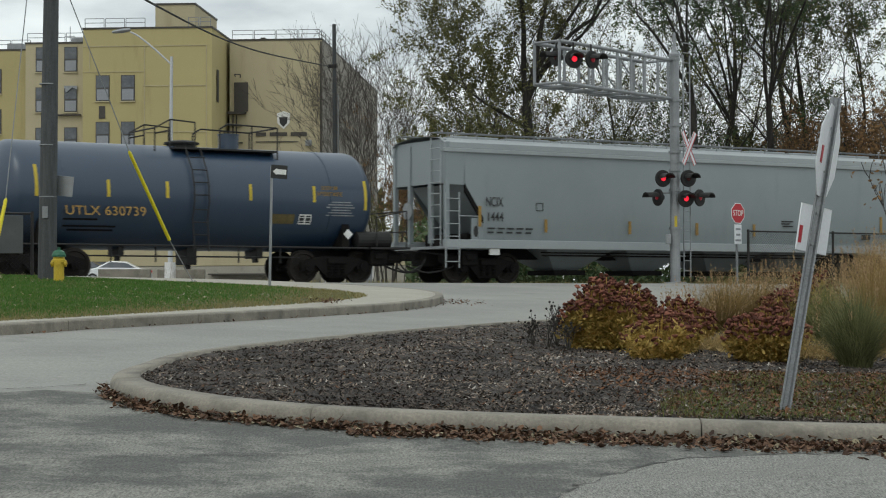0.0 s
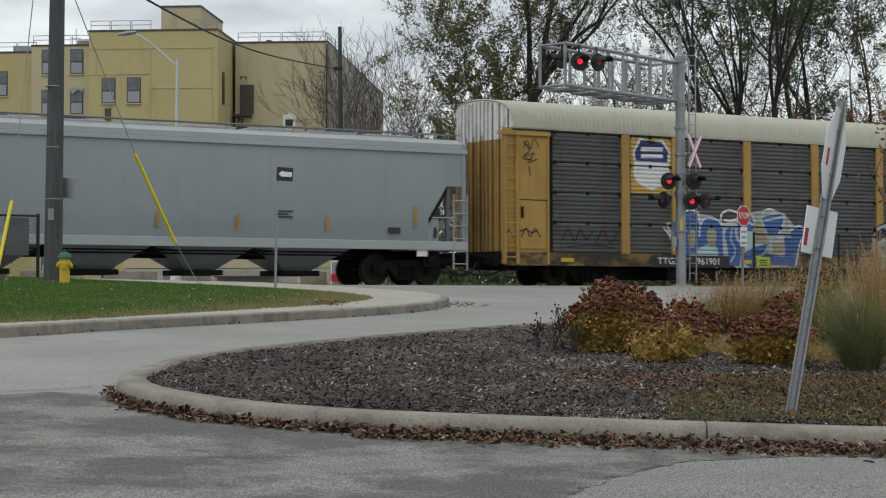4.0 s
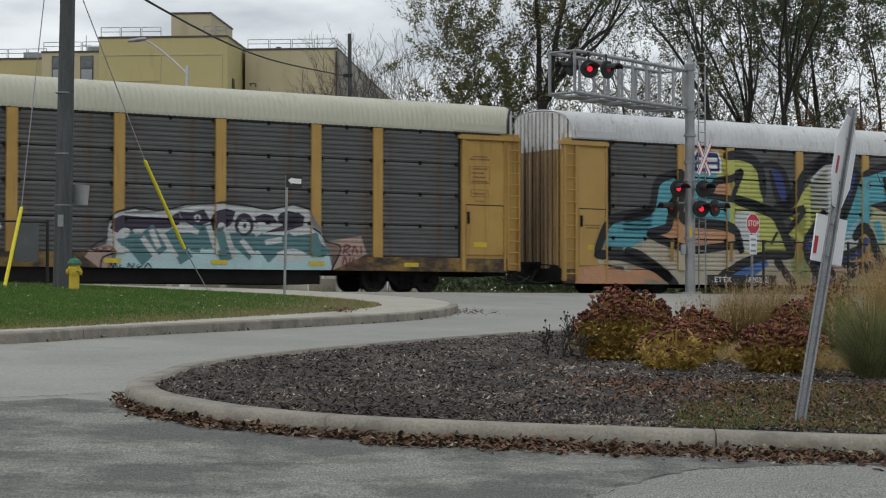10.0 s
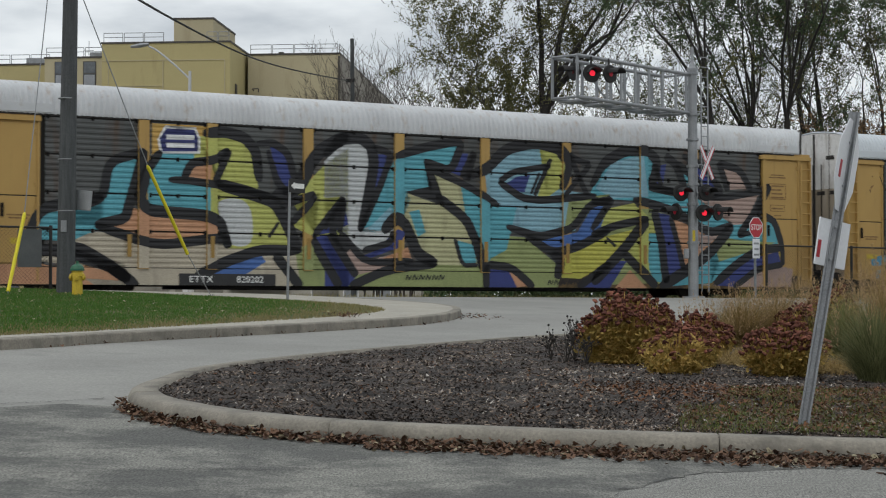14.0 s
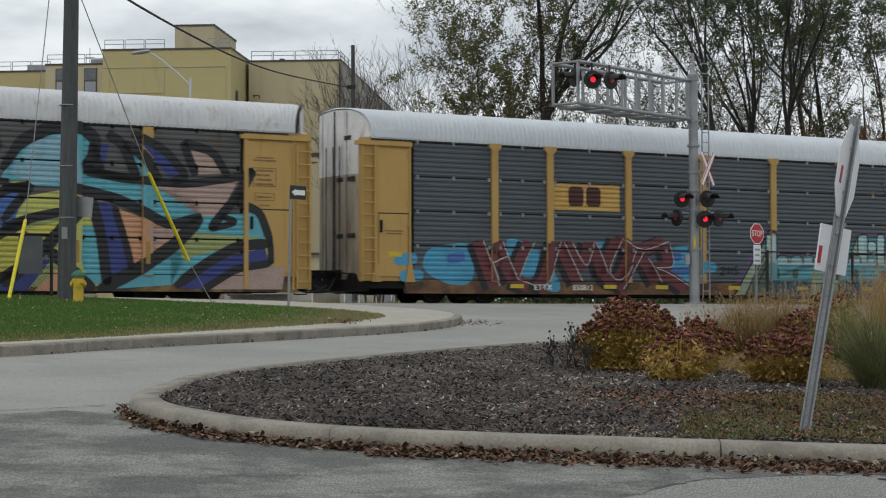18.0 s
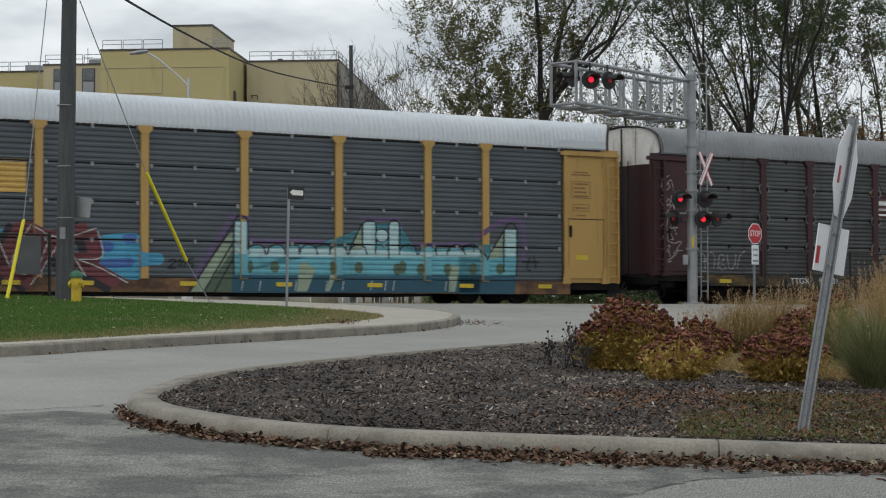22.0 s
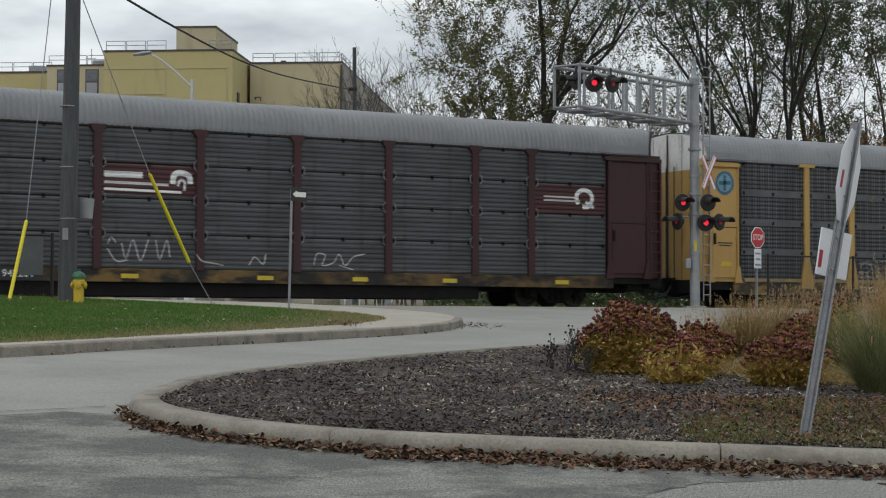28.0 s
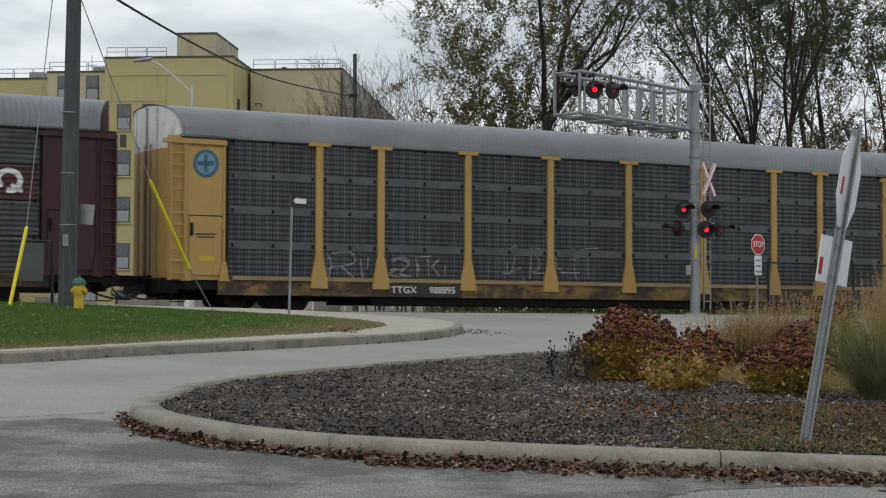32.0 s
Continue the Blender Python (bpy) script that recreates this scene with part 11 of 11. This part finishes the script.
spray(BN, "badge_blue", [(-12.48, 4.06), (-12.52, 3.87), (-12.65, 3.73), (-12.82, 3.65), (-13.0, 3.67), (-13.15, 3.77), (-13.24, 3.93), (-13.24, 4.11), (-13.16, 4.28), (-13.01, 4.39), (-12.82, 4.42), (-12.65, 4.37), (-12.53, 4.23)], 0, 1)
spray(BN, "badge_pale", [(-12.58, 4.05), (-12.61, 3.91), (-12.7, 3.8), (-12.83, 3.75), (-12.97, 3.76), (-13.08, 3.83), (-13.14, 3.95), (-13.15, 4.09), (-13.08, 4.22), (-12.97, 4.31), (-12.84, 4.33), (-12.71, 4.29), (-12.62, 4.19)], 1, 1)
line(BN, "badge_blue", 0.12, [(-13.12, 4.03), (-12.62, 4.05)], 2, 0)
line(BN, "badge_blue", 0.12, [(-12.87, 4.29), (-12.87, 3.79)], 2, 0)
line(CR, "chalk", 0.02, [(-11.98, 1.55), (-11.9, 1.64), (-11.84, 1.5), (-11.8, 1.12)], 5, 0)
line(CR, "chalk", 0.02, [(-11.8, 1.4), (-11.66, 1.62), (-11.5, 1.66), (-11.42, 1.46), (-11.46, 1.14)], 5, 0)
line(CR, "chalk", 0.02, [(-11.3, 1.12), (-11.24, 1.5), (-11.12, 1.62), (-11.02, 1.5), (-11.16, 1.36), (-11.3, 1.36)], 5, 0)
line(CR, "chalk", 0.02, [(-10.9, 1.6), (-10.84, 1.25), (-10.72, 1.14), (-10.58, 1.3), (-10.54, 1.62)], 5, 0)
line(CR, "chalk", 0.02, [(-10.5, 1.14), (-10.42, 1.46), (-10.3, 1.64), (-10.16, 1.74)], 5, 0)
line(CR, "chalk", 0.016, [(-11.24, 1.2), (-11.08, 1.28), (-10.96, 1.18), (-11.1, 1.1), (-11.24, 1.2)], 5, 0)
line(UP, "soot", 0.03, [(-13.22, 4.18), (-13.1, 4.42), (-12.97, 4.16), (-12.84, 4.48), (-12.66, 4.21)], 5, 0)
line(UP, "soot", 0.03, [(-13.18, 3.9), (-12.83, 4.04), (-13.09, 3.72), (-12.73, 3.86)], 5, 0)
line(UP, "soot", 0.03, [(-13.04, 3.64), (-12.97, 3.33)], 5, 0)
line(UP, "soot", 0.035, [(-13.31, 1.48), (-13.14, 1.75), (-13.0, 1.48), (-12.83, 1.74), (-12.62, 1.49)], 5, 0)
line(UP, "soot", 0.035, [(-13.89, 1.5), (-13.76, 1.69), (-13.65, 1.47)], 5, 0)
line(UP, "soot", 0.05, [(-11.77, 1.38), (-11.56, 1.77), (-11.32, 1.39), (-11.09, 1.74), (-10.88, 1.43), (-10.6, 1.72)], 5, 0)
line(UP, "soot", 0.05, [(-10.51, 1.32), (-10.24, 1.73), (-9.96, 1.33), (-9.69, 1.66)], 5, 0)
line(UP, "soot", 0.04, [(-11.59, 1.19), (-10.69, 1.27), (-9.78, 1.19)], 5, 0)
line(BN, "faint_chalk", 0.035, [(-7.0, 1.54), (-6.58, 1.6), (-6.41, 1.44), (-6.68, 1.24), (-6.97, 1.26), (-7.04, 1.07), (-6.48, 1.05)], 3, 0)
line(BN, "faint_chalk", 0.035, [(-6.18, 1.64), (-6.14, 1.02)], 3, 0)
line(BN, "faint_chalk", 0.035, [(-6.08, 1.62), (-5.69, 1.65)], 3, 0)
line(BN, "faint_chalk", 0.035, [(-5.79, 1.62), (-5.75, 1.09)], 3, 0)
line(BN, "faint_chalk", 0.035, [(-5.68, 1.31), (-5.38, 1.57), (-5.62, 1.37), (-5.38, 1.07)], 3, 0)
line(BN, "faint_chalk", 0.035, [(-5.18, 1.38), (-5.21, 1.1)], 3, 0)
line(BN, "faint_chalk", 0.035, [(-3.16, 1.71), (-2.81, 2.0), (-2.7, 1.95), (-2.88, 1.25), (-3.19, 1.22)], 3, 0)
line(BN, "faint_chalk", 0.035, [(-2.88, 1.25), (-2.52, 1.37)], 3, 0)
line(BN, "faint_chalk", 0.035, [(-2.45, 1.92), (-2.67, 1.72)], 3, 0)
line(BN, "faint_chalk", 0.035, [(-2.13, 2.02), (-2.21, 1.03)], 3, 0)
line(BN, "faint_chalk", 0.035, [(-2.03, 1.99), (-1.74, 1.91), (-1.96, 1.67)], 3, 0)
line(BN, "faint_chalk", 0.035, [(-2.45, 1.08), (-2.42, 0.97)], 3, 0)
line(BN, "faint_chalk", 0.035, [(-3.02, 1.54), (-3.02, 1.25)], 3, 0)
line(BN, "faint_chalk", 0.035, [(-1.89, 1.65), (-1.85, 1.41), (-2.1, 1.23), (-1.67, 1.22)], 3, 0)
line(BN, "faint_chalk", 0.035, [(-1.31, 1.95), (-1.2, 1.4), (-1.06, 1.37)], 3, 0)
line(BN, "faint_chalk", 0.035, [(-1.17, 1.75), (-0.77, 1.96)], 3, 0)
line(BN, "faint_chalk", 0.035, [(-0.73, 1.99), (-0.51, 1.94), (-0.58, 1.47), (-0.51, 1.05)], 3, 0)
line(BN, "faint_chalk", 0.035, [(-0.33, 1.97), (0.3, 2.02), (0.23, 1.78)], 3, 0)
line(BN, "faint_chalk", 0.035, [(-0.07, 1.86), (-0.03, 1.09)], 3, 0)
line(BN, "faint_chalk", 0.035, [(-1.09, 1.25), (-0.37, 1.26)], 3, 0)
line(BN, "faint_chalk", 0.035, [(-0.66, 1.67), (-0.36, 1.74)], 3, 0)
line(BN, "faint_chalk", 0.045, [(-8.94, 1.67), (-8.36, 1.71), (-8.21, 1.43), (-8.65, 1.3), (-8.97, 1.26), (-9.04, 0.91)], 3, 0)
line(BN, "faint_chalk", 0.045, [(-8.65, 1.3), (-8.25, 0.99)], 3, 0)
line(BN, "faint_chalk", 0.045, [(-9.05, 1.6), (-8.97, 1.35), (-9.05, 1.16)], 3, 0)
line(BN, "faint_chalk", 0.045, [(-8.03, 1.5), (-7.96, 0.99)], 3, 0)
line(BN, "faint_chalk", 0.045, [(-7.77, 1.57), (-7.81, 1.25)], 3, 0)
line(BN, "faint_chalk", 0.045, [(-6.99, 1.45), (-6.73, 1.56), (-6.43, 1.4), (-6.73, 1.14), (-6.36, 1.05)], 3, 0)
line(BN, "faint_chalk", 0.045, [(-7.03, 1.14), (-6.81, 1.27)], 3, 0)
line(BN, "faint_chalk", 0.045, [(-6.21, 1.66), (-6.09, 1.22)], 3, 0)
line(CR, "chalk", 0.02, [(-13.26, 4.09), (-13.55, 3.91), (-13.51, 3.58), (-13.26, 3.7), (-13.32, 3.87)], 3, 0)
line(CR, "chalk", 0.02, [(-13.58, 3.45), (-13.38, 3.37), (-13.5, 3.14), (-13.26, 3.2), (-13.17, 3.46)], 3, 0)
line(CR, "chalk", 0.02, [(-13.45, 3.09), (-13.19, 3.15), (-13.38, 2.87), (-13.06, 2.93), (-13.13, 3.15)], 3, 0)
line(CR, "chalk", 0.02, [(-13.55, 2.69), (-13.06, 2.8)], 3, 0)
line(CR, "chalk", 0.02, [(-13.32, 2.75), (-13.44, 2.14)], 3, 0)
line(CR, "chalk", 0.02, [(-13.57, 2.03), (-13.38, 2.37), (-13.12, 2.04), (-13.51, 2.16)], 3, 0)
line(CR, "chalk", 0.02, [(-12.93, 2.43), (-13.25, 2.37), (-13.34, 2.03), (-13.06, 1.93)], 3, 0)
line(CR, "chalk", 0.02, [(-13.57, 1.7), (-13.25, 1.87), (-13.51, 1.37), (-13.06, 1.54), (-12.93, 1.82)], 3, 0)
line(CR, "chalk", 0.02, [(-13.06, 1.93), (-12.8, 1.99), (-12.99, 1.71), (-12.74, 1.72)], 3, 0)
line(CR, "chalk", 0.02, [(-13.57, 1.25), (-13.19, 1.37)], 3, 0)
line(CR, "chalk", 0.018, [(-13.6, 3.95), (-13.4, 4.0), (-13.42, 3.72), (-13.2, 3.95), (-13.1, 3.6)], 3, 0)
line(CR, "chalk", 0.018, [(-13.62, 3.3), (-13.45, 3.05), (-13.3, 3.35), (-13.08, 3.1)], 3, 0)
line(CR, "chalk", 0.018, [(-13.6, 2.45), (-13.42, 2.6), (-13.3, 2.3), (-13.15, 2.55), (-13.0, 2.2)], 3, 0)
line(CR, "chalk", 0.018, [(-13.5, 1.55), (-13.36, 1.75), (-13.2, 1.45), (-13.05, 1.7)], 3, 0)
apply_coats()


def marks(car, x0, x1, z0, z1, word, number, plate=True):
    """The reporting marks on the side sill."""
    tm = Euler((radians(90), 0, 0)).to_matrix().to_4x4()
    if plate:
        part("number_field", boxes((x0, -W2 - 0.06, z0, x1, -W2 - 0.034, z1)), M["dark_mark"], car)
    h = (z1 - z0) * 0.78
    zc = (z0 + z1) / 2
    w = x1 - x0
    text_mesh(word, h, M["white_mark"], car, Matrix.Translation((x0 + w * 0.22, -W2 - 0.064, zc)) @ tm, label="white stencilled marks", stretch=1.15)
    text_mesh(number, h, M["white_mark"], car, Matrix.Translation((x0 + w * 0.73, -W2 - 0.064, zc)) @ tm, label="white stencilled number", stretch=1.05)


marks(UP, -8.36, -5.2, 0.6, 0.98, "TTGX", "961901")
marks(ET, -8.34, -5.45, 0.3, 0.62, "ETTX", "820202")
marks(CN, -8.3, -5.4, 0.34, 0.64, "ETTX", "850812", False)
marks(CR, -8.4, -5.9, 0.6, 0.94, "TTGX", "942231")
marks(BN, -7.17, -4.63, 0.47, 0.82, "TTGX", "988895")
# reflectors along the sills, a placard and small stencils
for car, xs, z, mt in ((CN, (-8.6, -5.15, -3.15, -0.2, 2.7, 5.6, 8.7, 11.5), 0.53, "yellow_mark"), (UP, (-11.6, -4.5, 1.3, 4.4, 7.4, 10.5), 0.8, "yellow_mark"), (CR, (-11, -3.5, 0.5, 3.5, 6.5, 10.5), 0.75, "yellow_mark")):
    for x in xs:
        part("reflector", boxes((x - 0.24, -W2 - 0.062, z - 0.06, x + 0.24, -W2 - 0.034, z + 0.06)), M[mt], car)
for x in (-9.8, -7.38, -4.43, -1.475, 1.475, 4.43, 7.38, 9.38):
    part("reflector", boxes((x - 0.06, -W2 - 0.112, 1.05, x + 0.06, -W2 - 0.1, 1.65)), M["ochre_mark"], ET)
pl = part("placard", boxes((-4.05, -W2 - 0.09, 0.62, -3.5, -W2 - 0.036, 0.96)), surface("lime_placard", (0.55, 0.7, 0.03), (0.5, 0.62, 0.03), 0.5, bump=0.0), UP, "lime yellow placard with dark bars")
for z in (0.86, 0.78, 0.7):
    part("writing_bar", boxes((-3.97, -W2 - 0.096, z - 0.02, -3.58, -W2 - 0.091, z + 0.02)), M["dark_mark"], pl)
for car, sgn in ((UP, 1), (ET, -1), (ET, 1), (CN, -1), (CN, 1), (BN, -1)):
    x = sgn * 12.85
    ink = M["dark_mark"] if car is BN else M["stencil"]
    for z, w, hh, rows in ((3.25, 0.72, 0.5, 4), (2.85, 0.62, 0.2, 1)) if sgn > 0 else ():
        for a in ((x - w / 2, z, x + w / 2, z + 0.02), (x - w / 2, z + hh, x + w / 2, z + hh + 0.02), (x - w / 2, z, x - w / 2 + 0.02, z + hh), (x + w / 2 - 0.02, z, x + w / 2, z + hh)):
            part("stencil_frame", boxes((a[0], -W2 - 0.056, a[1], a[2], -W2 - 0.0505, a[3])), ink, car)
        for k in range(rows):
            zz = z + hh * (k + 0.5) / rows
            part("stencil_bar", boxes((x - w * (0.4 - 0.05 * (k % 2)), -W2 - 0.056, zz - 0.025, x + w * (0.38 - 0.08 * (k % 3)), -W2 - 0.0505, zz + 0.025)), ink, car)
    for z, w in ((3.95, 0.7), (4.03, 0.55), (2.7, 0.3)) if sgn > 0 else ((2.08, 0.62), (2.0, 0.5)):
        part("stencil_bar", boxes((x - w / 2, -W2 - 0.056, z, x + w / 2, -W2 - 0.0505, z + 0.04)), ink, car)
    part("caution_plate", boxes((x - 0.2, -W2 - 0.06, 1.35, x + 0.25, -W2 - 0.0505, 1.5)), M["yellow_mark"], car)


# ---------------------------------------------------------------- what moves
def motions():
    for car, c in TRAIN:
        walk(car, [(float(t), car_pose(c, d)) for t, d in enumerate(D_ROWS)])
    for wheelset, x, r in AXLES:
        rows = []
        for k in range(0, 321):
            t = k / 10
            rows.append((t, pose(x, 0, r, 0, math.degrees(run_of(t) / r))))
        walk(wheelset, rows)
    for car, x, y, v, turn in CARS:
        rows = []
        for t in range(0, 33, 4):
            px = x + v * t
            rows.append((float(t), pose(px, y, gz(px, y) + 0.012, 0, 0, turn)))
        walk(car, rows)


motions()
